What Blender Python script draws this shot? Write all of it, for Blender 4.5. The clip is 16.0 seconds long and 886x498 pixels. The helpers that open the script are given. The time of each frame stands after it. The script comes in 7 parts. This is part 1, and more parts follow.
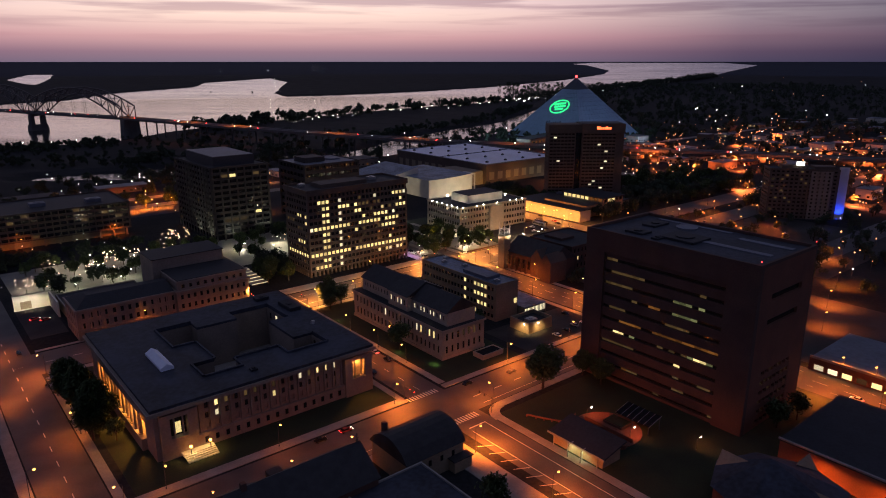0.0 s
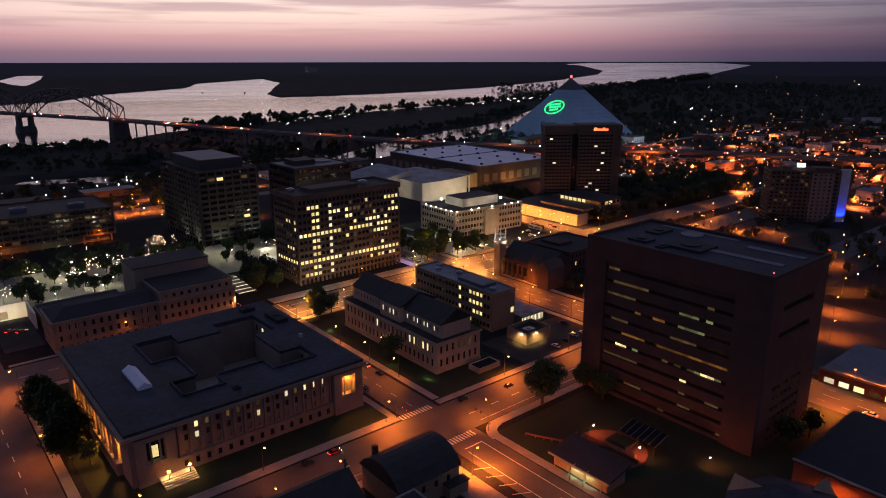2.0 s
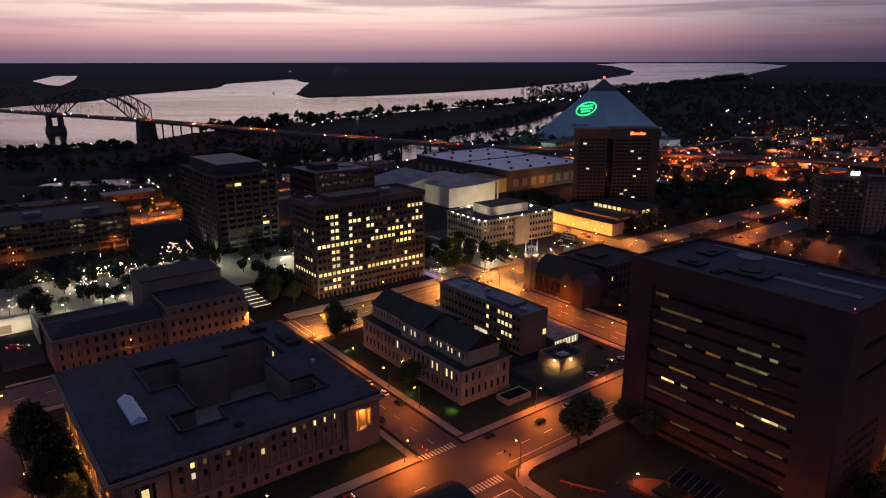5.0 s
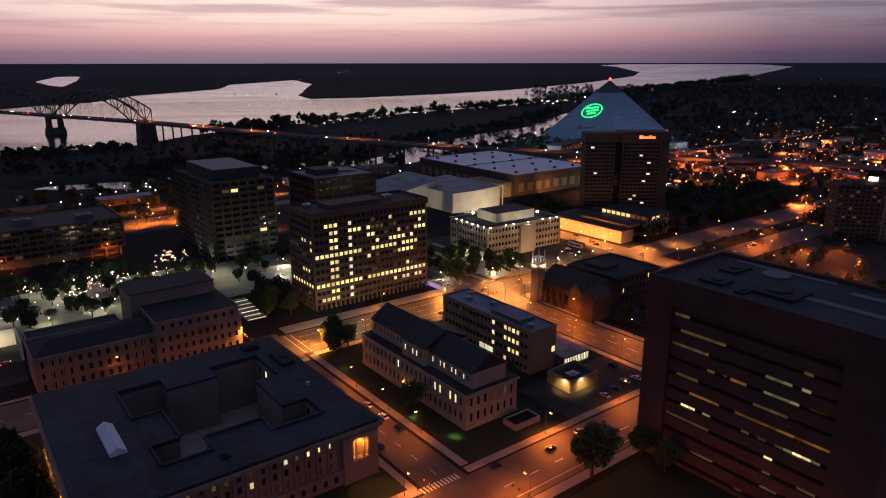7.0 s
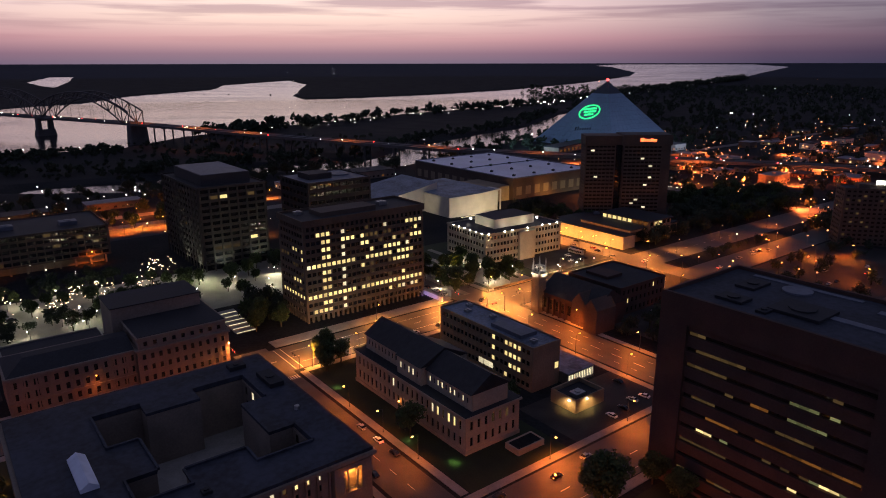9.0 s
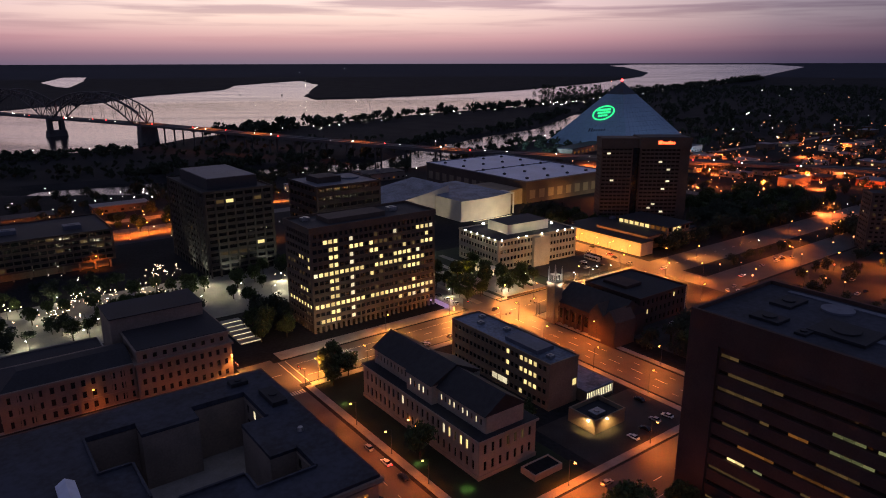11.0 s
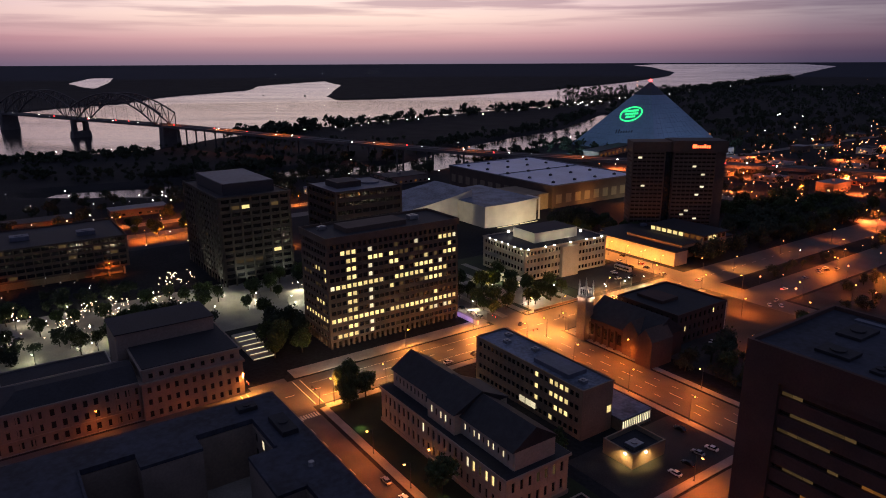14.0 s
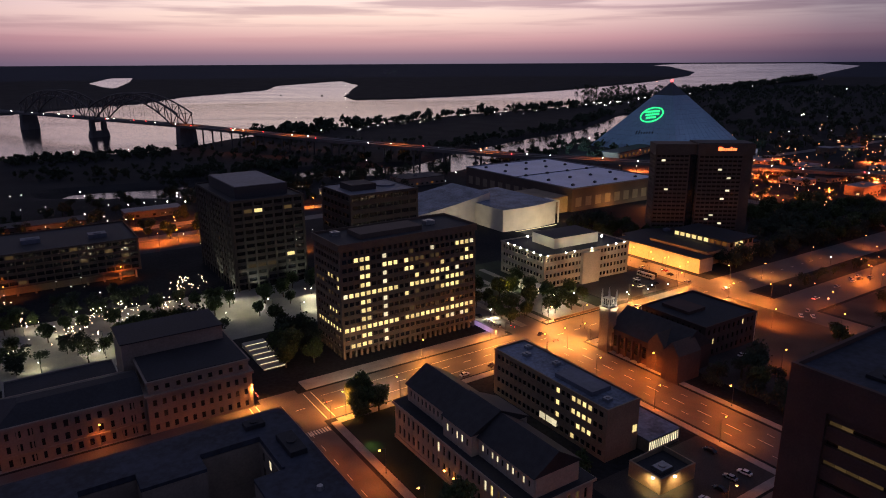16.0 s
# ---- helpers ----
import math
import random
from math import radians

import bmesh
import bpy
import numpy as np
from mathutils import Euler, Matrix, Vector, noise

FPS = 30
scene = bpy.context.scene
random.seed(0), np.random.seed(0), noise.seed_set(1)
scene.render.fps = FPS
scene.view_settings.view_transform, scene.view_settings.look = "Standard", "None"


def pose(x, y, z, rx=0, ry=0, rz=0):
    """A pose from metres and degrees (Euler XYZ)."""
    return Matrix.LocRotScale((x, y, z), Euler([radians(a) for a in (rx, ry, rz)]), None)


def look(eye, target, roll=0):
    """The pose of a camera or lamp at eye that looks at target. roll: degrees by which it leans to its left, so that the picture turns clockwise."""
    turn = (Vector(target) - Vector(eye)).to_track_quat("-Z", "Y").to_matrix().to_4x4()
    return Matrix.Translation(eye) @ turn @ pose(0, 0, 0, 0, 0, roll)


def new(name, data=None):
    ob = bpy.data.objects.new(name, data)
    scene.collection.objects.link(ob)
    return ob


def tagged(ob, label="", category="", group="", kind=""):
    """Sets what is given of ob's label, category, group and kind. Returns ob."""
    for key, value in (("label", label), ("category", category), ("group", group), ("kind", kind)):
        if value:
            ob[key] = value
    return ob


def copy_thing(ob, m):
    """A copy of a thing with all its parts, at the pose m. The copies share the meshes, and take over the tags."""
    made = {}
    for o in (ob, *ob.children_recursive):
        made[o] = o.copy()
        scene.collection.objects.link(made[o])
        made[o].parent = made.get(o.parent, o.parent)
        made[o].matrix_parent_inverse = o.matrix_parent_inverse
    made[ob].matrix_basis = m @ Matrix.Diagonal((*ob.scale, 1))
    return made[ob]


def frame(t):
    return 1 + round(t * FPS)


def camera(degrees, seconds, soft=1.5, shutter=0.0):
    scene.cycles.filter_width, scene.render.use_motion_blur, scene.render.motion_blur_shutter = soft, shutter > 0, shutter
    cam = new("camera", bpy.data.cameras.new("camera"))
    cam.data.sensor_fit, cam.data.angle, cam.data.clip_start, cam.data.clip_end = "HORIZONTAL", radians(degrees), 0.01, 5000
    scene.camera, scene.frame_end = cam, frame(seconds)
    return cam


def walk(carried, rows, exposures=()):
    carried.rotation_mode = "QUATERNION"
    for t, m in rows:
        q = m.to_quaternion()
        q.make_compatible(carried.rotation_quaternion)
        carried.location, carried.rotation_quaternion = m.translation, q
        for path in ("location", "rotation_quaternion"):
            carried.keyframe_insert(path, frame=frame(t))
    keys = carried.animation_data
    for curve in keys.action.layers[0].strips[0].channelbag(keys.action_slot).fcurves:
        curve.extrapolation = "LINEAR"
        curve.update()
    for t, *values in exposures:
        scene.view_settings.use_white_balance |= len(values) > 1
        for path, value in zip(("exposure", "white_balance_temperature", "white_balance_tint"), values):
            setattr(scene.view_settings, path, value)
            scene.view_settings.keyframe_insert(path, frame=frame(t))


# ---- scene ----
cam = camera(66.32, 16.0, soft=1.0)
# seconds, place of the eye, yaw, pitch, roll
ROWS = [
    (0, 0.00, 0.00, 124.00, 0.14, -15.51, 0.01),
    (0.5, 0.00, 2.97, 123.94, 0.01, -15.50, 0.03),
    (1, 0.04, 6.13, 123.88, -0.11, -15.49, 0.05),
    (1.5, 0.09, 9.50, 123.85, -0.24, -15.46, 0.07),
    (2, 0.18, 13.16, 123.82, -0.38, -15.48, 0.09),
    (2.5, 0.25, 17.10, 123.84, -0.28, -15.46, 0.09),
    (3, 0.24, 21.23, 123.80, 0.19, -15.46, 0.09),
    (3.5, 0.32, 25.61, 123.77, 0.89, -15.48, 0.07),
    (4, 0.45, 30.03, 123.84, 1.37, -15.47, 0.08),
    (6.5, -0.09, 51.05, 124.42, 2.32, -15.43, 0.07),
    (7, -0.32, 54.96, 124.67, 2.27, -15.40, 0.07),
    (7.5, -0.56, 58.83, 124.82, 2.16, -15.41, 0.07),
    (8, -0.88, 62.64, 124.91, 2.05, -15.42, 0.07),
    (8.5, -1.24, 66.32, 125.03, 1.95, -15.41, 0.08),
    (9, -1.64, 69.83, 125.15, 1.88, -15.38, 0.09),
    (11.5, -2.94, 86.28, 125.53, 2.93, -15.37, 0.12),
    (12, -3.32, 89.48, 125.57, 2.84, -15.37, 0.18),
    (12.5, -3.73, 92.73, 125.58, 3.03, -15.38, 0.17),
    (13, -4.08, 95.91, 125.59, 3.65, -15.37, 0.18),
    (13.5, -4.32, 98.96, 125.66, 4.31, -15.38, 0.23),
    (14, -4.58, 101.87, 125.77, 4.69, -15.36, 0.25),
    (14.5, -4.87, 104.67, 125.86, 4.97, -15.36, 0.26),
    (15, -5.24, 107.52, 125.92, 5.26, -15.36, 0.28),
    (15.5, -5.63, 110.47, 125.94, 5.63, -15.37, 0.28),
    (16, -5.98, 113.47, 125.94, 6.09, -15.37, 0.29),
]
walk(cam, [(t, pose(x, y, z, 90 + pitch, roll, yaw)) for t, x, y, z, yaw, pitch, roll in ROWS])

# ---- light of the dusk ----
world = bpy.data.worlds.new("dusk")
scene.world = world
world.use_nodes = True
wn, wl = world.node_tree.nodes, world.node_tree.links
wn.clear()
w_out = wn.new("ShaderNodeOutputWorld")
w_bg = wn.new("ShaderNodeBackground")
w_tc = wn.new("ShaderNodeTexCoord")
w_sep = wn.new("ShaderNodeSeparateXYZ")
wl.new(w_tc.outputs["Generated"], w_sep.inputs[0])
# height above the horizon: the afterglow lies low, the unseen zenith is raised as fill
ramp = wn.new("ShaderNodeValToRGB")
ramp.color_ramp.elements[0].position, ramp.color_ramp.elements[0].color = 0.0, (0.130, 0.095, 0.130, 1)
for at, col in ((0.012, (0.185, 0.112, 0.142, 1)), (0.032, (0.40, 0.225, 0.225, 1)), (0.062, (0.60, 0.44, 0.375, 1)), (0.10, (0.58, 0.46, 0.44, 1)),
                (0.17, (0.38, 0.325, 0.36, 1)), (0.32, (0.12, 0.122, 0.16, 1)), (0.6, (0.175, 0.168, 0.20, 1))):
    e = ramp.color_ramp.elements.new(at)
    e.color = col
ramp.color_ramp.elements[-1].position, ramp.color_ramp.elements[-1].color = 1.0, (0.44, 0.385, 0.375, 1)
wl.new(w_sep.outputs["Z"], ramp.inputs[0])
# the glow is strongest where the sun went down, to the west, and dies away round the sky
w_dot = wn.new("ShaderNodeVectorMath")
w_dot.operation = "DOT_PRODUCT"
w_dot.inputs[1].default_value = (math.sin(radians(-14)), math.cos(radians(-14)), 0)
wl.new(w_tc.outputs["Generated"], w_dot.inputs[0])
glow = wn.new("ShaderNodeValToRGB")
glow.color_ramp.elements[0].position, glow.color_ramp.elements[0].color = 0.30, (0.19, 0.24, 0.41, 1)
glow.color_ramp.elements[1].position, glow.color_ramp.elements[1].color = 1.0, (1, 1, 1, 1)
for at, col in ((0.68, (0.19, 0.22, 0.33, 1)), (0.80, (0.34, 0.36, 0.48, 1)), (0.93, (0.80, 0.76, 0.84, 1))):
    e = glow.color_ramp.elements.new(at)
    e.color = col
wl.new(w_dot.outputs["Value"], glow.inputs[0])
w_mul = wn.new("ShaderNodeMix")
w_mul.data_type, w_mul.blend_type = "RGBA", "MULTIPLY"
w_mul.inputs[0].default_value = 1
wl.new(ramp.outputs[0], w_mul.inputs[6])
wl.new(glow.outputs[0], w_mul.inputs[7])
# long thin bars of cloud
w_map = wn.new("ShaderNodeMapping")
w_map.inputs["Scale"].default_value = (2.2, 2.2, 46)
wl.new(w_tc.outputs["Generated"], w_map.inputs[0])
w_noise = wn.new("ShaderNodeTexNoise")
w_noise.inputs["Scale"].default_value, w_noise.inputs["Detail"].default_value = 1.6, 6
wl.new(w_map.outputs[0], w_noise.inputs["Vector"])
cloud = wn.new("ShaderNodeMapRange")
cloud.inputs["From Min"].default_value, cloud.inputs["From Max"].default_value = 0.48, 0.62
wl.new(w_noise.outputs["Fac"], cloud.inputs["Value"])
high = wn.new("ShaderNodeMapRange")
high.inputs["From Min"].default_value, high.inputs["From Max"].default_value = 0.022, 0.07
wl.new(w_sep.outputs["Z"], high.inputs["Value"])
amount = wn.new("ShaderNodeMath")
amount.operation = "MULTIPLY"
wl.new(cloud.outputs[0], amount.inputs[0])
wl.new(high.outputs[0], amount.inputs[1])
part_of = wn.new("ShaderNodeMath")
part_of.operation = "MULTIPLY"
part_of.inputs[1].default_value = 0.85
wl.new(amount.outputs[0], part_of.inputs[0])
w_cloud = wn.new("ShaderNodeMix")
w_cloud.data_type, w_cloud.blend_type = "RGBA", "MULTIPLY"
w_cloud.inputs[7].default_value = (0.58, 0.52, 0.60, 1)
wl.new(part_of.outputs[0], w_cloud.inputs[0])
wl.new(w_mul.outputs[2], w_cloud.inputs[6])
wl.new(w_cloud.outputs[2], w_bg.inputs["Color"])
w_bg.inputs["Strength"].default_value = 1.85
wl.new(w_bg.outputs[0], w_out.inputs[0])

SODIUM = (1.0, 0.195, 0.018)
GOLD = (1.0, 0.315, 0.058)
RED_SODIUM = (1.0, 0.17, 0.035)
WHITE = (1.0, 0.90, 0.62)


def lamp_light(x, y, z, watts, colour=SODIUM, radius=0.35, cone=166, toward=None):
    data = bpy.data.lights.new("street_light", "SPOT")
    data.energy, data.color, data.shadow_soft_size = watts, colour, radius
    data.spot_size, data.spot_blend = radians(cone), 1.0
    ob = new("street_light", data)
    ob.matrix_basis = look((x, y, z), toward) if toward else pose(x, y, z)
    return ob


# ---- materials ----
def material(name, colour, rough=0.8, metal=0.0, vary=0.25, scale=0.3, fine=4.0, bump=0.15, second=None, spec=0.4):
    """A worn surface: stains at one scale, grain at a finer one, a little relief."""
    m = bpy.data.materials.new(name)
    m.use_nodes = True
    n, l = m.node_tree.nodes, m.node_tree.links
    b = n["Principled BSDF"]
    b.inputs["Metallic"].default_value = metal
    b.inputs["Specular IOR Level"].default_value = spec
    tc = n.new("ShaderNodeTexCoord")
    big = n.new("ShaderNodeTexNoise")
    big.inputs["Scale"].default_value, big.inputs["Detail"].default_value = scale, 5
    small = n.new("ShaderNodeTexNoise")
    small.inputs["Scale"].default_value, small.inputs["Detail"].default_value = fine, 4
    l.new(tc.outputs["Object"], big.inputs["Vector"])
    l.new(tc.outputs["Object"], small.inputs["Vector"])
    add = n.new("ShaderNodeMath")
    add.operation = "MULTIPLY_ADD"
    add.inputs[1].default_value, add.inputs[2].default_value = 0.4, 0.0
    l.new(small.outputs["Fac"], add.inputs[0])
    both = n.new("ShaderNodeMath")
    both.operation = "MULTIPLY_ADD"
    both.inputs[1].default_value = 0.6
    l.new(big.outputs["Fac"], both.inputs[0])
    l.new(add.outputs[0], both.inputs[2])
    cr = n.new("ShaderNodeValToRGB")
    dark = second or tuple(c * (1 - vary) for c in colour)
    cr.color_ramp.elements[0].position, cr.color_ramp.elements[0].color = 0.38, (*dark, 1)
    cr.color_ramp.elements[1].position, cr.color_ramp.elements[1].color = 0.62, (*(min(1, c * (1 + vary * 0.6)) for c in colour), 1)
    l.new(both.outputs[0], cr.inputs[0])
    l.new(cr.outputs[0], b.inputs["Base Color"])
    mr = n.new("ShaderNodeMapRange")
    mr.inputs["To Min"].default_value, mr.inputs["To Max"].default_value = max(0.03, rough - 0.12), min(1, rough + 0.1)
    l.new(big.outputs["Fac"], mr.inputs["Value"])
    l.new(mr.outputs[0], b.inputs["Roughness"])
    if bump:
        bp = n.new("ShaderNodeBump")
        bp.inputs["Strength"].default_value, bp.inputs["Distance"].default_value = bump, 0.1
        l.new(small.outputs["Fac"], bp.inputs["Height"])
        l.new(bp.outputs[0], b.inputs["Normal"])
    return m


def glowing(name, colour, strength, sample=False, vary=0.0, base=(0.03, 0.03, 0.03)):
    """A lamp, a lit sign, or a pane with the lit room behind it."""
    m = bpy.data.materials.new(name)
    m.use_nodes = True
    n, l = m.node_tree.nodes, m.node_tree.links
    b = n["Principled BSDF"]
    b.inputs["Base Color"].default_value = (*base, 1)
    b.inputs["Roughness"].default_value = 0.25
    b.inputs["Emission Color"].default_value = (*colour, 1)
    b.inputs["Emission Strength"].default_value = strength
    if vary:
        oi = n.new("ShaderNodeObjectInfo")
        tc = n.new("ShaderNodeTexCoord")
        tn = n.new("ShaderNodeTexNoise")
        tn.inputs["Scale"].default_value = 1.7
        l.new(tc.outputs["Object"], tn.inputs["Vector"])
        sm = n.new("ShaderNodeMath")
        sm.operation = "ADD"
        l.new(oi.outputs["Random"], sm.inputs[0])
        l.new(tn.outputs["Fac"], sm.inputs[1])
        mr = n.new("ShaderNodeMapRange")
        mr.inputs["From Min"].default_value, mr.inputs["From Max"].default_value = 0.2, 1.8
        mr.inputs["To Min"].default_value, mr.inputs["To Max"].default_value = strength * (1 - vary), strength * (1 + vary)
        l.new(sm.outputs[0], mr.inputs["Value"])
        l.new(mr.outputs[0], b.inputs["Emission Strength"])
    m.cycles.emission_sampling = "AUTO" if sample else "NONE"
    return m


M = {
    "ground": material("dry_grass_and_soil", (0.028, 0.029, 0.030), 0.95, scale=0.02, fine=0.6, second=(0.014, 0.015, 0.016), spec=0.08),
    "grass": material("lawn", (0.022, 0.034, 0.013), 0.95, scale=0.08, fine=2.0, second=(0.011, 0.018, 0.008)),
    "asphalt": material("asphalt", (0.075, 0.070, 0.066), 0.68, vary=0.4, scale=0.09, fine=3.0, spec=0.5),
    "lot": material("parking_lot_asphalt", (0.055, 0.051, 0.048), 0.85, vary=0.4, scale=0.06, fine=2.0, spec=0.15),
    "concrete": material("pavement_concrete", (0.26, 0.24, 0.215), 0.85, scale=0.15, fine=2.5),
    "plaza": material("plaza_paving", (0.22, 0.21, 0.175), 0.8, scale=0.1, fine=1.5),
    "paint": material("road_paint", (0.62, 0.60, 0.52), 0.7, vary=0.45, scale=0.8, fine=6),
    "limestone": material("grey_limestone", (0.24, 0.19, 0.15), 0.85, vary=0.22, scale=0.12, fine=1.5),
    "pale_stone": material("pale_limestone", (0.36, 0.32, 0.25), 0.85, vary=0.2, scale=0.12, fine=1.5),
    "brown_stone": material("brown_precast", (0.105, 0.074, 0.056), 0.85, scale=0.1, fine=1.2),
    "dark_brick": material("dark_brown_brick", (0.082, 0.046, 0.036), 0.9, scale=0.12, fine=2.0),
    "red_brick": material("red_brown_brick", (0.15, 0.058, 0.036), 0.9, scale=0.12, fine=2.0),
    "dark_precast": material("dark_precast", (0.062, 0.050, 0.043), 0.8, scale=0.1, fine=1.2),
    "tan": material("tan_concrete", (0.27, 0.205, 0.135), 0.85, scale=0.1, fine=1.3),
    "white_wall": material("white_painted_wall", (0.58, 0.54, 0.46), 0.8, vary=0.12, scale=0.15),
    "roof_blue": material("grey_roof_membrane", (0.034, 0.039, 0.055), 0.75, vary=0.6, scale=0.07, fine=0.6, second=(0.012, 0.014, 0.021)),
    "roof_dark": material("dark_roofing", (0.024, 0.024, 0.028), 0.75, vary=0.4, scale=0.1, fine=1.0),
    "roof_pale": material("pale_blue_grey_roofing", (0.17, 0.20, 0.26), 0.6, vary=0.5, scale=0.08, fine=0.7, second=(0.06, 0.075, 0.10)),
    "roof_white": material("white_roof_membrane", (0.66, 0.69, 0.80), 0.5, vary=0.15, scale=0.04, fine=0.4),
    "roof_grey": material("mid_grey_roofing", (0.13, 0.14, 0.17), 0.6, vary=0.3, scale=0.06, fine=0.5),
    "slate": material("dark_slate_roof", (0.030, 0.029, 0.030), 0.7, vary=0.4, scale=0.4, fine=4.0),
    "steel": material("painted_bridge_steel", (0.085, 0.08, 0.08), 0.5, metal=0.3, scale=0.1),
    "metal": material("galvanised_metal", (0.38, 0.38, 0.38), 0.4, metal=0.8, scale=1.0),
    "dark_metal": material("dark_painted_metal", (0.045, 0.045, 0.048), 0.5, scale=1.0),
    "bridge_concrete": material("bridge_concrete", (0.12, 0.115, 0.11), 0.85, scale=0.08, fine=0.8),
    "panel": material("steel_cladding", (0.20, 0.28, 0.36), 0.36, metal=0.55, vary=0.14, scale=0.02, fine=0.25, bump=0.05),
    "panel_dark": material("dark_apex_cladding", (0.045, 0.05, 0.06), 0.4, metal=0.4, scale=0.05),
    "bark": material("bark", (0.07, 0.05, 0.035), 0.95, scale=1.0, fine=8.0),
    "leaf": material("leaves", (0.050, 0.075, 0.022), 0.8, vary=0.5, scale=0.5, fine=2.0, bump=0),
    "leaf_far": material("far_leaves", (0.030, 0.042, 0.022), 0.9, vary=0.4, scale=0.1, fine=1.0, bump=0),
    "rubber": material("tyre_rubber", (0.02, 0.02, 0.02), 0.85, scale=2),
    "dark_glass": material("dark_window_glass", (0.016, 0.017, 0.020), 0.12, vary=0.3, scale=0.4, bump=0, spec=0.6),
    "bronze_glass": material("bronze_window_glass", (0.030, 0.022, 0.016), 0.15, vary=0.3, scale=0.4, bump=0, spec=0.6),
    "lit": glowing("lit_office_pane", (1.0, 0.76, 0.30), 1.1, vary=0.65),
    "lit_dim": glowing("dimly_lit_pane", (1.0, 0.60, 0.22), 0.055, vary=0.9),
    "lit_white": glowing("white_lit_pane", (1.0, 0.86, 0.54), 0.95, vary=0.6),
    "lit_green": glowing("fluorescent_pane", (0.70, 0.72, 0.30), 0.17, vary=0.95),
    "lit_amber": glowing("amber_lit_pane", (1.0, 0.36, 0.07), 0.11, vary=0.95),
    "bulb_sodium": glowing("sodium_bulb", (1.0, 0.30, 0.05), 16),
    "bulb_far": glowing("far_sodium_bulb", (1.0, 0.33, 0.13), 4.6, vary=0.6),
    "bulb_white": glowing("white_bulb", (1.0, 0.93, 0.72), 14),
    "bulb_red": glowing("red_beacon", (1.0, 0.03, 0.03), 12),
    "sign_red": glowing("red_sign_letters", (1.0, 0.10, 0.03), 5),
    "sign_green": glowing("green_neon", (0.03, 1.0, 0.25), 1.6),
    "sign_white": glowing("white_sign_panel", (1.0, 1.0, 0.92), 3),
    "blue_wash": glowing("blue_light_panel", (0.03, 0.07, 1.0), 1.1),
}

# ---- building blocks ----
GRID = 39.5          # degrees by which the town's streets are turned
COS, SIN = math.cos(radians(GRID)), math.sin(radians(GRID))


def town(u, v):
    """From the street grid to the world."""
    return u * COS - v * SIN, u * SIN + v * COS


def thing(name, label, category, u, v, z=0.0, turn=0.0, group="", kind=""):
    x, y = town(u, v)
    ob = new(name)
    ob.empty_display_size = 1
    ob.matrix_basis = pose(x, y, z, 0, 0, GRID + turn)
    return tagged(ob, label, category, group, kind)


def link_mesh(name, me, parent=None, m=None, label=""):
    ob = new(name, me)
    if parent:
        ob.parent = parent
    if m is not None:
        ob.matrix_basis = m
    return tagged(ob, label)


def part(name, bm, mat, parent=None, label="", m=None):
    me = bpy.data.meshes.new(name)
    bm.to_mesh(me)
    bm.free()
    me.materials.append(M[mat] if isinstance(mat, str) else mat)
    return link_mesh(name, me, parent, m, label)


def box(bm, x0, x1, y0, y1, z0, z1):
    vs = [bm.verts.new((x, y, z)) for z in (z0, z1) for x, y in ((x0, y0), (x1, y0), (x1, y1), (x0, y1))]
    for f in ((0, 3, 2, 1), (4, 5, 6, 7), (0, 1, 5, 4), (1, 2, 6, 5), (2, 3, 7, 6), (3, 0, 4, 7)):
        bm.faces.new([vs[i] for i in f])


def boxes(*rows):
    bm = bmesh.new()
    for r in rows:
        box(bm, *r)
    return bm


def tube(bm, p, q, r0, r1=None, n=8, caps=True):
    """A tapered round bar from p to q."""
    p, q = Vector(p), Vector(q)
    r1 = r0 if r1 is None else r1
    d = (q - p).normalized()
    a = d.orthogonal().normalized()
    b = d.cross(a)
    rings = []
    for c, r in ((p, r0), (q, r1)):
        rings.append([bm.verts.new(c + r * (math.cos(k) * a + math.sin(k) * b)) for k in [2 * math.pi * i / n for i in range(n)]])
    for i in range(n):
        bm.faces.new((rings[0][i], rings[0][(i + 1) % n], rings[1][(i + 1) % n], rings[1][i]))
    if caps:
        bm.faces.new(rings[0][::-1])
        bm.faces.new(rings[1])


def pieces(name, rows, mat, parent, label="", m=None):
    """Boxes that can be told apart: a part for each."""
    for r in rows:
        part(name, boxes(r), mat, parent, label, m)


def prism(bm, outline, z0, z1):
    """A straight-sided block over a plan outline (counter-clockwise)."""
    lo = [bm.verts.new((x, y, z0)) for x, y in outline]
    hi = [bm.verts.new((x, y, z1)) for x, y in outline]
    n = len(outline)
    bm.faces.new(lo[::-1])
    bm.faces.new(hi)
    for i in range(n):
        bm.faces.new((lo[i], lo[(i + 1) % n], hi[(i + 1) % n], hi[i]))


PANES = {}


def pane_mesh(w, h, mat):
    key = (round(w, 2), round(h, 2), mat)
    if key not in PANES:
        bm = boxes((-w / 2, w / 2, -0.04, 0.06, 0, h))
        me = bpy.data.meshes.new("pane")
        bm.to_mesh(me)
        bm.free()
        me.materials.append(M[mat])
        PANES[key] = me
    return PANES[key]


def side(x, y, turn):
    """The pose of one face of a building: x runs along it, y into it, z up."""
    return pose(x, y, 0, 0, 0, turn)


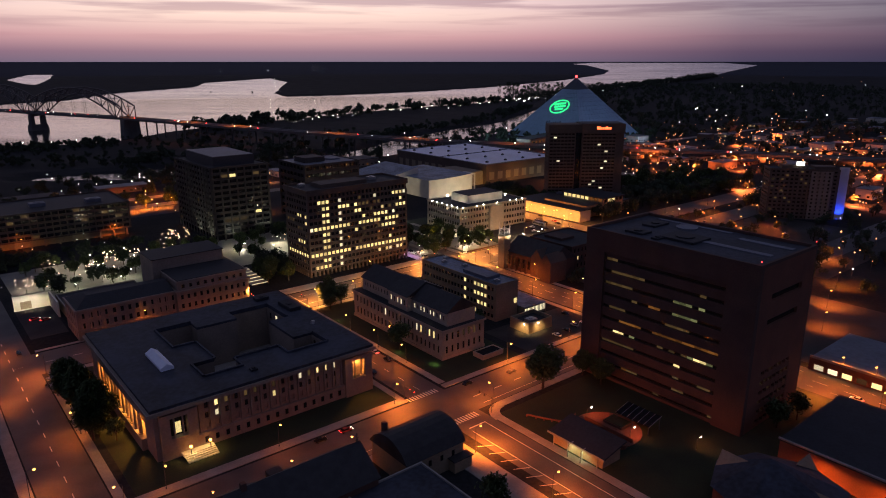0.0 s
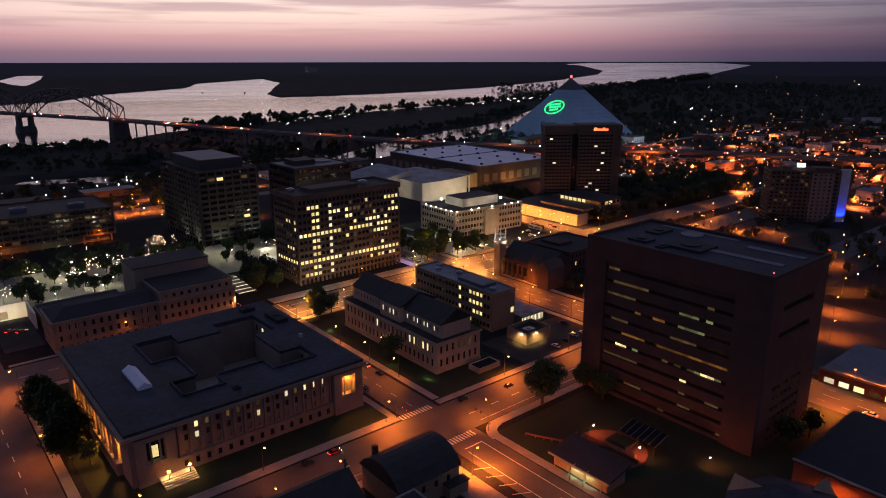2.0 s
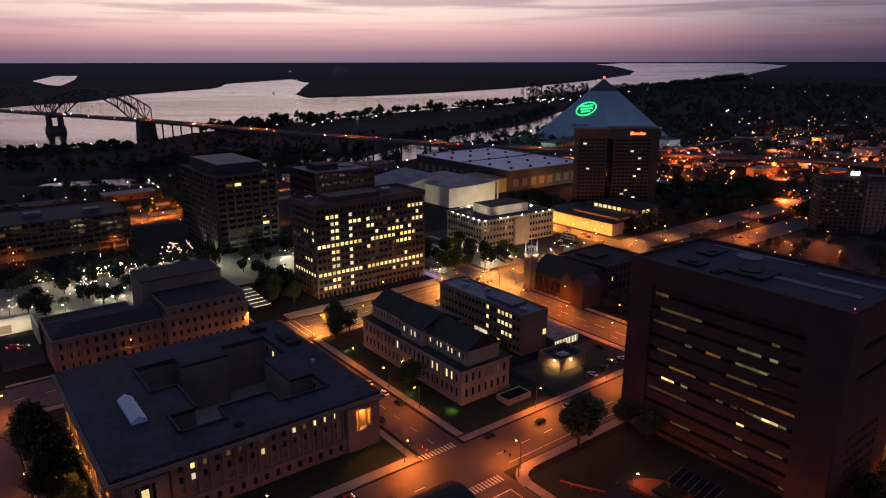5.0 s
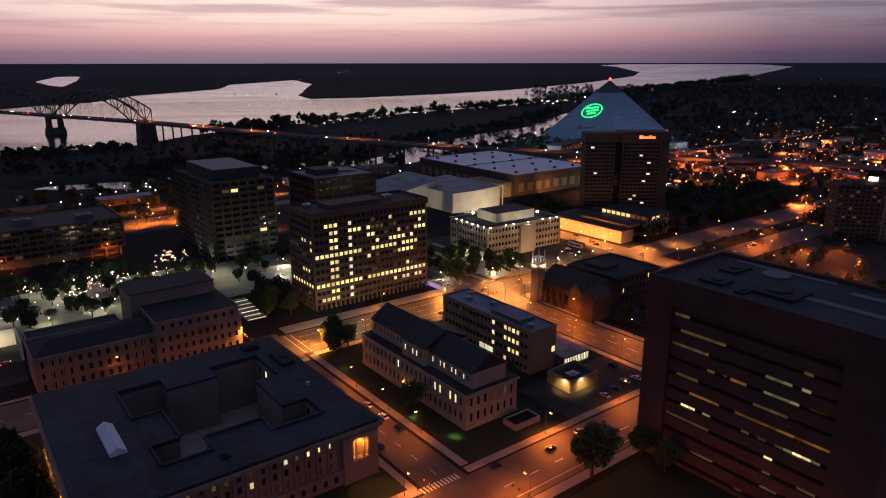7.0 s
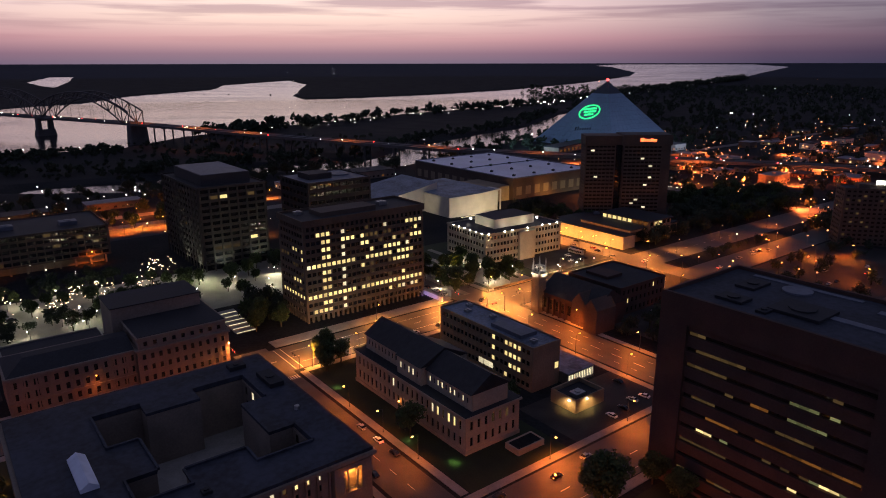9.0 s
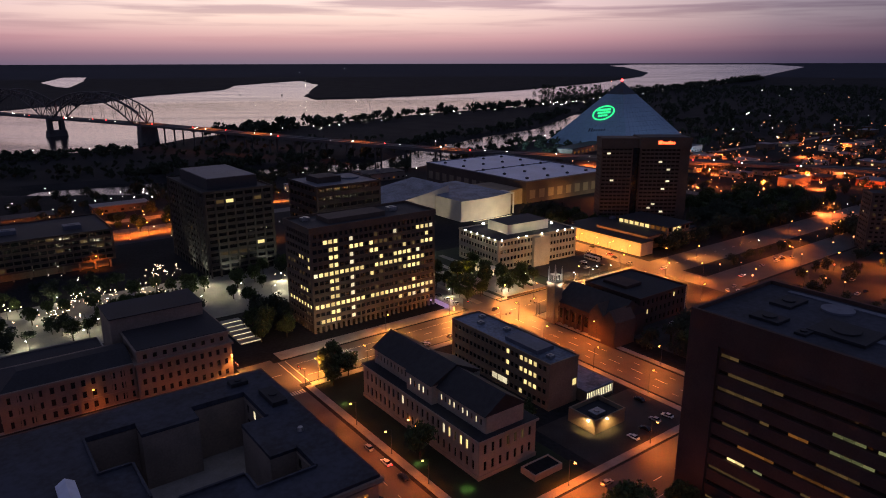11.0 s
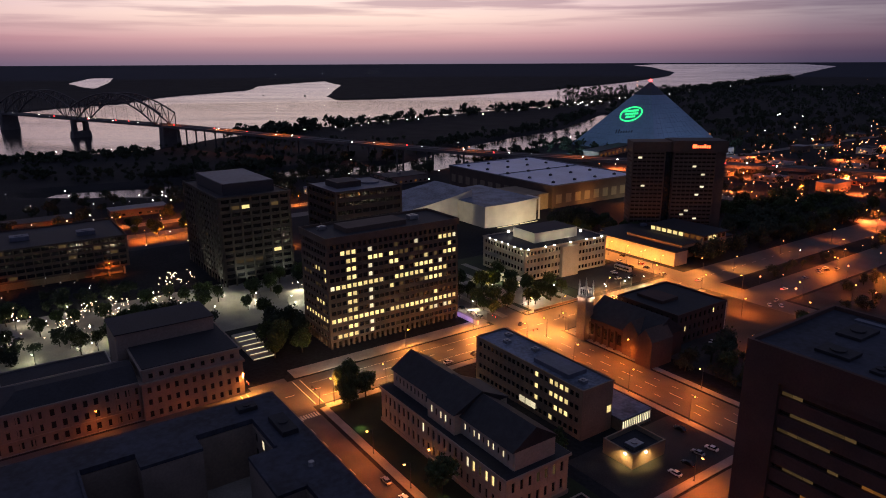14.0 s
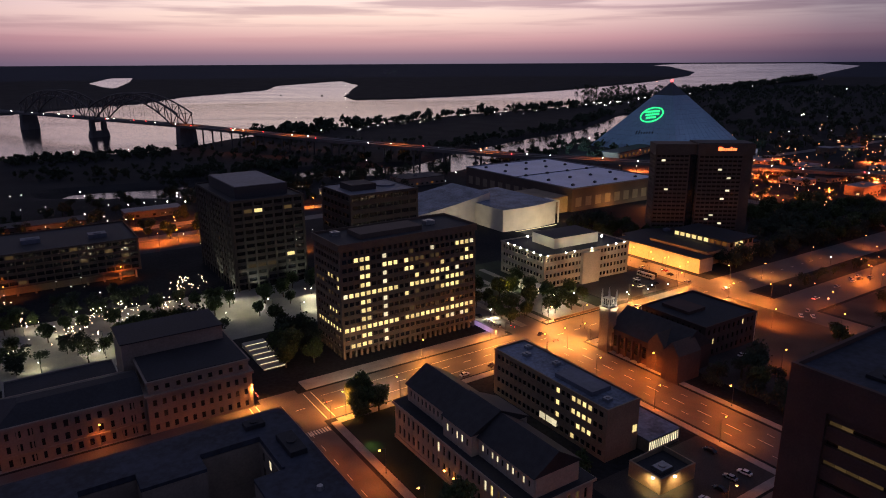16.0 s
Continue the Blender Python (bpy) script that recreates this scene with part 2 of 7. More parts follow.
def facade(parent, m, width, z0, z1, cols, rows, fill, wall, depth=0.5, wide=0.6, tall=0.55, margin=1.0, low=0.25, label="", name="window", top=0.0):
    """One outside wall: piers and bands that stand out by depth, with a pane in each opening. fill(c, r): the material of a pane.
    r counts from below."""
    cell, storey = (width - 2 * margin) / cols, (z1 - top - z0) / rows
    w, h = cell * wide, storey * tall
    bm = bmesh.new()
    edge = 0.0
    for c in range(cols):                                   # piers
        mid = margin + (c + 0.5) * cell
        box(bm, edge, mid - w / 2, 0, depth, z0, z1)
        edge = mid + w / 2
    box(bm, edge, width, 0, depth, z0, z1)
    for c in range(cols):                                   # spandrels between the piers
        mid = margin + (c + 0.5) * cell
        at = z0
        for r in range(rows):
            sill = z0 + r * storey + storey * low
            box(bm, mid - w / 2, mid + w / 2, 0.06, depth, at, sill)
            at = sill + h
        box(bm, mid - w / 2, mid + w / 2, 0.06, depth, at, z1)
    ob = part("wall", bm, wall, parent, label, m)
    for c in range(cols):
        mid = margin + (c + 0.5) * cell
        for r in range(rows):
            mat = fill(c, r)
            if mat:
                link_mesh(name, pane_mesh(w, h, mat), parent, m @ Matrix.Translation((mid, depth - 0.1, z0 + r * storey + storey * low)))
    return ob


# ---- ground, river and distance ----
HUB = (0.0, 50.0)          # the far country is laid out round this point
EYE = 124.8
NEAR = 2500.0


_k = np.linspace(0, 0.9995, 4000)
_r = NEAR + 2350 * _k
_d = _r / (1 - _k ** 1.4)


def far_place(x, y, z=0.0):
    """Draws the country past NEAR together, so that it rises to the horizon's height some 4.85 km off."""
    dx, dy = x - HUB[0], y - HUB[1]
    d = math.hypot(dx, dy)
    if d <= NEAR:
        return Vector((x, y, z))
    k = float(np.interp(d, _d, _r)) / d
    return Vector((HUB[0] + dx * k, HUB[1] + dy * k, EYE * (1 - k) + z * k))


RIVER = [(-4200, -600), (-1500, 300), (-712, 985), (-630, 1040), (-540, 1105), (-512, 1273), (-455, 1385), (-290, 1640), (-130, 1880), (60, 2090), (240, 2380), (480, 2800),
         (700, 3220), (1320, 4200), (2030, 5430), (3300, 8150), (9000, 20000), (16000, 40000), (9000, 42000), (5000, 27500), (4155, 20400), (2200, 9300), (1552, 6800), (825, 4792),
         (205, 3458), (-115, 3006), (-411, 2702), (-600, 2600), (-700, 2850), (-980, 4350), (-1200, 4900), (-1330, 5330), (-1450, 4200), (-1265, 3507), (-1355, 2815), (-1272, 2344), (-1338, 2161), (-1343, 2005), (-1373, 1826), (-2100, 1200), (-6500, -400)]
LAKE = [(-3033, 4806), (-3934, 6557), (-3695, 6556), (-2904, 5108), (-2236, 3789), (-2487, 4076)]
HARBOUR = [(-468, 736), (-333, 752), (-240, 880), (-84, 940), (40, 1170), (150, 1330), (260, 1560), (330, 1900), (260, 1900), (120, 1480), (20, 1330), (-70, 1170), (-137, 985), (-260, 930), (-380, 796), (-462, 758)]


def distance_to(outline, px, py):
    """Signed distance of many points from a closed outline: positive inside."""
    best = np.full(px.shape, 1e12)
    inside = np.zeros(px.shape, bool)
    n = len(outline)
    for i in range(n):
        (ax, ay), (bx, by) = outline[i], outline[(i + 1) % n]
        ex, ey = bx - ax, by - ay
        k = np.clip(((px - ax) * ex + (py - ay) * ey) / (ex * ex + ey * ey), 0, 1)
        best = np.minimum(best, (px - ax - k * ex) ** 2 + (py - ay - k * ey) ** 2)
        cross = (ay > py) != (by > py)
        at = ax + (py - ay) / (ey if ey else 1e-9) * ex
        inside ^= cross & (px < at)
    return np.where(inside, 1, -1) * np.sqrt(best)


def wobble(x, y, s):
    return noise.noise(Vector((x / s, y / s, 3.7)))


def polar_sheet(name, angles, rings, height):
    """One sheet of rings round the hub. height(x, y): arrays of true places to metres."""
    a, d = np.meshgrid(np.radians(angles), np.array(rings))
    x, y = HUB[0] + d * np.sin(a), HUB[1] + d * np.cos(a)
    z = height(x, y)
    rows, cols = x.shape
    verts = [far_place(x[i, j], y[i, j], z[i, j]) for i in range(rows) for j in range(cols)]
    faces = [(i * cols + j, i * cols + j + 1, (i + 1) * cols + j + 1, (i + 1) * cols + j) for i in range(rows - 1) for j in range(cols - 1)]
    me = bpy.data.meshes.new(name)
    me.from_pydata(verts, [], [f[::-1] for f in faces])
    me.update()
    return new(name, me)


front = list(np.arange(-52, 52.01, 0.3))
round_about = [-180, -150, -120, -90, -75, -62] + front + [62, 75, 90, 120, 150, 180]
rings = list(np.concatenate([[0.5, 100, 250, 450], np.arange(650, 2000, 22), np.arange(2000, 3200, 40), np.geomspace(3200, 6600, 26)]))
far_rings = list(np.geomspace(6600, 90000, 46))


def land_height(x, y):
    wob = np.vectorize(lambda a, b: wobble(a, b, 110) * 0.6 + wobble(a, b, 35) * 0.25)(x, y)
    far = np.hypot(x - HUB[0], y - HUB[1])
    jag = wob * np.clip(far / 90, 8, 40)
    d = np.maximum(np.maximum(distance_to(RIVER, x, y), distance_to(LAKE, x, y)), distance_to(HARBOUR, x, y) * 1.0) + jag * 0.5
    band = np.clip(far / 110, 18, 220)
    return np.clip(-4 - d / band * 4, -8, 0.0)


ground = polar_sheet("ground", round_about, rings, land_height)
ground.data.materials.append(M["ground"])
# air haze over the far land is put in as a faint blue emission
far_land = material("far_land_haze_glow", (0.020, 0.022, 0.026), 0.95, scale=0.004, fine=0.05, spec=0.05)
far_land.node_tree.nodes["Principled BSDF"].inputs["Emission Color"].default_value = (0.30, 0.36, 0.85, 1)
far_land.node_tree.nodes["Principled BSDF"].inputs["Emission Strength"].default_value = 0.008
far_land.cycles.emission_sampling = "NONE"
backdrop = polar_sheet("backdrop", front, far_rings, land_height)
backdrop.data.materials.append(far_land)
tagged(backdrop, "dark country under the horizon with a faint blue glow as haze", "distance", kind="structure")
tagged(ground, "dark flat grassy land reaching to the horizon", "ground", kind="structure")

water_mat = bpy.data.materials.new("river_water")
water_mat.use_nodes = True
_n, _l = water_mat.node_tree.nodes, water_mat.node_tree.links
_b = _n["Principled BSDF"]
_b.inputs["Base Color"].default_value = (0.030, 0.028, 0.027, 1)
_b.inputs["Roughness"].default_value = 0.10
_b.inputs["IOR"].default_value = 1.33
_tc = _n.new("ShaderNodeTexCoord")
_mp = _n.new("ShaderNodeMapping")                      # ripples and slicks lie across the view of the current
_mp.inputs["Rotation"].default_value = (0, 0, radians(-20))
_mp.inputs["Scale"].default_value = (0.22, 1.0, 1.0)
_l.new(_tc.outputs["Object"], _mp.inputs[0])
_w1 = _n.new("ShaderNodeTexNoise")
_w1.inputs["Scale"].default_value, _w1.inputs["Detail"].default_value, _w1.inputs["Roughness"].default_value = 0.05, 8, 0.65
_l.new(_mp.outputs[0], _w1.inputs["Vector"])
_bp = _n.new("ShaderNodeBump")
_bp.inputs["Strength"].default_value, _bp.inputs["Distance"].default_value = 0.30, 1.4
_l.new(_w1.outputs["Fac"], _bp.inputs["Height"])
_l.new(_bp.outputs[0], _b.inputs["Normal"])
_w2 = _n.new("ShaderNodeTexNoise")
_w2.inputs["Scale"].default_value, _w2.inputs["Detail"].default_value = 0.011, 5
_l.new(_mp.outputs[0], _w2.inputs["Vector"])
_rr = _n.new("ShaderNodeMapRange")
_rr.inputs["From Min"].default_value, _rr.inputs["From Max"].default_value = 0.35, 0.65
_rr.inputs["To Min"].default_value, _rr.inputs["To Max"].default_value = 0.04, 0.15
_l.new(_w2.outputs["Fac"], _rr.inputs["Value"])
_l.new(_rr.outputs[0], _b.inputs["Roughness"])
water = polar_sheet("water", front, [620] + [r for r in rings if r > 640] + far_rings[1:], lambda x, y: np.full(x.shape, -4.0))
water.data.materials.append(water_mat)
tagged(water, "wide calm river reflecting the pink dusk sky", "river", kind="structure")



# ---- streets and open ground ----
def slab(name, label, u0, u1, v0, v1, mat, z, parts=None, kind="structure"):
    ob = part(name, boxes((u0, u1, v0, v1, -0.3, z)), mat, m=pose(0, 0, 0, 0, 0, GRID))
    return tagged(ob, label, name.replace("_", " "), kind=kind)


slab("road", "wide asphalt street in orange lamp light", -120, 700, 166, 186, "asphalt", 0.05)
slab("road", "asphalt side street beside the courthouse", 138, 153, -60, 330, "asphalt", 0.06)
slab("road", "broad asphalt street past the church", 262, 283, -100, 480, "asphalt", 0.07)
slab("road", "asphalt street before the office block", -60, 720, 301, 326, "asphalt", 0.08)
slab("road", "asphalt street along the courthouse colonnade", 17, 34, -50, 520, "asphalt", 0.09)
slab("road", "asphalt street behind the office blocks", 395, 412, 180, 520, "asphalt", 0.10)
slab("road", "straight asphalt road through the low town", -60, 1500, 615, 630, "asphalt", 0.05)
slab("road", "long orange-lit avenue through the low town", 395, 1700, 262, 285, "asphalt", 0.055)
slab("road", "orange-lit cross street in the low town", 640, 655, 60, 900, "asphalt", 0.06)
slab("road", "asphalt riverside road with lamps", 30, 420, 655, 668, "asphalt", 0.065)
slab("parking_lot", "dark asphalt car park beside the small service building", 205, 260, 190, 219, "lot", 0.045)
slab("parking_lot", "orange-lit asphalt car park behind the church", 300, 395, 205, 300, "lot", 0.045)
slab("parking_lot", "asphalt forecourt of the white office", 335, 394, 330, 365, "lot", 0.045)
slab("parking_lot", "big asphalt car park under orange lamps", 415, 560, 150, 260, "lot", 0.045)
slab("parking_lot", "asphalt car park beside the brick tower", 262 + 26, 380, 60, 160, "lot", 0.045)
slab("parking_lot", "lit asphalt yard behind the dark tower", 138, 235, 580, 613, "lot", 0.045)
slab("parking_lot", "small asphalt yard before the mural wall", 37, 53, 345, 390, "lot", 0.045)
slab("plaza", "pale paved civic plaza with trees and lamps", 40, 250, 395, 470, "plaza", 0.06)
slab("lawn", "planted forecourt between the office blocks", 255, 334, 330.5, 430, "grass", 0.04)
for k in range(5):
    slab("path", "pale paved path through the planted forecourt", 258 + 13 * k, 262 + 13 * k, 331, 420, "plaza", 0.09)
slab("path", "pale paved path across the forecourt", 256, 325, 345, 350, "plaza", 0.10)
slab("path", "pale paved path across the forecourt", 256, 318, 385, 390, "plaza", 0.10)
slab("plaza", "orange-lit paved terrace before the white office", 291, 323, 329, 362, "plaza", 0.12)
slab("lawn", "lawn round the stone office", 158, 200, 190, 299, "grass", 0.04)
slab("lawn", "dark lawn round the courthouse", 40, 134, 190, 299, "grass", 0.04)
slab("lawn", "dark lawn before the brick tower", 156, 260, 60, 159, "grass", 0.04)
# pavements, a real step above the roads
for u0, u1, v0, v1 in ((36, 136.5, 187, 191), (154.5, 260.5, 187, 190), (134, 136.5, 191, 298), (154.5, 157.5, 191, 298), (36, 134, 296.5, 300), (157.5, 260.5, 296.5, 300), (257.5, 260.5, 190, 296.5),
                       (36, 136, 327.5, 329.5), (157, 260, 327.5, 336), (284.5, 287.5, 192, 299), (34.5, 37.5, 191, 296), (162, 260, 162, 165.5), (153.4, 156.6, 60, 156), (36, 133, 162.2, 165.5), (124, 133.5, 60, 158), (284.5, 392, 296.5, 300), (284.5, 334, 327.5, 330),
                       (13, 16.5, 60, 500), (287, 392, 187.5, 191)):
    slab("pavement", "pale concrete pavement with a kerb", u0, u1, v0, v1, "concrete", 0.18)


def rounded_pavement(label, u, v, r0, r1, a0, a1):
    """A quarter ring of pavement round a street corner."""
    arc = [radians(a0 + (a1 - a0) * i / 10) for i in range(11)]
    bm = bmesh.new()
    ring = [(u + r1 * math.cos(a), v + r1 * math.sin(a)) for a in arc] + [(u + r0 * math.cos(a), v + r0 * math.sin(a)) for a in reversed(arc)]
    lo, hi = [bm.verts.new((x, y, -0.3)) for x, y in ring], [bm.verts.new((x, y, 0.18)) for x, y in ring]
    n = len(ring)
    for i in range(n):
        bm.faces.new((lo[i], lo[(i + 1) % n], hi[(i + 1) % n], hi[i]))
    for i in range(10):
        bm.faces.new((hi[i], hi[i + 1], hi[n - 2 - i], hi[n - 1 - i]))
    bmesh.ops.recalc_face_normals(bm, faces=bm.faces[:])
    ob = part("pavement", bm, "concrete", m=pose(0, 0, 0, 0, 0, GRID))
    return tagged(ob, label, "pavement", kind="structure")


rounded_pavement("rounded pale pavement at the street corner", 162, 156.2, 5.4, 9.3, 90, 180)


def stripes(name, label, rows, z, mat="paint"):
    """Each painted bar of a crossing or of a parking bay is a piece of its own."""
    ob = thing(name, label, "road marking", 0, 0, 0, kind="structure")
    for u0, u1, v0, v1, turn in rows:
        bm = boxes((-(u1 - u0) / 2, (u1 - u0) / 2, -(v1 - v0) / 2, (v1 - v0) / 2, 0, 0.006))
        part("bar", bm, mat, ob, m=pose((u0 + u1) / 2, (v0 + v1) / 2, z, 0, 0, turn))
    return ob


stripes("zebra_crossing", "white painted zebra crossing on dark asphalt", [(138.6 + 1.25 * i, 139.3 + 1.25 * i, 162.4, 165.8, 0) for i in range(10)], 0.064)
stripes("zebra_crossing", "white painted zebra crossing by the courthouse corner", [(136.8 + 1.3 * i, 137.5 + 1.3 * i, 186.2, 189.2, 0) for i in range(11)], 0.064)
stripes("zebra_crossing", "white painted zebra crossing at the upper junction", [(142.6 + 1.05 * i, 143.2 + 1.05 * i, 293.4, 296.6, 0) for i in range(10)], 0.064)
stripes("zebra_crossing", "two white lines of a street crossing", [(154.5, 154.9, 302, 325, 0), (157.6, 158.0, 302, 325, 0), (135.5, 135.9, 302, 325, 0), (133, 133.4, 302, 325, 0)], 0.084)
stripes("zebra_crossing", "white painted zebra crossing by the shops", [(263 + 1.6 * i, 263.8 + 1.6 * i, 66, 69.5, 0) for i in range(12)], 0.074)
stripes("parking_bays", "slanted white parking bay lines", [(135.5, 141.0, 90 + 5.6 * i, 90.25 + 5.6 * i, -28) for i in range(11)] + [(141.0, 141.3, 70, 156, 0), (148.6, 148.9, 90, 158, 0), (141.3, 149, 157.6, 158.1, 0)], 0.064)
stripes("lane_lines", "worn painted lane lines", [(u, u + 4, 174.3, 174.6, 0) for u in range(-40, 420, 11) if not 134 < u < 156 and not 258 < u < 286]
        + [(-40, 130, 168.4, 168.6, 0), (158, 258, 168.4, 168.6, 0), (290, 400, 168.4, 168.6, 0)], 0.054)
stripes("lane_lines", "painted lines along the broad street", [(272.2, 272.5, v, v + 6, 0) for v in range(-40, 300, 12)] + [(266.8, 267.0, v, v + 3, 0) for v in range(-40, 300, 9)] + [(278, 278.2, v, v + 3, 0) for v in range(-40, 300, 9)], 0.074)
stripes("lane_lines", "painted lines before the office block", [(u, u + 4, 313.4, 313.7, 0) for u in range(-40, 520, 11)] + [(160, 258, 307, 307.2, 0), (160, 258, 319.6, 319.8, 0)], 0.084)
stripes("lane_lines", "double line along the colonnade street", [(25.2, 25.4, -20, 160, 0), (25.8, 26.0, -20, 160, 0), (21, 21.2, -20, 155, 0)] + [(25.4, 25.7, v, v + 4, 0) for v in range(190, 420, 11)], 0.094)
stripes("lane_lines", "worn centre line of the side street", [(145.4, 145.6, v, v + 4, 0) for v in range(192, 296, 10)], 0.064)


# ---- buildings ----
def corner_pieces(parent, W, D, z0, z1, mat, top, roof_mat, over=0.0, thick=0.5, parapet=1.0):
    """A roof slab with a parapet round it."""
    part("roof", boxes((-over + thick, W + over - thick, -over + thick, D + over - thick, z1 - 0.4, z1)), roof_mat, parent)
    part("parapet", boxes((-over, W + over, -over, -over + thick, z1 - top, z1 + parapet), (-over, W + over, D + over - thick, D + over, z1 - top, z1 + parapet),
                          (-over, -over + thick, -over + thick, D + over - thick, z1 - top, z1 + parapet), (W + over - thick, W + over, -over + thick, D + over - thick, z1 - top, z1 + parapet)), mat, parent)


def walls(parent, W, D, z0, z1, mat, depth=0.5, south=None, west=None, east=None, north=None, core="bronze_glass", **kw):
    """Core and four outside walls. A side is (columns, rows, fill) or None for a blank wall; further words as facade() takes them."""
    part("core", boxes((depth, W - depth, depth, D - depth, z0 - 0.2, z1 - 0.05)), core, parent)
    for spec, m, width in ((south, side(0, 0, 0), W), (west, side(0, D - depth, -90), D - 2 * depth), (north, side(W, D, 180), W), (east, side(W, depth, 90), D - 2 * depth)):
        if spec:
            facade(parent, m, width, z0, z1, spec[0], spec[1], spec[2], mat, depth, **{**kw, **(spec[3] if len(spec) > 3 else {})})
        else:
            part("wall", boxes((0, width, 0, depth, z0, z1)), mat, parent, m=m)


def some(share, lit="lit", dark="dark_glass", seed=1, dim=None):
    rnd = random.Random(seed)
    def fill(c, r):
        k = rnd.random()
        return lit if k < share else (dim if dim and k < share * 2.5 else dark)
    return fill


def roof_unit(parent, x, y, z, w, d, h, mat="metal"):
    """Plant on a roof: a cabinet with a fan collar."""
    bm = boxes((x, x + w, y, y + d, z, z + h))
    tube(bm, (x + w / 2, y + d / 2, z + h), (x + w / 2, y + d / 2, z + h + 0.4), min(w, d) * 0.3, n=10)
    bmesh.ops.bevel(bm, geom=[e for e in bm.edges if e.calc_length() > 0.8], offset=0.06, segments=1, affect="EDGES")
    return part("roof_unit", bm, mat, parent)


def office_block():
    W, D, H = 71, 28, 52
    b = thing("office_block", "brown twelve-storey office block with rows of lit yellow windows", "office building", 182, 345)
    rows = {10: "..LLL..H..#.d...h....LLLh", 9: "...LL..LLL#Lddd.dd.....L.", 8: "...LL..H..#LL..d..l.d.LLL", 7: "...LL..H..#..L..LLLL.h...", 6: "hlLLLLLLLL#.LLLLLL.LLLl..",
            5: "...LL..H..#L.d...dLLLLd..", 4: "...LL..H..#..d...........", 3: "...LL..h..#.d....d..l....", 2: "LLLLLLLLLL#LLLLLLLLLLLLLL", 1: "...LL..H..#......l.Lh.hL.", 0: ".LlLl..H..#.d............"}
    kinds = {"L": "lit", "H": "lit_white", "l": "lit", "h": "lit_white", "d": "lit_dim", ".": "dark_glass", "#": None}
    south = lambda c, r: kinds[rows[r][c]]
    rnd = random.Random(5)
    west = lambda c, r: "lit" if r == 2 or (c > 2 and r in (4, 7, 8) and rnd.random() < 0.5) else ("lit_dim" if rnd.random() < 0.1 else "dark_glass")
    walls(b, W, D, 3, 46, "brown_stone", 0.7, (25, 11, south), (8, 11, west), wide=0.78, tall=0.52, low=0.28, margin=0.8, core="dark_glass")
    # arcade of piers below, attic of small openings and a deep cornice above
    part("base_core", boxes((3, W - 3, 3, D - 3, -0.2, 3)), "bronze_glass", b)
    for i in range(26):
        x = 0.2 + i * (W - 1.4) / 25
        part("pier", boxes((x, x + 1.0, 0.1, 1.3, 0, 3)), "brown_stone", b)
    for i in range(1, 10):
        y = 0.2 + i * (D - 1.4) / 10
        part("pier", boxes((0.1, 1.3, y, y + 1.0, 0, 3)), "brown_stone", b)
    facade(b, side(0.3, 0.3, 0), W - 0.6, 46, 49, 25, 1, lambda c, r: "dark_glass", "brown_stone", 0.5, wide=0.55, tall=0.7, low=0.15)
    facade(b, side(0.3, D - 0.8, -90), D - 1.6, 46, 49, 12, 1, lambda c, r: "dark_glass", "brown_stone", 0.5, wide=0.55, tall=0.7, low=0.15)
    part("attic", boxes((0.8, W - 0.8, 0.8, D - 0.8, 45.9, 49)), "brown_stone", b)
    corner_pieces(b, W, D, 49, 51, "brown_stone", 2.0, "roof_dark", over=0.5, parapet=1.2)
    part("penthouse", boxes((14, 46, 8, 21, 51, 53.2)), "brown_stone", b, "low brown plant room on the roof")
    roof_unit(b, 52, 14, 51, 5, 4, 2)
    roof_unit(b, 6, 20, 51, 4, 3, 1.6)
    t = thing("retaining_wall", "low white wall washed by violet light", "wall", 254, 332)
    part("wall", boxes((0, 1, -2, 22, 0, 2.6)), "white_wall", t)
    part("coping", boxes((-0.1, 1.1, -2.1, 22.1, 2.6, 2.8)), "concrete", t)


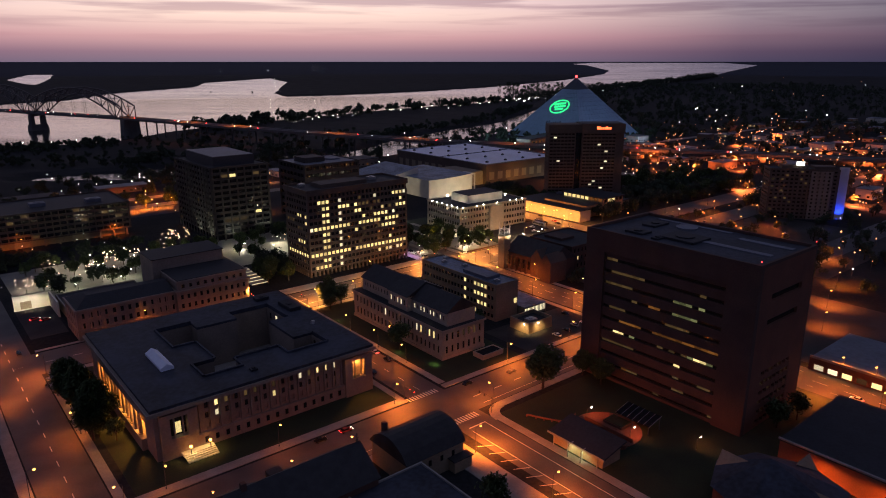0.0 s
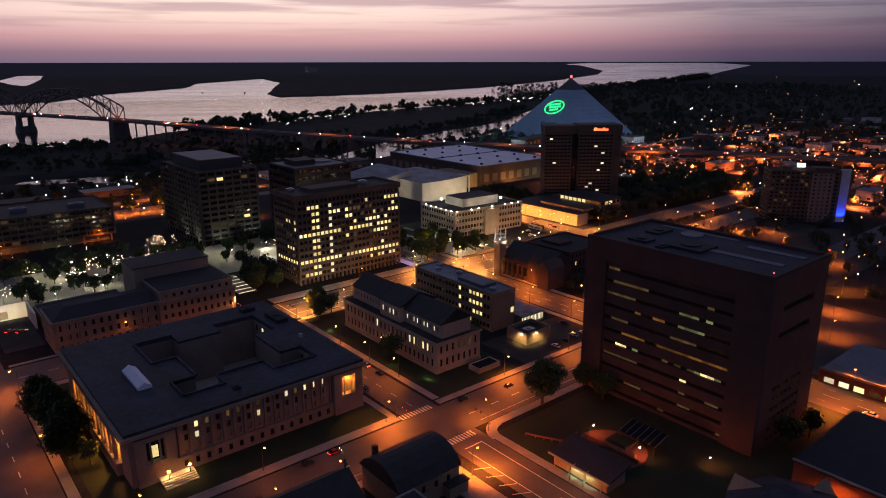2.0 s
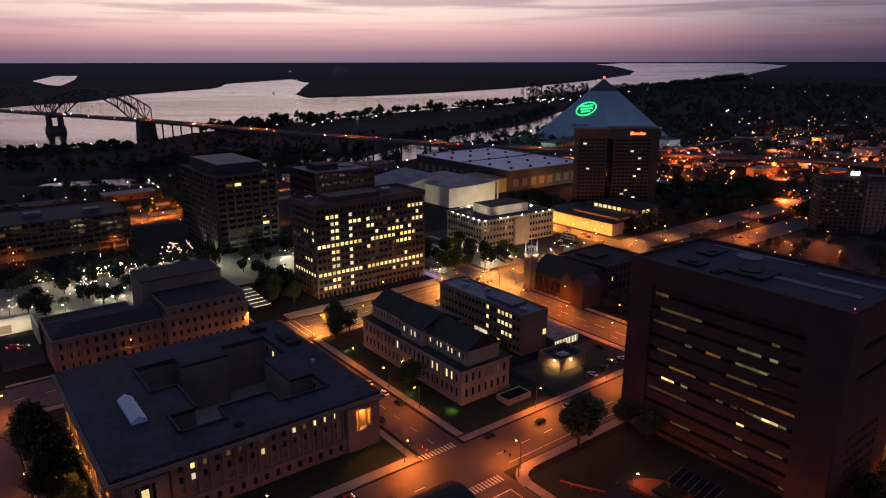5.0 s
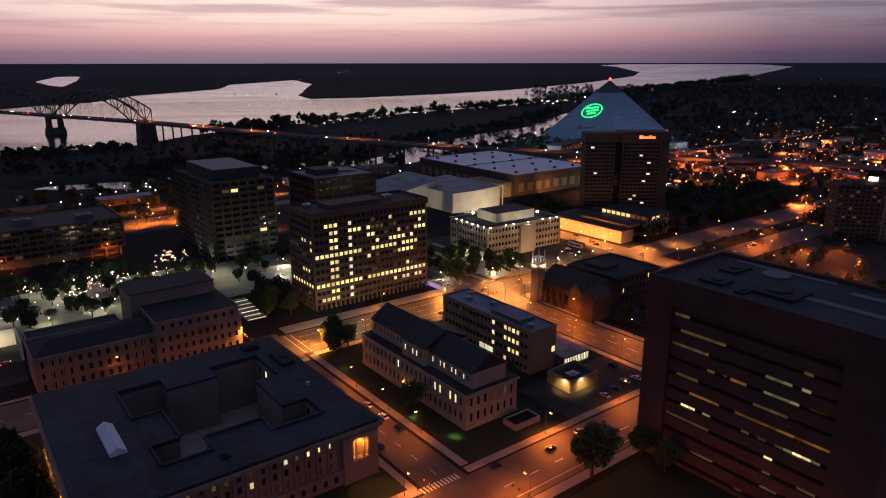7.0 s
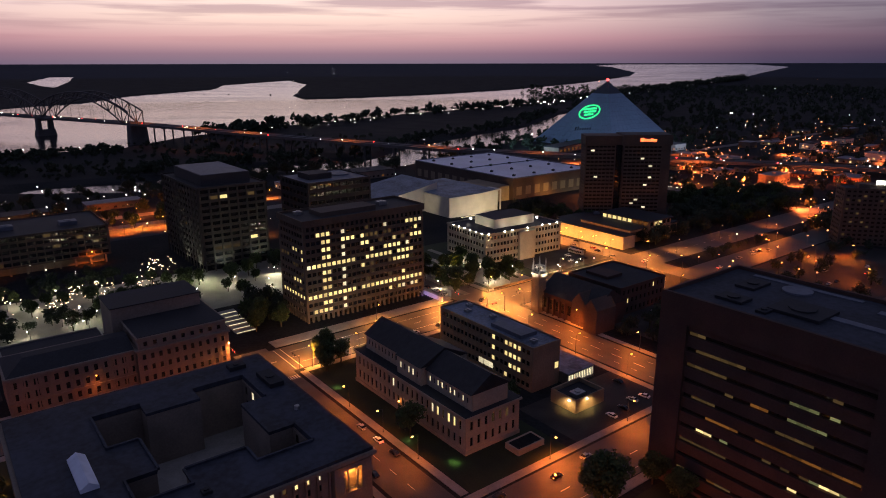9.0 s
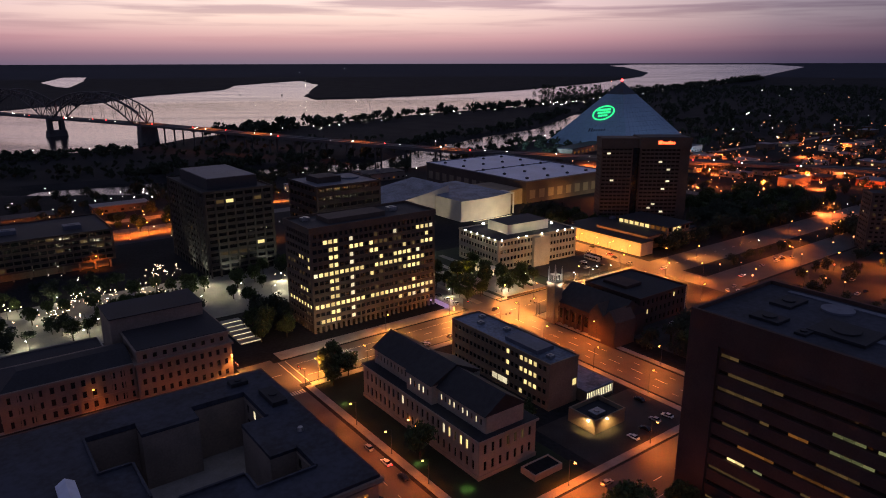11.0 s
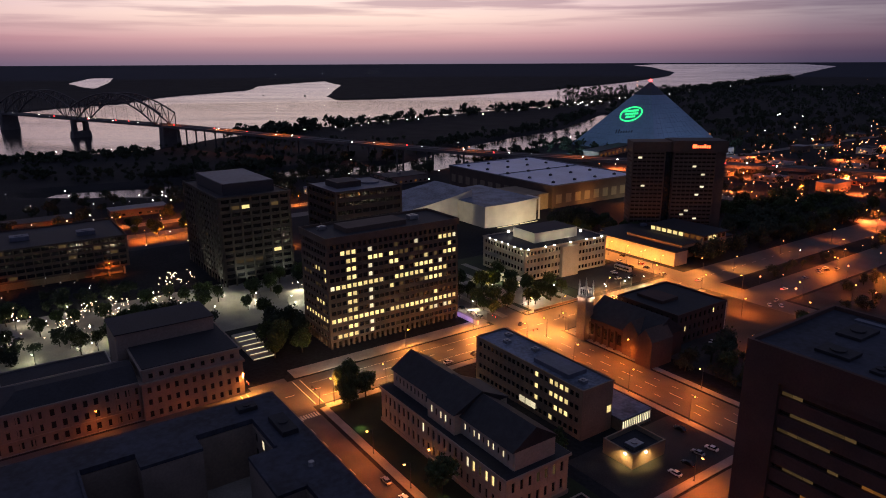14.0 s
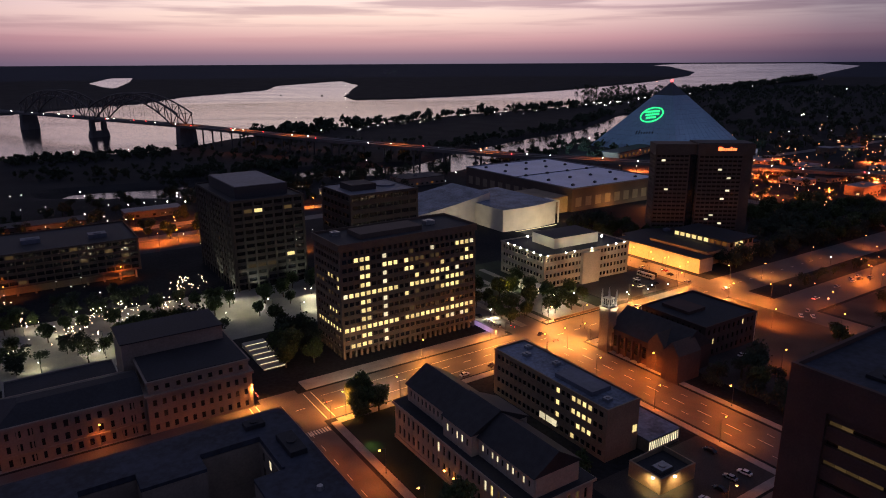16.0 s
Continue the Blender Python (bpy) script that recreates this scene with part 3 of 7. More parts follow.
def courthouse():
    W, D, H = 80, 80, 19
    b = thing("courthouse", "grey limestone courthouse with a flat roof and a columned side", "courthouse", 52.0, 205.5)
    lit = {(1, 1): "lit_white", (7, 1): "lit", (1, 2): "lit", (2, 2): "lit_dim", (4, 2): "lit_dim", (5, 2): "lit_dim", (7, 2): "lit_dim", (10, 2): "lit_white", (12, 2): "lit", (13, 2): "lit", (14, 2): "lit_white", (11, 2): "lit_dim"}
    # long street side between two end pavilions
    x0, x1, y0, y1 = 20, 68, 12, 65                          # the open yard
    pieces("wing", ((1.5, W - 1.5, 1.5, y0, -0.2, H - 1.2), (1.5, W - 1.5, y1, D - 1.5, -0.2, H - 1.2), (1.5, x0, y0, y1, -0.2, H - 1.2), (x1, W - 1.5, y0, y1, -0.2, H - 1.2)), "limestone", b)
    facade(b, side(12.5, 0.9, 0), W - 25, 5, H - 3.2, 15, 3, lambda c, r: lit.get((c, r), "dark_glass" if r else None), "limestone", 0.6, wide=0.36, tall=0.6, low=0.22, margin=1.5)
    part("plinth", boxes((12, W - 12, -0.3, 1.6, -0.1, 5)), "limestone", b)
    for i in range(15):
        x = 14.6 + i * 3.64
        link_mesh("window", pane_mesh(1.2, 2.0, "dark_glass"), b, pose(x, -0.3, 1.6))
    for i in range(16):
        x = 12.9 + i * 3.6
        part("pilaster", boxes((x, x + 0.55, 0.2, 0.9, 5, H - 3.2)), "limestone", b)
    # end pavilions with a great arched opening each
    for x, glow_mat in ((0, "lit_dim"), (W - 12, "lit_amber")):
        part("pavilion", boxes((x, x + 3.2, -1.2, 1.5, -0.1, H - 3.2), (x + 8.8, x + 12, -1.2, 1.5, -0.1, H - 3.2), (x + 3.2, x + 8.8, -1.2, 1.5, -0.1, 7), (x + 3.2, x + 8.8, -1.2, 1.5, 14.2, H - 3.2)), "limestone", b)
        bm = boxes((x + 3.2, x + 8.8, 1.0, 1.4, 7, 14.2))
        part("loggia_back", bm, "limestone" if x else "dark_glass", b)
        for k in (4.4, 7.2):
            bm = bmesh.new()
            tube(bm, (x + k + 0.2, -0.5, 7), (x + k + 0.2, -0.5, 14.2), 0.32, 0.27, n=10)
            part("column", bm, "limestone", b)
    link_mesh("window", pane_mesh(2.2, 4.0, "lit"), b, pose(6.0, 0.95, 7.6))
    # colonnade along the other street, lit from inside
    part("stylobate", boxes((-3.2, 1.5, 10, D - 10, -0.1, 4.2)), "limestone", b)
    part("entablature", boxes((-3.2, 1.5, 8, D - 8, 14.0, H - 2.2)), "limestone", b)
    part("portico_wall", boxes((1.0, 1.6, 10, D - 10, 4.2, 14)), "tan", b)
    bm = bmesh.new()
    tube(bm, (0, 0, 0), (0, 0, 0.5), 0.85, n=12)
    tube(bm, (0, 0, 0.5), (0, 0, 9.2), 0.62, 0.52, n=12)
    tube(bm, (0, 0, 9.2), (0, 0, 9.8), 0.55, 0.85, n=12)
    col = part("column", bm, "limestone", b, m=pose(-2.1, 14, 4.2))
    for i in range(1, 12):
        link_mesh("column", col.data, b, pose(-2.1, 14 + i * 4.73, 4.2))
    for x in (0, 1):
        part("corner_block", boxes((-1.5, 1.5, 0.0, 10, -0.1, H - 2.2) if x == 0 else (-1.5, 1.5, D - 10, D, -0.1, H - 2.2)), "limestone", b)
    # other two sides
    facade(b, side(W - 0.9, 1.5, 90), D - 3, 1, H - 3.2, 17, 3, some(0.06, "lit_dim", seed=3), "limestone", 0.6, wide=0.36, tall=0.6)
    part("wall", boxes((1.5, W - 1.5, D - 1.5, D, -0.1, H - 3.2)), "limestone", b)
    # cornice and flat roof with the stepped opening of the yard
    part("cornice", boxes((-3.8, W + 1.2, -2.2, 1.5, H - 2.2, H - 1.0), (-3.8, W + 1.2, D - 1.5, D + 1.2, H - 2.2, H - 1.0), (-3.8, 1.5, 1.5, D - 1.5, H - 2.2, H - 1.0), (W - 1.5, W + 1.2, 1.5, D - 1.5, H - 2.2, H - 1.0)), "limestone", b)
    pieces("roof_section", ((-2.6, W + 0.4, -1.4, y0, H - 1.0, H), (-2.6, W + 0.4, y1, D + 0.4, H - 1.0, H), (-2.6, x0, y0, y1, H - 1.0, H), (x1, W + 0.4, y0, y1, H - 1.0, H),
                       (x0, 28, 24, 43, H - 1.0, H), (34, 51, y0, 19.5, H - 1.0, H), (60, x1, 24, 46, H - 1.0, H), (34, 51, 58, y1, H - 1.0, H)), "roof_blue", b, "blue-grey roofing with patches")
    pieces("wing", ((x0, 27.9, 24.1, 42.9, -0.2, H - 1.0), (34.1, 50.9, y0, 19.4, -0.2, H - 1.0), (60.1, x1, 24.1, 45.9, -0.2, H - 1.0), (34.1, 50.9, 58.1, y1, -0.2, H - 1.0)), "limestone", b)
    pieces("yard_curb", ((x0, 34, y0 - 0.7, y0, H, H + 0.7), (51, x1, y0 - 0.7, y0, H, H + 0.7), (33.3, 34, y0, 19.5, H, H + 0.7), (51, 51.7, y0, 19.5, H, H + 0.7), (34, 51, 19.5, 20.2, H, H + 0.7), (x0 - 0.7, x0, y0, 24, H, H + 0.7),
                         (x0 - 0.7, x0, 43, y1, H, H + 0.7), (x0, 28, 23.3, 24, H, H + 0.7), (x0, 28, 43, 43.7, H, H + 0.7), (28, 28.7, 24, 43, H, H + 0.7), (x1, x1 + 0.7, y0, 24, H, H + 0.7), (x1, x1 + 0.7, 46, y1, H, H + 0.7),
                         (x0, 34, y1, y1 + 0.7, H, H + 0.7), (51, x1, y1, y1 + 0.7, H, H + 0.7)), "roof_blue", b)
    part("yard_floor", boxes((x0, x1, y0, y1, -0.1, 0.2)), "concrete", b)
    facade(b, side(x1 - 0.3, y1, -90), y1 - y0, 2, H - 1.5, 9, 3, lambda c, r: "lit_white" if (c, r) in ((1, 2), (1, 1)) else "dark_glass", "limestone", 0.28, wide=0.34, tall=0.55)
    # long glazed skylight
    bm = bmesh.new()
    ends = [[bm.verts.new((x, 25.0 + y, z)) for x, z in ((9.4, H), (9.4, H + 0.9), (11.7, H + 2.4), (14, H + 0.9), (14, H))] for y in (0, 18)]
    for i in range(4):
        bm.faces.new((ends[0][i], ends[0][i + 1], ends[1][i + 1], ends[1][i]))
    bm.faces.new(ends[0][::-1]), bm.faces.new(ends[1])
    part("skylight", bm, "roof_white", b, "pale glazed ridge skylight")
    for x, y, w, d, h in ((34, 5, 2.4, 2.4, 0.8), (72, 50, 5, 12, 1.6), (66, 71, 6, 4, 1.4)):
        roof_unit(b, x, y, H, w, d, h, "roof_dark")
    bm = bmesh.new()
    tube(bm, (73, 32, H), (73, 32, H + 1.2), 1.0, 0.8, n=14)
    part("vent_cowl", bm, "metal", b)
    # entrance steps on the corner, with two lamps
    for i in range(5):
        part("step", boxes((6 - 0.1 * i, 16, -7 + 0.8 * i, -1.3, -0.1 if i == 0 else 0.3 * i, 0.3 * (i + 1))), "pale_stone", b)
    for x in (8, 14.4):
        bm = bmesh.new()
        tube(bm, (x, -4, 1.4), (x, -4, 3.6), 0.12, n=6)
        post = part("lamp_post", bm, "dark_metal", b)
        bm = bmesh.new()
        bmesh.ops.create_icosphere(bm, subdivisions=1, radius=0.55, matrix=Matrix.Translation((x, -4, 4.0)))
        part("globe", bm, "bulb_sodium", post)


def stone_office():
    W, D = 24, 70
    b = thing("stone_office", "pale limestone three-storey office with a dark pitched roof", "office building", 169.5, 207)
    low = {(20, 1): "lit", (19, 1): "lit", (18, 1): "lit_dim", (17, 1): "lit", (16, 1): "lit_white", (8, 1): "lit_white"}
    fill_w = lambda c, r: low.get((c, r), "dark_glass")
    walls(b, W, D, 1.4, 13, "pale_stone", 0.5, (7, 2, lambda c, r: "lit_dim" if (c, r) in ((3, 1), (4, 1), (5, 1)) else "dark_glass"), (22, 2, fill_w), wide=0.40, tall=0.56, low=0.2, margin=1.0)
    part("plinth", boxes((-0.3, W + 0.3, -0.3, D + 0.3, -0.1, 1.4)), "pale_stone", b)
    part("cornice", boxes((-0.7, W + 0.7, -0.7, D + 0.7, 13, 13.8)), "pale_stone", b)
    part("terrace_roof", boxes((-0.4, W + 0.4, -0.4, D + 0.4, 13.8, 14)), "roof_dark", b)
    # upper storey set back, two wings and a taller middle
    for y0, y1, inset, h, cols, seed in ((2, 27, 4, 20, 10, 1), (27, 42, 1.5, 21, 5, 2), (42, 68, 4, 20, 10, 3)):
        part("upper_wall", boxes((inset + 0.4, W - inset, y0, y1, 14, h)), "pale_stone", b)
        lits = {1: (0, 2, 3, 5, 6, 8), 2: (0, 2, 3), 3: ()}[seed]
        facade(b, side(inset, y1, -90), y1 - y0, 14, h, cols, 1, lambda c, r: "lit_white" if c in lits else "dark_glass", "pale_stone", 0.4, wide=0.36, tall=0.34, low=0.36)
    for y0, y1, inset, h, ridge in ((1.4, 27, 3.2, 20, 25.6), (42, 68.6, 3.2, 20, 25.6), (26.6, 42.4, 0.9, 21, 26.2)):
        bm = bmesh.new()
        rows = [[bm.verts.new(p) for p in ((inset, y, h), (W / 2, y, ridge), (W - inset, y, h))] for y in (y0, y1)]
        bm.faces.new((rows[0][0], rows[0][1], rows[1][1], rows[1][0]))
        bm.faces.new((rows[0][1], rows[0][2], rows[1][2], rows[1][1]))
        bm.faces.new(rows[0][::-1]), bm.faces.new(rows[1])
        bm.faces.new((rows[0][0], rows[1][0], rows[1][2], rows[0][2]))
        part("roof", bm, "slate", b, "dark slate pitched roof")
    bm = bmesh.new()
    rows = [[bm.verts.new((x, y, z)) for x, z in ((4.2, 14), (W - 4.2, 14), (W - 4.2, 20), (W / 2, 25.4), (4.2, 20))] for y in (1.6, 2.2)]
    bm.faces.new(rows[0]), bm.faces.new(rows[1][::-1])
    for i in range(5):
        bm.faces.new((rows[0][i], rows[1][i], rows[1][(i + 1) % 5], rows[0][(i + 1) % 5]))
    part("gable", bm, "pale_stone", b)
    for y in (33, 38):
        bm = bmesh.new()
        bmesh.ops.create_icosphere(bm, subdivisions=1, radius=0.4, matrix=Matrix.Translation((-0.8, y, 4.2)))
        part("entrance_lamp", bm, "bulb_sodium", b)
    t = thing("planter", "low curved stone planter with dark shrubs", "planter", 183, 196)
    part("wall", boxes((0, 12, 0, 0.5, 0, 2.2), (0, 12, 6, 6.5, 0, 2.2), (0, 0.5, 0.5, 6, 0, 2.2), (11.5, 12, 0.5, 6, 0, 2.2)), "pale_stone", t)
    part("soil", boxes((0.5, 11.5, 0.5, 6, 0, 1.9)), "ground", t)


def rear_office():
    b = thing("modern_office", "modern four-storey office with a pale blue roof and lit stairwell", "office building", 218, 225)
    W, D, H = 15, 59, 18.5
    lit = {(16, 0), (17, 1), (18, 1), (19, 1), (16, 2), (17, 2), (18, 2), (19, 2), (16, 3), (17, 3), (18, 3), (19, 3), (13, 1), (13, 2), (13, 3)}
    walls(b, W, D, 0, H, "tan", 0.5, None, (22, 4, lambda c, r: "lit" if (c, r) in lit else "dark_glass"), wide=0.72, tall=0.42, low=0.3)
    corner_pieces(b, W, D, H - 1, H, "tan", 0.2, "roof_pale", over=0.2, parapet=0.6)
    part("penthouse", boxes((3, 12, 10, 28, H, H + 1.6)), "roof_grey", b)
    for x, y in ((4, 4), (9, 34), (5, 46), (10, 51)):
        roof_unit(b, x, y, H, 2.6, 2.4, 1.2)
    for y, z in ((30.5, 2.0), (27, 2.0), (24.6, 2.0)):
        link_mesh("window", pane_mesh(3.0, 2.4, "lit_white"), b, side(0.3, y, -90) @ Matrix.Translation((0, -0.35, z)))
    link_mesh("window", pane_mesh(2, 2.6, "lit"), b, pose(13.4, 0.0, 7))
    w = thing("glazed_wing", "low wing with a comb of white lit slots", "building", 233.4, 220)
    part("core", boxes((0.4, 15, 0.6, 19, -0.1, 4.8)), "tan", w)
    part("roof", boxes((0, 15.4, 0.3, 19.4, 4.8, 5.2)), "roof_pale", w)
    for i in range(15):
        link_mesh("slot_window", pane_mesh(0.45, 3.0, "lit_white"), w, pose(0.9 + i, 0.52, 1.2))
        part("fin", boxes((1.3 + i, 1.5 + i, 0.38, 0.58, 0, 4.8)), "concrete", w)
    s = thing("service_building", "small flat-roofed tan building washed by two wall lamps", "building", 219, 203.5)
    part("wall", boxes((0, 16, 0, 0.5, -0.1, 5.5), (0, 16, 12, 12.5, -0.1, 5.5), (0, 0.5, 0.5, 12, -0.1, 5.5), (15.5, 16, 0.5, 12, -0.1, 5.5)), "tan", s)
    part("roof", boxes((0.5, 15.5, 0.5, 12, 3.4, 3.8)), "roof_dark", s)
    roof_unit(s, 4, 3, 3.8, 5, 4, 1.4)
    for x, y, t in ((-0.1, 3.0, -90), (6.0, -0.1, 0)):
        part("wall_lamp", boxes((-0.35, 0.35, -0.35, 0.1, 4.2, 4.7)), "bulb_white", s, m=side(x, y, t))


def brick_tower():
    W, D, H = 41, 70, 60
    b = thing("brick_tower", "dark brown brick office tower with deep bands of ribbon windows", "office tower", 209, 95)
    # west front: a deep recess of ribbon windows between two solid ends
    part("core", boxes((2.2, W - 1, 1, D - 1, -0.2, H - 0.5)), "bronze_glass", b)
    pieces("wall", ((0, 2.2, 0, 11, -0.1, H), (0, 2.2, 61, D, -0.1, H), (0, 2.2, 11, 61, 52.5, H)), "dark_brick", b)
    rnd = random.Random(21)
    # (row, first and last bay, kind of light)
    runs = ((8, 12, 16, "lit_green"), (8, 0, 4, "lit_dim"), (7, 12, 16, "lit_green"), (7, 8, 11, "lit_amber"), (6, 11, 16, "lit_dim"), (6, 1, 3, "lit_dim"), (5, 9, 19, "lit_amber"), (5, 2, 6, "lit_amber"),
            (4, 0, 5, "lit_green"), (4, 1, 3, "lit"), (4, 15, 18, "lit_green"), (4, 16, 17, "lit"), (3, 0, 5, "lit_dim"), (3, 13, 13, "lit"), (2, 12, 13, "lit_dim"), (2, 17, 18, "lit_dim"), (1, 4, 6, "lit_dim"), (1, 0, 1, "lit_dim"),
            (0, 15, 15, "lit"), (0, 19, 19, "lit_dim"), (10, 0, 1, "lit_dim"), (9, 0, 4, "lit_dim"))
    storey, first = 4.8, 1.3
    edge = -0.1
    for r in range(11):
        z = first + r * storey
        part("spandrel", boxes((0.9, 2.3, 11, 61, edge, z)), "dark_brick", b)
        edge = z + 1.4
        for c in range(20):
            mat = "bronze_glass"
            for rr, c0, c1, kind in runs:
                if rr == r and c0 <= c <= c1 and rnd.random() < 0.85:
                    mat = kind
            if mat == "bronze_glass" and rnd.random() < 0.09:
                mat = rnd.choice(("lit_dim", "lit_dim", "lit_amber"))
            link_mesh("window", pane_mesh(2.4, 1.4, mat), b, side(1.95, 60.9 - 2.5 * c - 1.2, -90) @ Matrix.Translation((0, 0, z)))
    part("spandrel", boxes((0.9, 2.3, 11, 61, edge, 52.5)), "dark_brick", b)
    # south side: brick with a few slots high up and small windows low down
    pieces("wall", ((2.2, W - 1, 0, 1, 22, 38), (2.2, W - 1, 0, 1, 40.5, 47), (2.2, W - 1, 0, 1, 49.5, H), (2.2, 9, 0, 1, -0.1, 22), (31, W - 1, 0, 1, -0.1, 22), (2.2, 9, 0, 1, 38, 40.5), (31, W - 1, 0, 1, 38, 40.5),
                       (2.2, 10, 0, 1, 47, 49.5), (32, W - 1, 0, 1, 47, 49.5)), "red_brick", b)
    facade(b, side(9, 0.05, 0), 22, 0, 22, 7, 6, some(0.12, "lit_dim", "bronze_glass", 9, "lit_dim"), "red_brick", 0.9, wide=0.8, tall=0.4, low=0.4, margin=0.4)
    part("wall", boxes((W - 1, W, 0, D, -0.1, H)), "dark_brick", b)
    part("wall", boxes((2.2, W - 1, D - 1, D, -0.1, H)), "dark_brick", b)
    part("roof", boxes((1, W - 1, 1, D - 1, H - 0.5, H)), "roof_blue", b, "dark blue-grey gravelled roof")
    part("parapet", boxes((0, W, 0, 1, H, H + 1.1), (0, W, D - 1, D, H, H + 1.1), (0, 1, 1, D - 1, H, H + 1.1), (W - 1, W, 1, D - 1, H, H + 1.1)), "dark_brick", b)
    for x, y, w, d, h in ((10, 30, 12, 14, 0.9), (8, 50, 6, 8, 0.8), (22, 54, 10, 6, 0.8), (6, 42, 4, 3, 0.7)):
        roof_unit(b, x, y, H, w, d, h, "roof_dark")
    pieces("roof_walkway", ((16, 19, 5, 30, H, H + 0.25), (30, 33, 4, 24, H, H + 0.25), (36, 38, 30, 62, H, H + 0.25)), "roof_grey", b, "pale strip of roof paving")
    bm = bmesh.new()
    tube(bm, (32, 46, H), (32, 46, H + 0.5), 4.2, n=24)
    part("roof_disc", bm, "roof_grey", b)
    for x, y in ((0.5, 0.5), (W - 0.5, 0.5)):
        bm = bmesh.new()
        tube(bm, (x, y, H + 1.1), (x, y, H + 2.2), 0.06, n=6)
        mast = part("beacon_mast", bm, "dark_metal", b)
        bm = bmesh.new()
        bmesh.ops.create_icosphere(bm, subdivisions=1, radius=0.22, matrix=Matrix.Translation((x, y, H + 2.3)))
        part("beacon", bm, "bulb_red", mast)
    # sloping glass canopy over the entrance
    e = thing("entrance_canopy", "sloping glass canopy over the dark tower entrance", "canopy", 185, 115)
    for y in (0.2, 6.6, 13.2):
        for x in (0.2, 6.8):
            part("post", boxes((x, x + 0.3, y, y + 0.3, -0.1, 3.6 if x < 1 else 5.2)), "dark_metal", e)
    for i in range(6):
        for x0, z0 in ((0.0, 3.6), (3.6, 4.45)):
            bm = bmesh.new()
            q = [(x0, 2.3 * i, z0), (x0 + 3.5, 2.3 * i, z0 + 0.82), (x0 + 3.5, 2.3 * i + 2.15, z0 + 0.82), (x0, 2.3 * i + 2.15, z0)]
            lo, hi = [bm.verts.new(c) for c in q], [bm.verts.new((c[0], c[1], c[2] + 0.12)) for c in q]
            bm.faces.new(lo[::-1]), bm.faces.new(hi)
            for k in range(4):
                bm.faces.new((lo[k], lo[(k + 1) % 4], hi[(k + 1) % 4], hi[k]))
            part("pane", bm, "dark_glass", e)
    for i in range(7):
        bm = bmesh.new()
        tube(bm, (-0.1, 2.3 * i - 0.07, 3.66), (7.2, 2.3 * i - 0.07, 5.36), 0.09, n=5)
        part("glazing_bar", bm, "metal", e)


def church():
    b = thing("church", "brick church with a pinnacled bell tower lit from below", "church", 283, 244)
    # nave with pitched roof along the street
    part("nave_wall", boxes((4, 26, 8, 44, -0.1, 11)), "dark_brick", b)
    bm = bmesh.new()
    rows = [[bm.verts.new(p) for p in ((3.2, y, 11), (15, y, 19), (26.8, y, 11))] for y in (7.4, 44.6)]
    bm.faces.new((rows[0][0], rows[0][1], rows[1][1], rows[1][0])), bm.faces.new((rows[0][1], rows[0][2], rows[1][2], rows[1][1]))
    bm.faces.new(rows[0][::-1]), bm.faces.new(rows[1]), bm.faces.new((rows[0][0], rows[1][0], rows[1][2], rows[0][2]))
    part("nave_roof", bm, "slate", b)
    # transept gable to the street
    for y0 in (4, 14):
        bm = bmesh.new()
        rows = [[bm.verts.new((x, y, z)) for y, z in ((y0, 0), (y0 + 8, 0), (y0 + 8, 12), (y0 + 4, 17), (y0, 12))] for x in (0.0 if y0 == 4 else 3.0, 14)]
        bm.faces.new(rows[0][::-1]), bm.faces.new(rows[1])
        for i in range(5):
            bm.faces.new((rows[0][i], rows[0][(i + 1) % 5], rows[1][(i + 1) % 5], rows[1][i]))
        part("gable", bm, "brown_stone", b, "stone gable front")
    for i in range(5):
        link_mesh("window", pane_mesh(2.0, 5.0, "bronze_glass"), b, side(3.9, 24.5 + i * 4, -90) @ Matrix.Translation((0, 0, 3)))
        part("buttress", boxes((2.8, 4, 26 + i * 4, 26.9 + i * 4, -0.1, 9)), "dark_brick", b)
    # bell tower
    tw = 5.2
    part("tower", boxes((0, tw, 42, 42 + tw, -0.1, 21)), "tan", b, "square stone bell tower")
    part("belfry", boxes((0.8, tw - 0.8, 42.8, 42 + tw - 0.8, 21, 25)), "white_wall", b)
    for x in (0.4, tw - 0.4):
        for y in (42.4, 42 + tw - 0.4):
            bm = bmesh.new()
            tube(bm, (x, y, 21), (x, y, 26.2), 0.4, 0.32, n=8)
            tube(bm, (x, y, 26.2), (x, y, 29.0), 0.45, 0.04, n=8)
            part("pinnacle", bm, "white_wall", b)
    for y in (43.5, 44.6, 45.7):
        link_mesh("belfry_opening", pane_mesh(0.6, 2.8, "dark_glass"), b, side(0.78, y, -90) @ Matrix.Translation((0, 0, 21.8)))
    for x in (1.5, 2.6, 3.7):
        link_mesh("belfry_opening", pane_mesh(0.6, 2.8, "dark_glass"), b, pose(x, 42.78, 21.8))
    part("tower_band", boxes((-0.3, tw + 0.3, 41.7, 42 + tw + 0.3, 20, 21)), "tan", b)
    # parish hall behind
    h = thing("parish_hall", "dark flat-roofed parish hall with a pale end wall", "building", 312, 257)
    walls(h, 37, 35, 0, 14.5, "dark_brick", 0.5, (10, 3, some(0.03, seed=12, dark="bronze_glass")), (11, 3, some(0.02, seed=13, dark="bronze_glass")), wide=0.4, tall=0.5)
    part("end_wall", boxes((37, 37.5, 0, 4, 0, 15)), "white_wall", h)
    corner_pieces(h, 37, 35, 13.5, 14.5, "dark_brick", 0.3, "roof_dark", over=0.2, parapet=0.8)
    part("penthouse", boxes((8, 20, 15, 30, 14.5, 16)), "dark_brick", h)


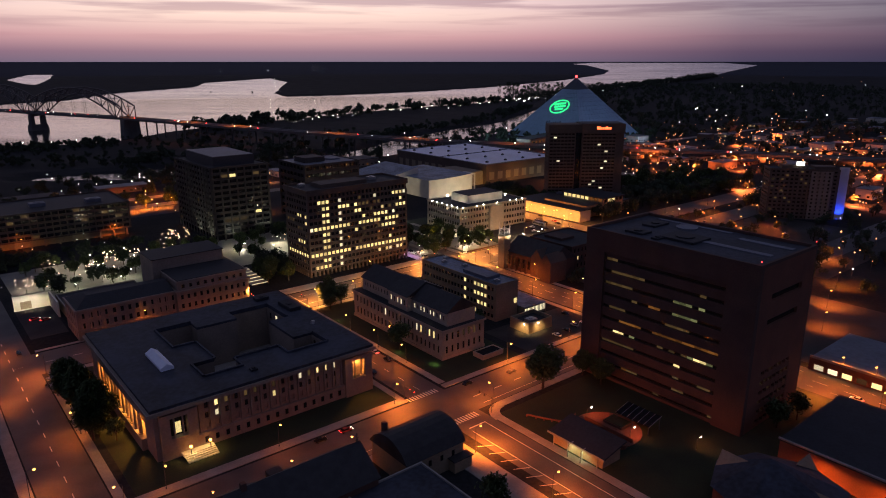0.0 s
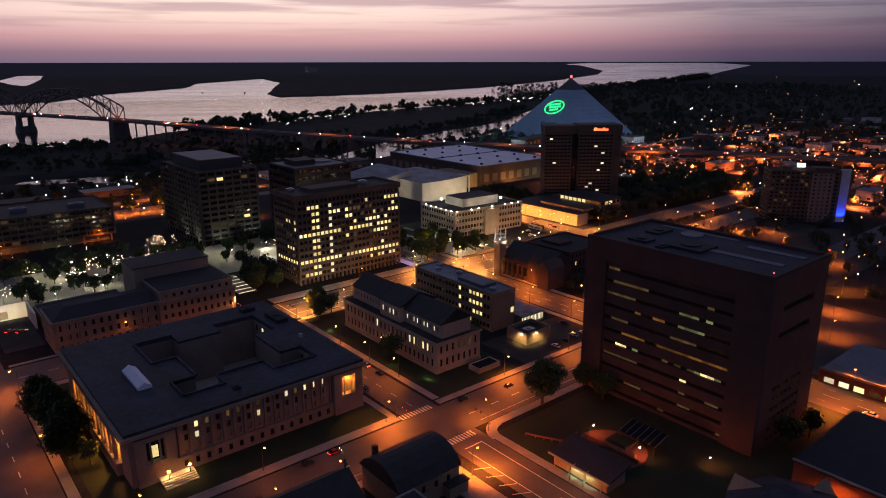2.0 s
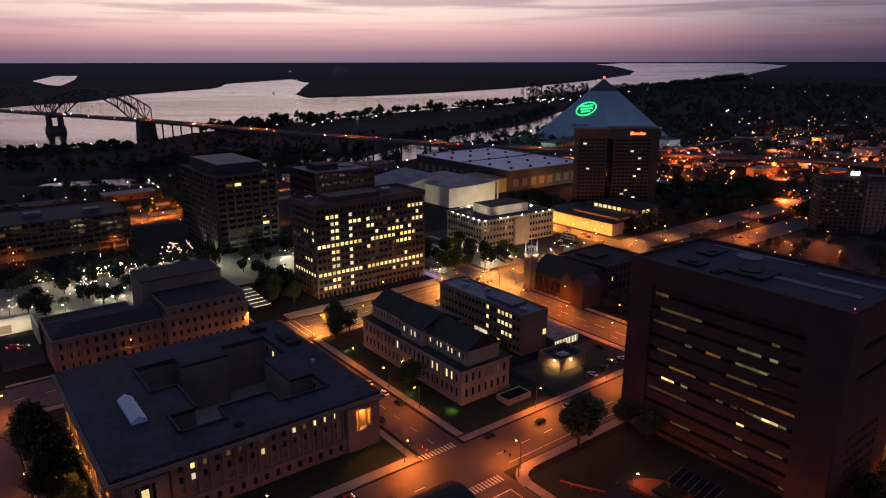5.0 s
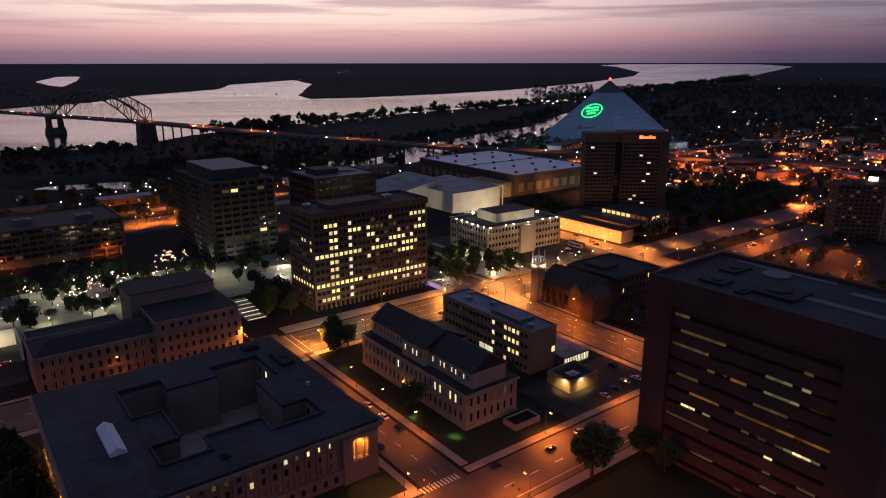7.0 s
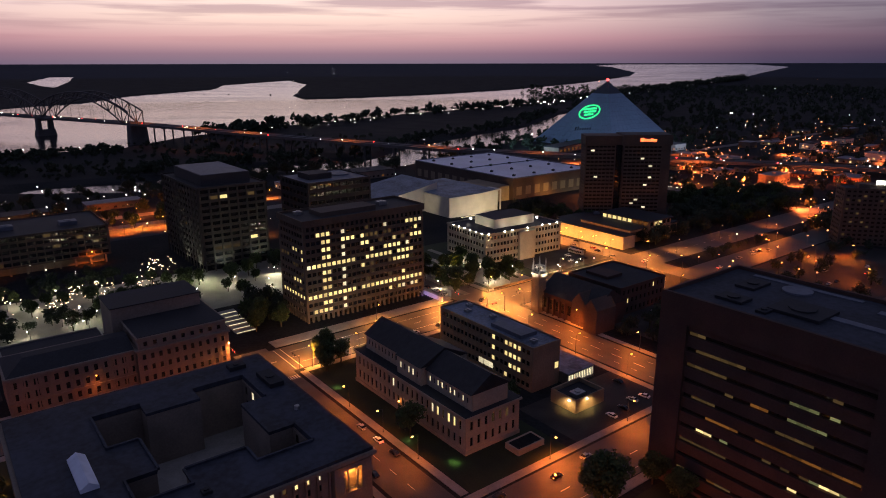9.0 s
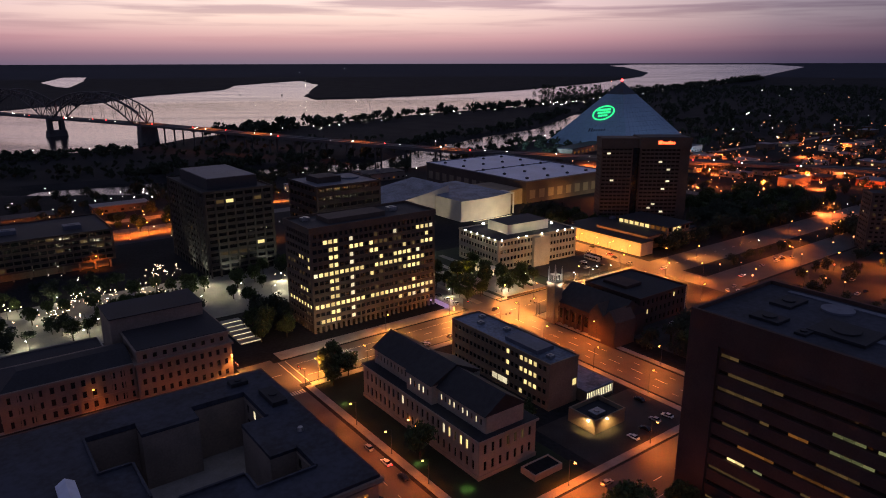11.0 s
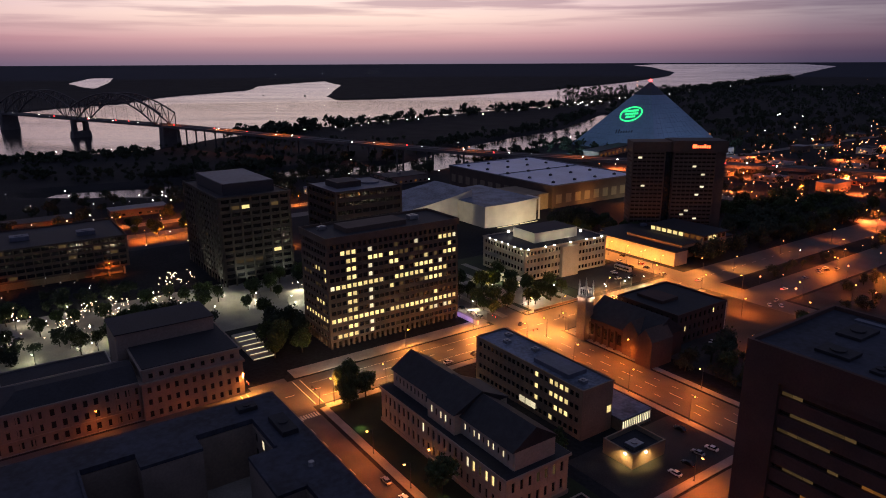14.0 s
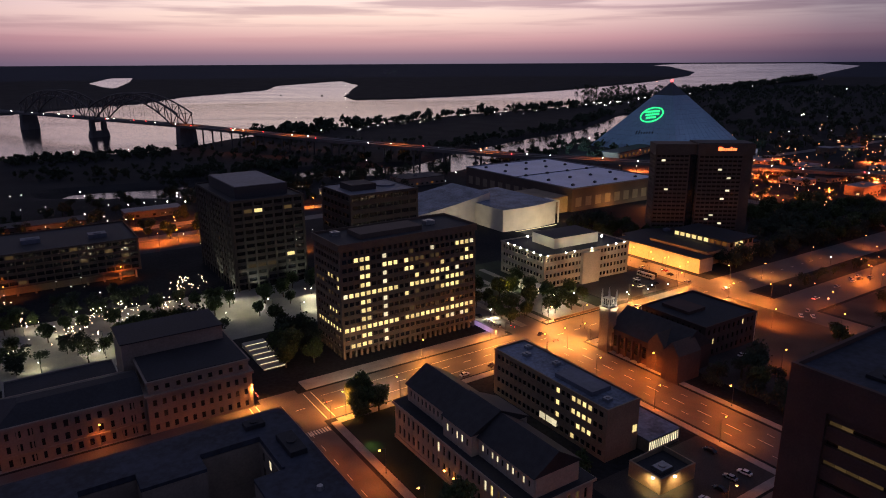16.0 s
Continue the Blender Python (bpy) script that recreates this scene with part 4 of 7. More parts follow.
def white_office():
    b = thing("white_office", "white four-storey office with lamps along its roof edge", "office building", 316.5, 366, turn=-3)
    W, D, H = 65, 42, 20
    walls(b, W, D, 1, H, "pale_stone", 0.5, (23, 4, some(0.10, "lit_dim", seed=6, dim="lit_dim")), (13, 4, some(0.05, "lit_dim", seed=7)), wide=0.68, tall=0.48, low=0.28)
    corner_pieces(b, W, D, H - 1, H, "pale_stone", 0.3, "roof_dark", over=0.3, parapet=0.7)
    part("penthouse", boxes((16, 50, 11, 32, H, H + 6)), "white_wall", b)
    part("penthouse_roof", boxes((16.4, 49.6, 11.4, 31.6, H + 6, H + 6.2)), "roof_dark", b)
    part("stair_tower", boxes((27, 40, -2.2, 0.2, -0.1, 19)), "pale_stone", b)
    for x, y in [(2 + 6.5 * i, -0.6) for i in (0, 2, 3, 5, 7, 8, 9)] + [(-0.6, 3 + 6.2 * i) for i in range(6)]:
        part("wash_lamp", boxes((x - 0.35, x + 0.35, y - 0.35, y + 0.35, H + 0.4, H + 1.1)), "bulb_white", b)
    for x, y in ((13, 33), (52, 10)):
        bm = bmesh.new()
        tube(bm, (x, y, H), (x, y, H + 3), 0.1, n=6)
        mast = part("lamp_mast", bm, "dark_metal", b)
        bm = bmesh.new()
        bmesh.ops.create_icosphere(bm, subdivisions=1, radius=0.9, matrix=Matrix.Translation((x, y, H + 3.4)))
        part("globe", bm, "bulb_white", mast)
    p = thing("entrance_canopy", "white columned entrance canopy lit from inside", "canopy", 308, 363, turn=-3)
    part("roof", boxes((0, 6, 0, 16, 4.2, 4.8)), "white_wall", p)
    for i in range(6):
        part("column", boxes((0.2, 0.7, 0.3 + 3 * i, 0.8 + 3 * i, 0, 4.2)), "white_wall", p)
    for i in range(5):
        link_mesh("window", pane_mesh(2.2, 3.4, "lit_white"), p, side(3, 2 + 3 * i, -90) @ Matrix.Translation((0, 0, 0.2)))


def annex():
    b = thing("old_court_annex", "orange-lit limestone court annex with a raised end block", "court building", 54, 328)
    walls(b, 46, 24, 0, 14, "limestone", 0.5, (13, 3, some(0.0, seed=3)), (5, 3, some(0.02, seed=4)), wide=0.42, tall=0.55, low=0.22)
    part("cornice", boxes((-0.6, 44.5, -0.6, 24.6, 14, 15)), "limestone", b)
    bm = bmesh.new()                                        # low hipped roof behind the cornice
    lo = [bm.verts.new(q) for q in ((0.2, 0.2, 15), (44, 0.2, 15), (44, 24, 15), (0.2, 24, 15))]
    hi = [bm.verts.new(q) for q in ((7, 10, 18.2), (44, 10, 18.2), (44, 15, 18.2), (7, 15, 18.2))]
    bm.faces.new(lo[::-1]), bm.faces.new(hi)
    for i in range(4):
        bm.faces.new((lo[i], lo[(i + 1) % 4], hi[(i + 1) % 4], hi[i]))
    part("roof", bm, "roof_dark", b)
    for i in range(12):
        part("pilaster", boxes((1.7 + i * 3.8, 2.3 + i * 3.8, -0.35, 0.0, 0, 13.9)), "limestone", b)
    part("string_course", boxes((-0.3, 44.5, -0.45, 0.0, 4.4, 4.9)), "limestone", b)
    e = thing("old_court_block", "limestone end block with a cornice and attic storey", "court building", 98.5, 326)
    walls(e, 37, 48, 0, 14, "limestone", 0.5, (11, 3, some(0.0, seed=5)), None, wide=0.42, tall=0.5, low=0.22)
    part("cornice", boxes((-0.7, 37.7, -0.7, 48.7, 14, 14.9)), "limestone", e)
    facade(e, side(0.8, 0.6, 0), 35.4, 14.9, 19, 9, 1, lambda c, r: "dark_glass", "limestone", 0.4, wide=0.4, tall=0.45, low=0.25)
    part("attic", boxes((0.8, 36.2, 1.0, 47, 14.9, 19)), "limestone", e)
    part("attic_cornice", boxes((0.2, 36.8, 0.2, 47.8, 19, 19.7)), "limestone", e)
    part("roof", boxes((1, 36, 1, 47, 19.7, 20)), "roof_dark", e)
    part("rear_block", boxes((-3, 34, 25, 46, 0.5, 25.6)), "limestone", e)
    part("rear_roof", boxes((-3.4, 34.4, 24.6, 46.4, 25.6, 26.0)), "roof_dark", e)
    s = thing("lit_stairs", "outdoor stair terraces lit by yellow strip lamps", "stairs", 149, 354)
    for i in range(6):
        part("terrace", boxes((0, 10, i * 5, i * 5 + 5, 0, 0.3 + 0.35 * i)), "pale_stone", s)
        part("strip_lamp", boxes((0.3, 9.7, i * 5 + 0.1, i * 5 + 0.4, 0.3 + 0.35 * i, 0.55 + 0.35 * i)), "lit_white", s)
    g = thing("garage", "low flat garage roof with a pale parapet", "garage", 56, 356)
    part("wall", boxes((0, 40, 0, 34, -0.1, 5)), "tan", g)
    part("roof", boxes((0.6, 39.4, 0.6, 33.4, 5, 5.2)), "roof_dark", g)
    part("parapet", boxes((0, 40, 0, 0.6, 5, 5.8), (0, 40, 33.4, 34, 5, 5.8), (0, 0.6, 0.6, 33.4, 5, 5.8), (39.4, 40, 0.6, 33.4, 5, 5.8)), "concrete", g)


def dark_tower():
    b = thing("dark_office_tower", "dark office tower with slim vertical piers and a plant storey", "office tower", 171, 462)
    W, D, H = 43, 74, 52
    lits = {(1, 10): "lit_dim", (2, 10): "lit", (5, 10): "lit_dim", (5, 3): "lit", (2, 2): "lit_dim", (1, 2): "lit_dim", (3, 2): "lit_dim"}
    walls(b, W, D, 4, H, "dark_precast", 0.8, (7, 12, lambda c, r: lits.get((c, r), "dark_glass")), (14, 12, some(0.015, "lit_dim", seed=31)), wide=0.82, tall=0.55, low=0.25)
    part("base", boxes((2, W - 2, 2, D - 2, -0.1, 4)), "dark_glass", b)
    for i in range(8):
        part("pier", boxes((0.5 + i * 5.85, 1.5 + i * 5.85, -0.5, 0.0, 0, H)), "dark_precast", b)
    for i in range(13):
        part("pier", boxes((-0.5, 0.0, 1 + i * 5.9, 2 + i * 5.9, 0, H)), "dark_precast", b)
    corner_pieces(b, W, D, H - 1, H, "dark_precast", 0.4, "roof_dark", over=0.2, parapet=0.8)
    part("plant_storey", boxes((6, 37, 10, 64, H, H + 6.5)), "dark_metal", b)
    part("plant_roof", boxes((6.4, 36.6, 10.4, 63.6, H + 6.5, H + 6.8)), "roof_grey", b)


def side_offices():
    b = thing("low_office", "long dark office with a grid of floors and a lit arcade", "office building", 12, 526)
    W, D, H = 120, 55, 24
    walls(b, W, D, 5, H, "brown_stone", 0.8, (26, 5, some(0.03, "lit_dim", seed=41, dim="lit_dim")), (12, 4, some(0.03, "lit_dim", seed=42)), wide=0.85, tall=0.6, low=0.3)
    part("base", boxes((4, W - 4, 4, D - 4, -0.1, 5)), "tan", b)
    for i in range(14):
        part("pier", boxes((0.4 + i * 8.9, 1.4 + i * 8.9, 0.1, 1.2, 0, 5)), "tan", b)
    corner_pieces(b, W, D, H - 1, H, "dark_precast", 0.4, "roof_dark", over=0.3, parapet=0.8)
    for x, y in ((20, 15), (60, 22), (95, 15)):
        roof_unit(b, x, y, H, 10, 8, 2.5, "roof_grey")
    c = thing("ribbon_office", "dark office with deep ribbon windows behind the lit block", "office building", 250, 475)
    walls(c, 50, 45, 0, 45, "dark_precast", 1.0, (8, 8, some(0.02, "lit", seed=51)), (7, 8, some(0.0, seed=52)), wide=0.88, tall=0.5, low=0.3)
    corner_pieces(c, 50, 45, 44, 45, "dark_precast", 0.4, "roof_grey", over=0.3, parapet=0.6)
    bm = bmesh.new()
    tube(bm, (38, 24, 45), (38, 24, 46), 7, n=24)
    part("helipad", bm, "roof_grey", c, "round grey roof pad")
    part("penthouse", boxes((8, 26, 14, 32, 45, 49)), "dark_precast", c)


def arena():
    b = thing("convention_hall", "big convention hall with a white flat roof", "convention hall", 478, 512)
    W, D, H = 112, 158, 20
    part("wall", boxes((0, W, 0, 1, -0.1, H), (0, W, D - 1, D, -0.1, H), (0, 1, 1, D - 1, -0.1, H), (W - 1, W, 1, D - 1, -0.1, H)), "brown_stone", b)
    part("roof", boxes((1, W - 1, 1, D / 2 - 0.4, H - 0.6, H), (1, W - 1, D / 2 + 0.4, D - 1, H - 0.6, H)), "roof_white", b)
    part("parapet", boxes((-0.6, W + 0.6, -0.6, 1, H, H + 0.8), (-0.6, W + 0.6, D - 1, D + 0.6, H, H + 0.8), (-0.6, 1, 1, D - 1, H, H + 0.8), (W - 1, W + 0.6, 1, D - 1, H, H + 0.8), (1, W - 1, D / 2 - 0.4, D / 2 + 0.4, H - 0.6, H + 0.7)), "roof_grey", b)
    for i in range(4):
        for j in range(5):
            roof_unit(b, 12 + i * 27, 12 + j * 32, H, 2.4, 2.4, 1.6, "dark_metal")
    for i in range(9):
        link_mesh("panel", pane_mesh(7, 8, "tan"), b, pose(8 + i * 12, -0.05, 4))
    for i in range(12):
        link_mesh("panel", pane_mesh(7, 8, "tan"), b, side(-0.05, 150 - i * 12.4, -90) @ Matrix.Translation((0, 0, 4)))
    # theatre with two curved pale fronts and blue-grey roofs
    t = thing("theatre", "theatre with pale curved walls and low blue-grey roofs", "theatre", 372, 470)
    for x0, y0, x1, y1, h0, h1 in ((12, 19, 65, 95, 17, 18.5), (-46, 57, 28, 112, 12, 23.5)):
        n = 12
        bm = bmesh.new()
        pts = []
        for i in range(n + 1):
            k = i / n
            pts.append((x0 + (x1 - x0) * k, y0 - 3.0 * math.sin(k * math.pi), h0 + (h1 - h0) * k))
        outline = [(x, y) for x, y, _ in pts] + [(x1, y1), (x0, y1)]
        tops = [h for _, _, h in pts] + [h1, h0]
        lo = [bm.verts.new((x, y, -0.1)) for x, y in outline]
        hi = [bm.verts.new((x, y, z)) for (x, y), z in zip(outline, tops)]
        m_ = len(outline)
        for i in range(m_):
            bm.faces.new((lo[i], lo[(i + 1) % m_], hi[(i + 1) % m_], hi[i]))
        part("curved_wall", bm, "white_wall", t)
        bm = bmesh.new()
        hi = [bm.verts.new((x, y, z + 0.05)) for (x, y), z in zip(outline, tops)]
        bm.faces.new(hi)
        part("roof", bm, "roof_pale", t)
    part("hall_link", boxes((65.2, 104, 45, 90, -0.1, 14)), "tan", t)
    part("loggia", boxes((65.2, 66, 19, 34, -0.1, 18.3), (69, 70, 19, 20, -0.1, 17), (65.2, 70, 19, 34, 17.2, 18.3)), "white_wall", t, "open pale loggia beside the curved wall")
    part("foot_light", boxes((20, 62, 13.0, 13.3, 0.2, 0.6)), "lit_white", t, "strip of lamps along the foot of the wall")


def hotel():
    x, y = 94, 609
    b = new("hotel")
    b.matrix_basis = pose(x, y, 0, 0, 0, 2)
    tagged(b, "tall brown hotel tower with a red roof sign", "hotel")
    H = 70
    for x0, x1, y0, cols, seed in ((0, 24, 3.5, 7, 61), (29, 60, 0, 9, 62)):
        part("core", boxes((x0 + 0.6, x1 - 0.6, y0 + 0.6, 22, -0.1, 62)), "bronze_glass", b)
        facade(b, side(x0, y0, 0), x1 - x0, 8, 62, cols, 18, some(0.05, "lit_white", "bronze_glass", seed), "brown_stone", 0.6, wide=0.86, tall=0.48, low=0.3, margin=0.7)
        facade(b, side(x0, 22, -90), 22 - y0, 8, 62, 4, 18, lambda c, r: None, "brown_stone", 0.55, wide=0.5, tall=0.5)
    part("shaft", boxes((24, 29, 4, 22, -0.1, 62)), "dark_glass", b)
    part("end_wall", boxes((60, 67, 2, 24, -0.1, 64)), "brown_stone", b)
    part("crown", boxes((-0.5, 28, 3, 22.5, 62, 69.3), (28, 67.2, -0.6, 23, 62, H)), "brown_stone", b)
    part("crown_roof", boxes((28.6, 66.6, 0, 22.4, H, H + 0.3)), "roof_dark", b)
    sign = part("sign_board", boxes((41, 55, -1.0, -0.6, 64.6, 68.2)), "dark_metal", b)
    for i, w in enumerate((1.5, 1.2, 1.2, 1.2, 1.2, 1.2, 1.2, 1.2)):
        part("sign_bar", boxes((41.6 + i * 1.62, 41.6 + i * 1.62 + w, -1.25, -1.0, 65.2, 67.8 if i in (0, 1, 5) else 67.0)), "sign_red", sign, "glowing red bar of the sign")
    p = thing("hotel_podium", "sprawling hotel podium with a lit lobby", "hotel", 430, 345)
    part("wall", boxes((0, 62, 0, 66, -0.1, 8)), "tan", p)
    part("roof", boxes((-0.4, 62.4, -0.4, 66.4, 8, 8.6)), "roof_dark", p)
    part("lower_wing", boxes((-13, 0, -8, 58, -0.1, 9)), "pale_stone", p, "long plain pale street wall")
    part("lower_roof", boxes((-13.3, -0.4, -8.3, 58.3, 9, 9.5)), "roof_dark", p)
    part("upper_block", boxes((-2, 15, -5, 40, 9.5, 11.2)), "tan", p)
    part("upper_roof", boxes((-2.3, 15.3, -5.3, 40.3, 11.2, 11.6)), "roof_dark", p)
    for x, y, h in ((50, 44, 1.6), (30, 52, 1.8), (56, 14, 1.4)):
        roof_unit(p, x, y, 8.6, 4, 3, h, "roof_grey")
    part("lobby", boxes((18, 44, -6, 36, -0.1, 14.8)), "tan", p)
    part("lobby_roof", boxes((16.5, 45.5, -7.5, 37.5, 14.8, 15.6)), "roof_dark", p)
    for i in range(9):
        link_mesh("window", pane_mesh(3.2, 2.6, "lit" if i < 6 else "lit_amber"), p, side(17.95, 34 - i * 4.6, -90) @ Matrix.Translation((0, 0, 11.9)))
    for i in range(5):
        link_mesh("window", pane_mesh(3.2, 2.6, "lit" if i in (1, 2) else "bronze_glass"), p, pose(21 + i * 5, -6.05, 11.6))


def apartment():
    b = new("apartment_tower")
    b.matrix_basis = pose(262.5, 544, 0, 0, 0, -10)
    tagged(b, "tan apartment tower with a blue-lit corner", "apartment building")
    walls(b, 52, 18, 0, 40, "brown_stone", 0.5, (14, 13, some(0.05, "lit_dim", "bronze_glass", 71, "lit_dim")), (5, 13, some(0.03, seed=72)), wide=0.6, tall=0.45)
    corner_pieces(b, 52, 18, 39, 40, "brown_stone", 0.4, "roof_dark", over=0.2, parapet=0.8)
    facade(b, side(31, -0.8, 0), 16, 0, 39, 4, 13, lambda c, r: "bronze_glass" if c in (0, 3) else None, "limestone", 0.7, wide=0.42, tall=0.5, margin=0.6, name="stair_window")
    part("penthouse_screen", boxes((34, 50, 4, 14, 40, 42.4)), "brown_stone", b)
    part("fin", boxes((53, 60, 3, 5, -0.1, 42)), "white_wall", b, "pale fin washed in deep blue light")
    part("link", boxes((52, 53, 2, 12, -0.1, 40)), "brown_stone", b)
    for x in (54, 57):
        part("fin_lamp", boxes((x, x + 0.8, 0.2, 0.8, 0.6, 1.2)), "blue_wash", b, "blue floodlight at the foot of the fin")
    part("penthouse", boxes((10, 30, 5, 13, 40, 43)), "brown_stone", b)
    part("roof_sign", boxes((20, 26, 3, 3.6, 43, 46)), "sign_white", b)


def pyramid():
    b = new("pyramid")
    b.matrix_basis = pose(224, 1190, 0, 0, 0, -5)
    tagged(b, "huge steel-clad pyramid with a dark tip and a green neon badge", "pyramid")
    R, H, cut = 115, 97, 0.80
    corners = [Vector((R * math.cos(radians(a)), R * math.sin(radians(a)), 0)) for a in (0, 90, 180, 270)]
    top = Vector((0, 0, H))
    def on(a, c, s, k):          # a point on a face: s along the base edge, k up towards the tip
        return corners[a].lerp(corners[c], s).lerp(top, k)
    for i in range(4):
        j = (i + 1) % 4
        rows, cols = 12, 12
        for r in range(rows):
            bm = bmesh.new()
            k0, k1 = cut * r / rows, cut * (r + 1) / rows - 0.0025
            n = (corners[j] - corners[i]).cross(top - corners[i]).normalized()
            for c in range(cols):
                s0, s1 = c / cols + 0.0015, (c + 1) / cols - 0.0015
                q = [on(i, j, s, k) for s, k in ((s0, k0), (s1, k0), (s1, k1), (s0, k1))]
                lo = [bm.verts.new(p - 0.4 * n) for p in q]
                hi = [bm.verts.new(p) for p in q]
                bm.faces.new(hi)
                for e in range(4):
                    bm.faces.new((lo[e], lo[(e + 1) % 4], hi[(e + 1) % 4], hi[e]))
            part("cladding_course", bm, "panel", b)
    bm = bmesh.new()
    vs = [bm.verts.new(c * 0.985 + Vector((0, 0, -0.1))) for c in corners]
    t = bm.verts.new((0, 0, H - 1.6))
    for i in range(4):
        bm.faces.new((vs[i], vs[(i + 1) % 4], t))
    part("inner_shell", bm, "panel_dark", b)
    bm = bmesh.new()
    vs = [bm.verts.new(c.lerp(top, cut)) for c in corners]
    t = bm.verts.new(top)
    for i in range(4):
        bm.faces.new((vs[i], vs[(i + 1) % 4], t))
    part("tip", bm, "panel_dark", b, "dark glazed tip")
    bm = bmesh.new()
    bmesh.ops.create_icosphere(bm, subdivisions=1, radius=2.3, matrix=Matrix.Translation((0, 0, H + 1.5)))
    part("beacon", bm, "bulb_red", b)
    # badge: an oval ring with strokes, on the face between the left and front corners
    a, c = corners[2], corners[3]
    n = (c - a).cross(top - a).normalized()
    ex = (c - a).normalized()
    ex = (ex * math.cos(radians(9)) + n.cross(ex) * math.sin(radians(9))).normalized()
    ey = n.cross(ex)
    mid = a.lerp(c, 0.50).lerp(top, 0.51) + n * 0.6
    bm = bmesh.new()
    ring = [mid + ex * 18.5 * math.cos(k) + ey * 13.0 * math.sin(k) for k in [2 * math.pi * i / 40 for i in range(40)]]
    for i in range(40):
        tube(bm, ring[i], ring[(i + 1) % 40], 1.0, n=5)
    badge = part("badge_ring", bm, "sign_green", b, "green neon oval badge")
    rnd = random.Random(3)
    for k in range(3):
        y = 6.0 - 5.6 * k
        x = -13.0 + 3 * k
        while x < 11.5 - 1.5 * k:
            w = rnd.uniform(1.6, 3.0)
            bm = bmesh.new()
            tube(bm, mid + ex * x + ey * (y - 1.6), mid + ex * (x + w * 0.6) + ey * (y + 1.6), 0.75, n=5)
            tube(bm, mid + ex * (x + w * 0.6) + ey * (y + 1.6), mid + ex * (x + w) + ey * (y - 1.0), 0.75, n=5)
            part("badge_bar", bm, "sign_green", badge)
            x += w + 0.9
    # dark mark of a second sign lower down, and green strips at the foot
    mid2 = a.lerp(c, 0.56).lerp(top, 0.24) + n * 0.5
    bm = bmesh.new()
    for i in range(7):
        p = mid2 + ex * (-15 + 4.6 * i)
        tube(bm, p, p + ey * (6.5 if i < 2 else 3.2), 0.9, n=5)
    part("dark_sign", bm, "panel_dark", b, "unlit dark sign bars")
    foot = thing("pyramid_podium", "low lit entrance podium at the foot of the pyramid", "building", 0, 0)
    foot.matrix_basis = pose(150, 1085, 0, 0, 0, 55)
    part("wall", boxes((-55, 55, -14, 10, -0.1, 9)), "tan", foot)
    part("roof", boxes((-56, 56, -15, 11, 9, 10)), "roof_dark", foot)
    for i in range(9):
        link_mesh("window", pane_mesh(6, 4, "lit_amber"), foot, pose(-48 + 12 * i, -14.05, 2))


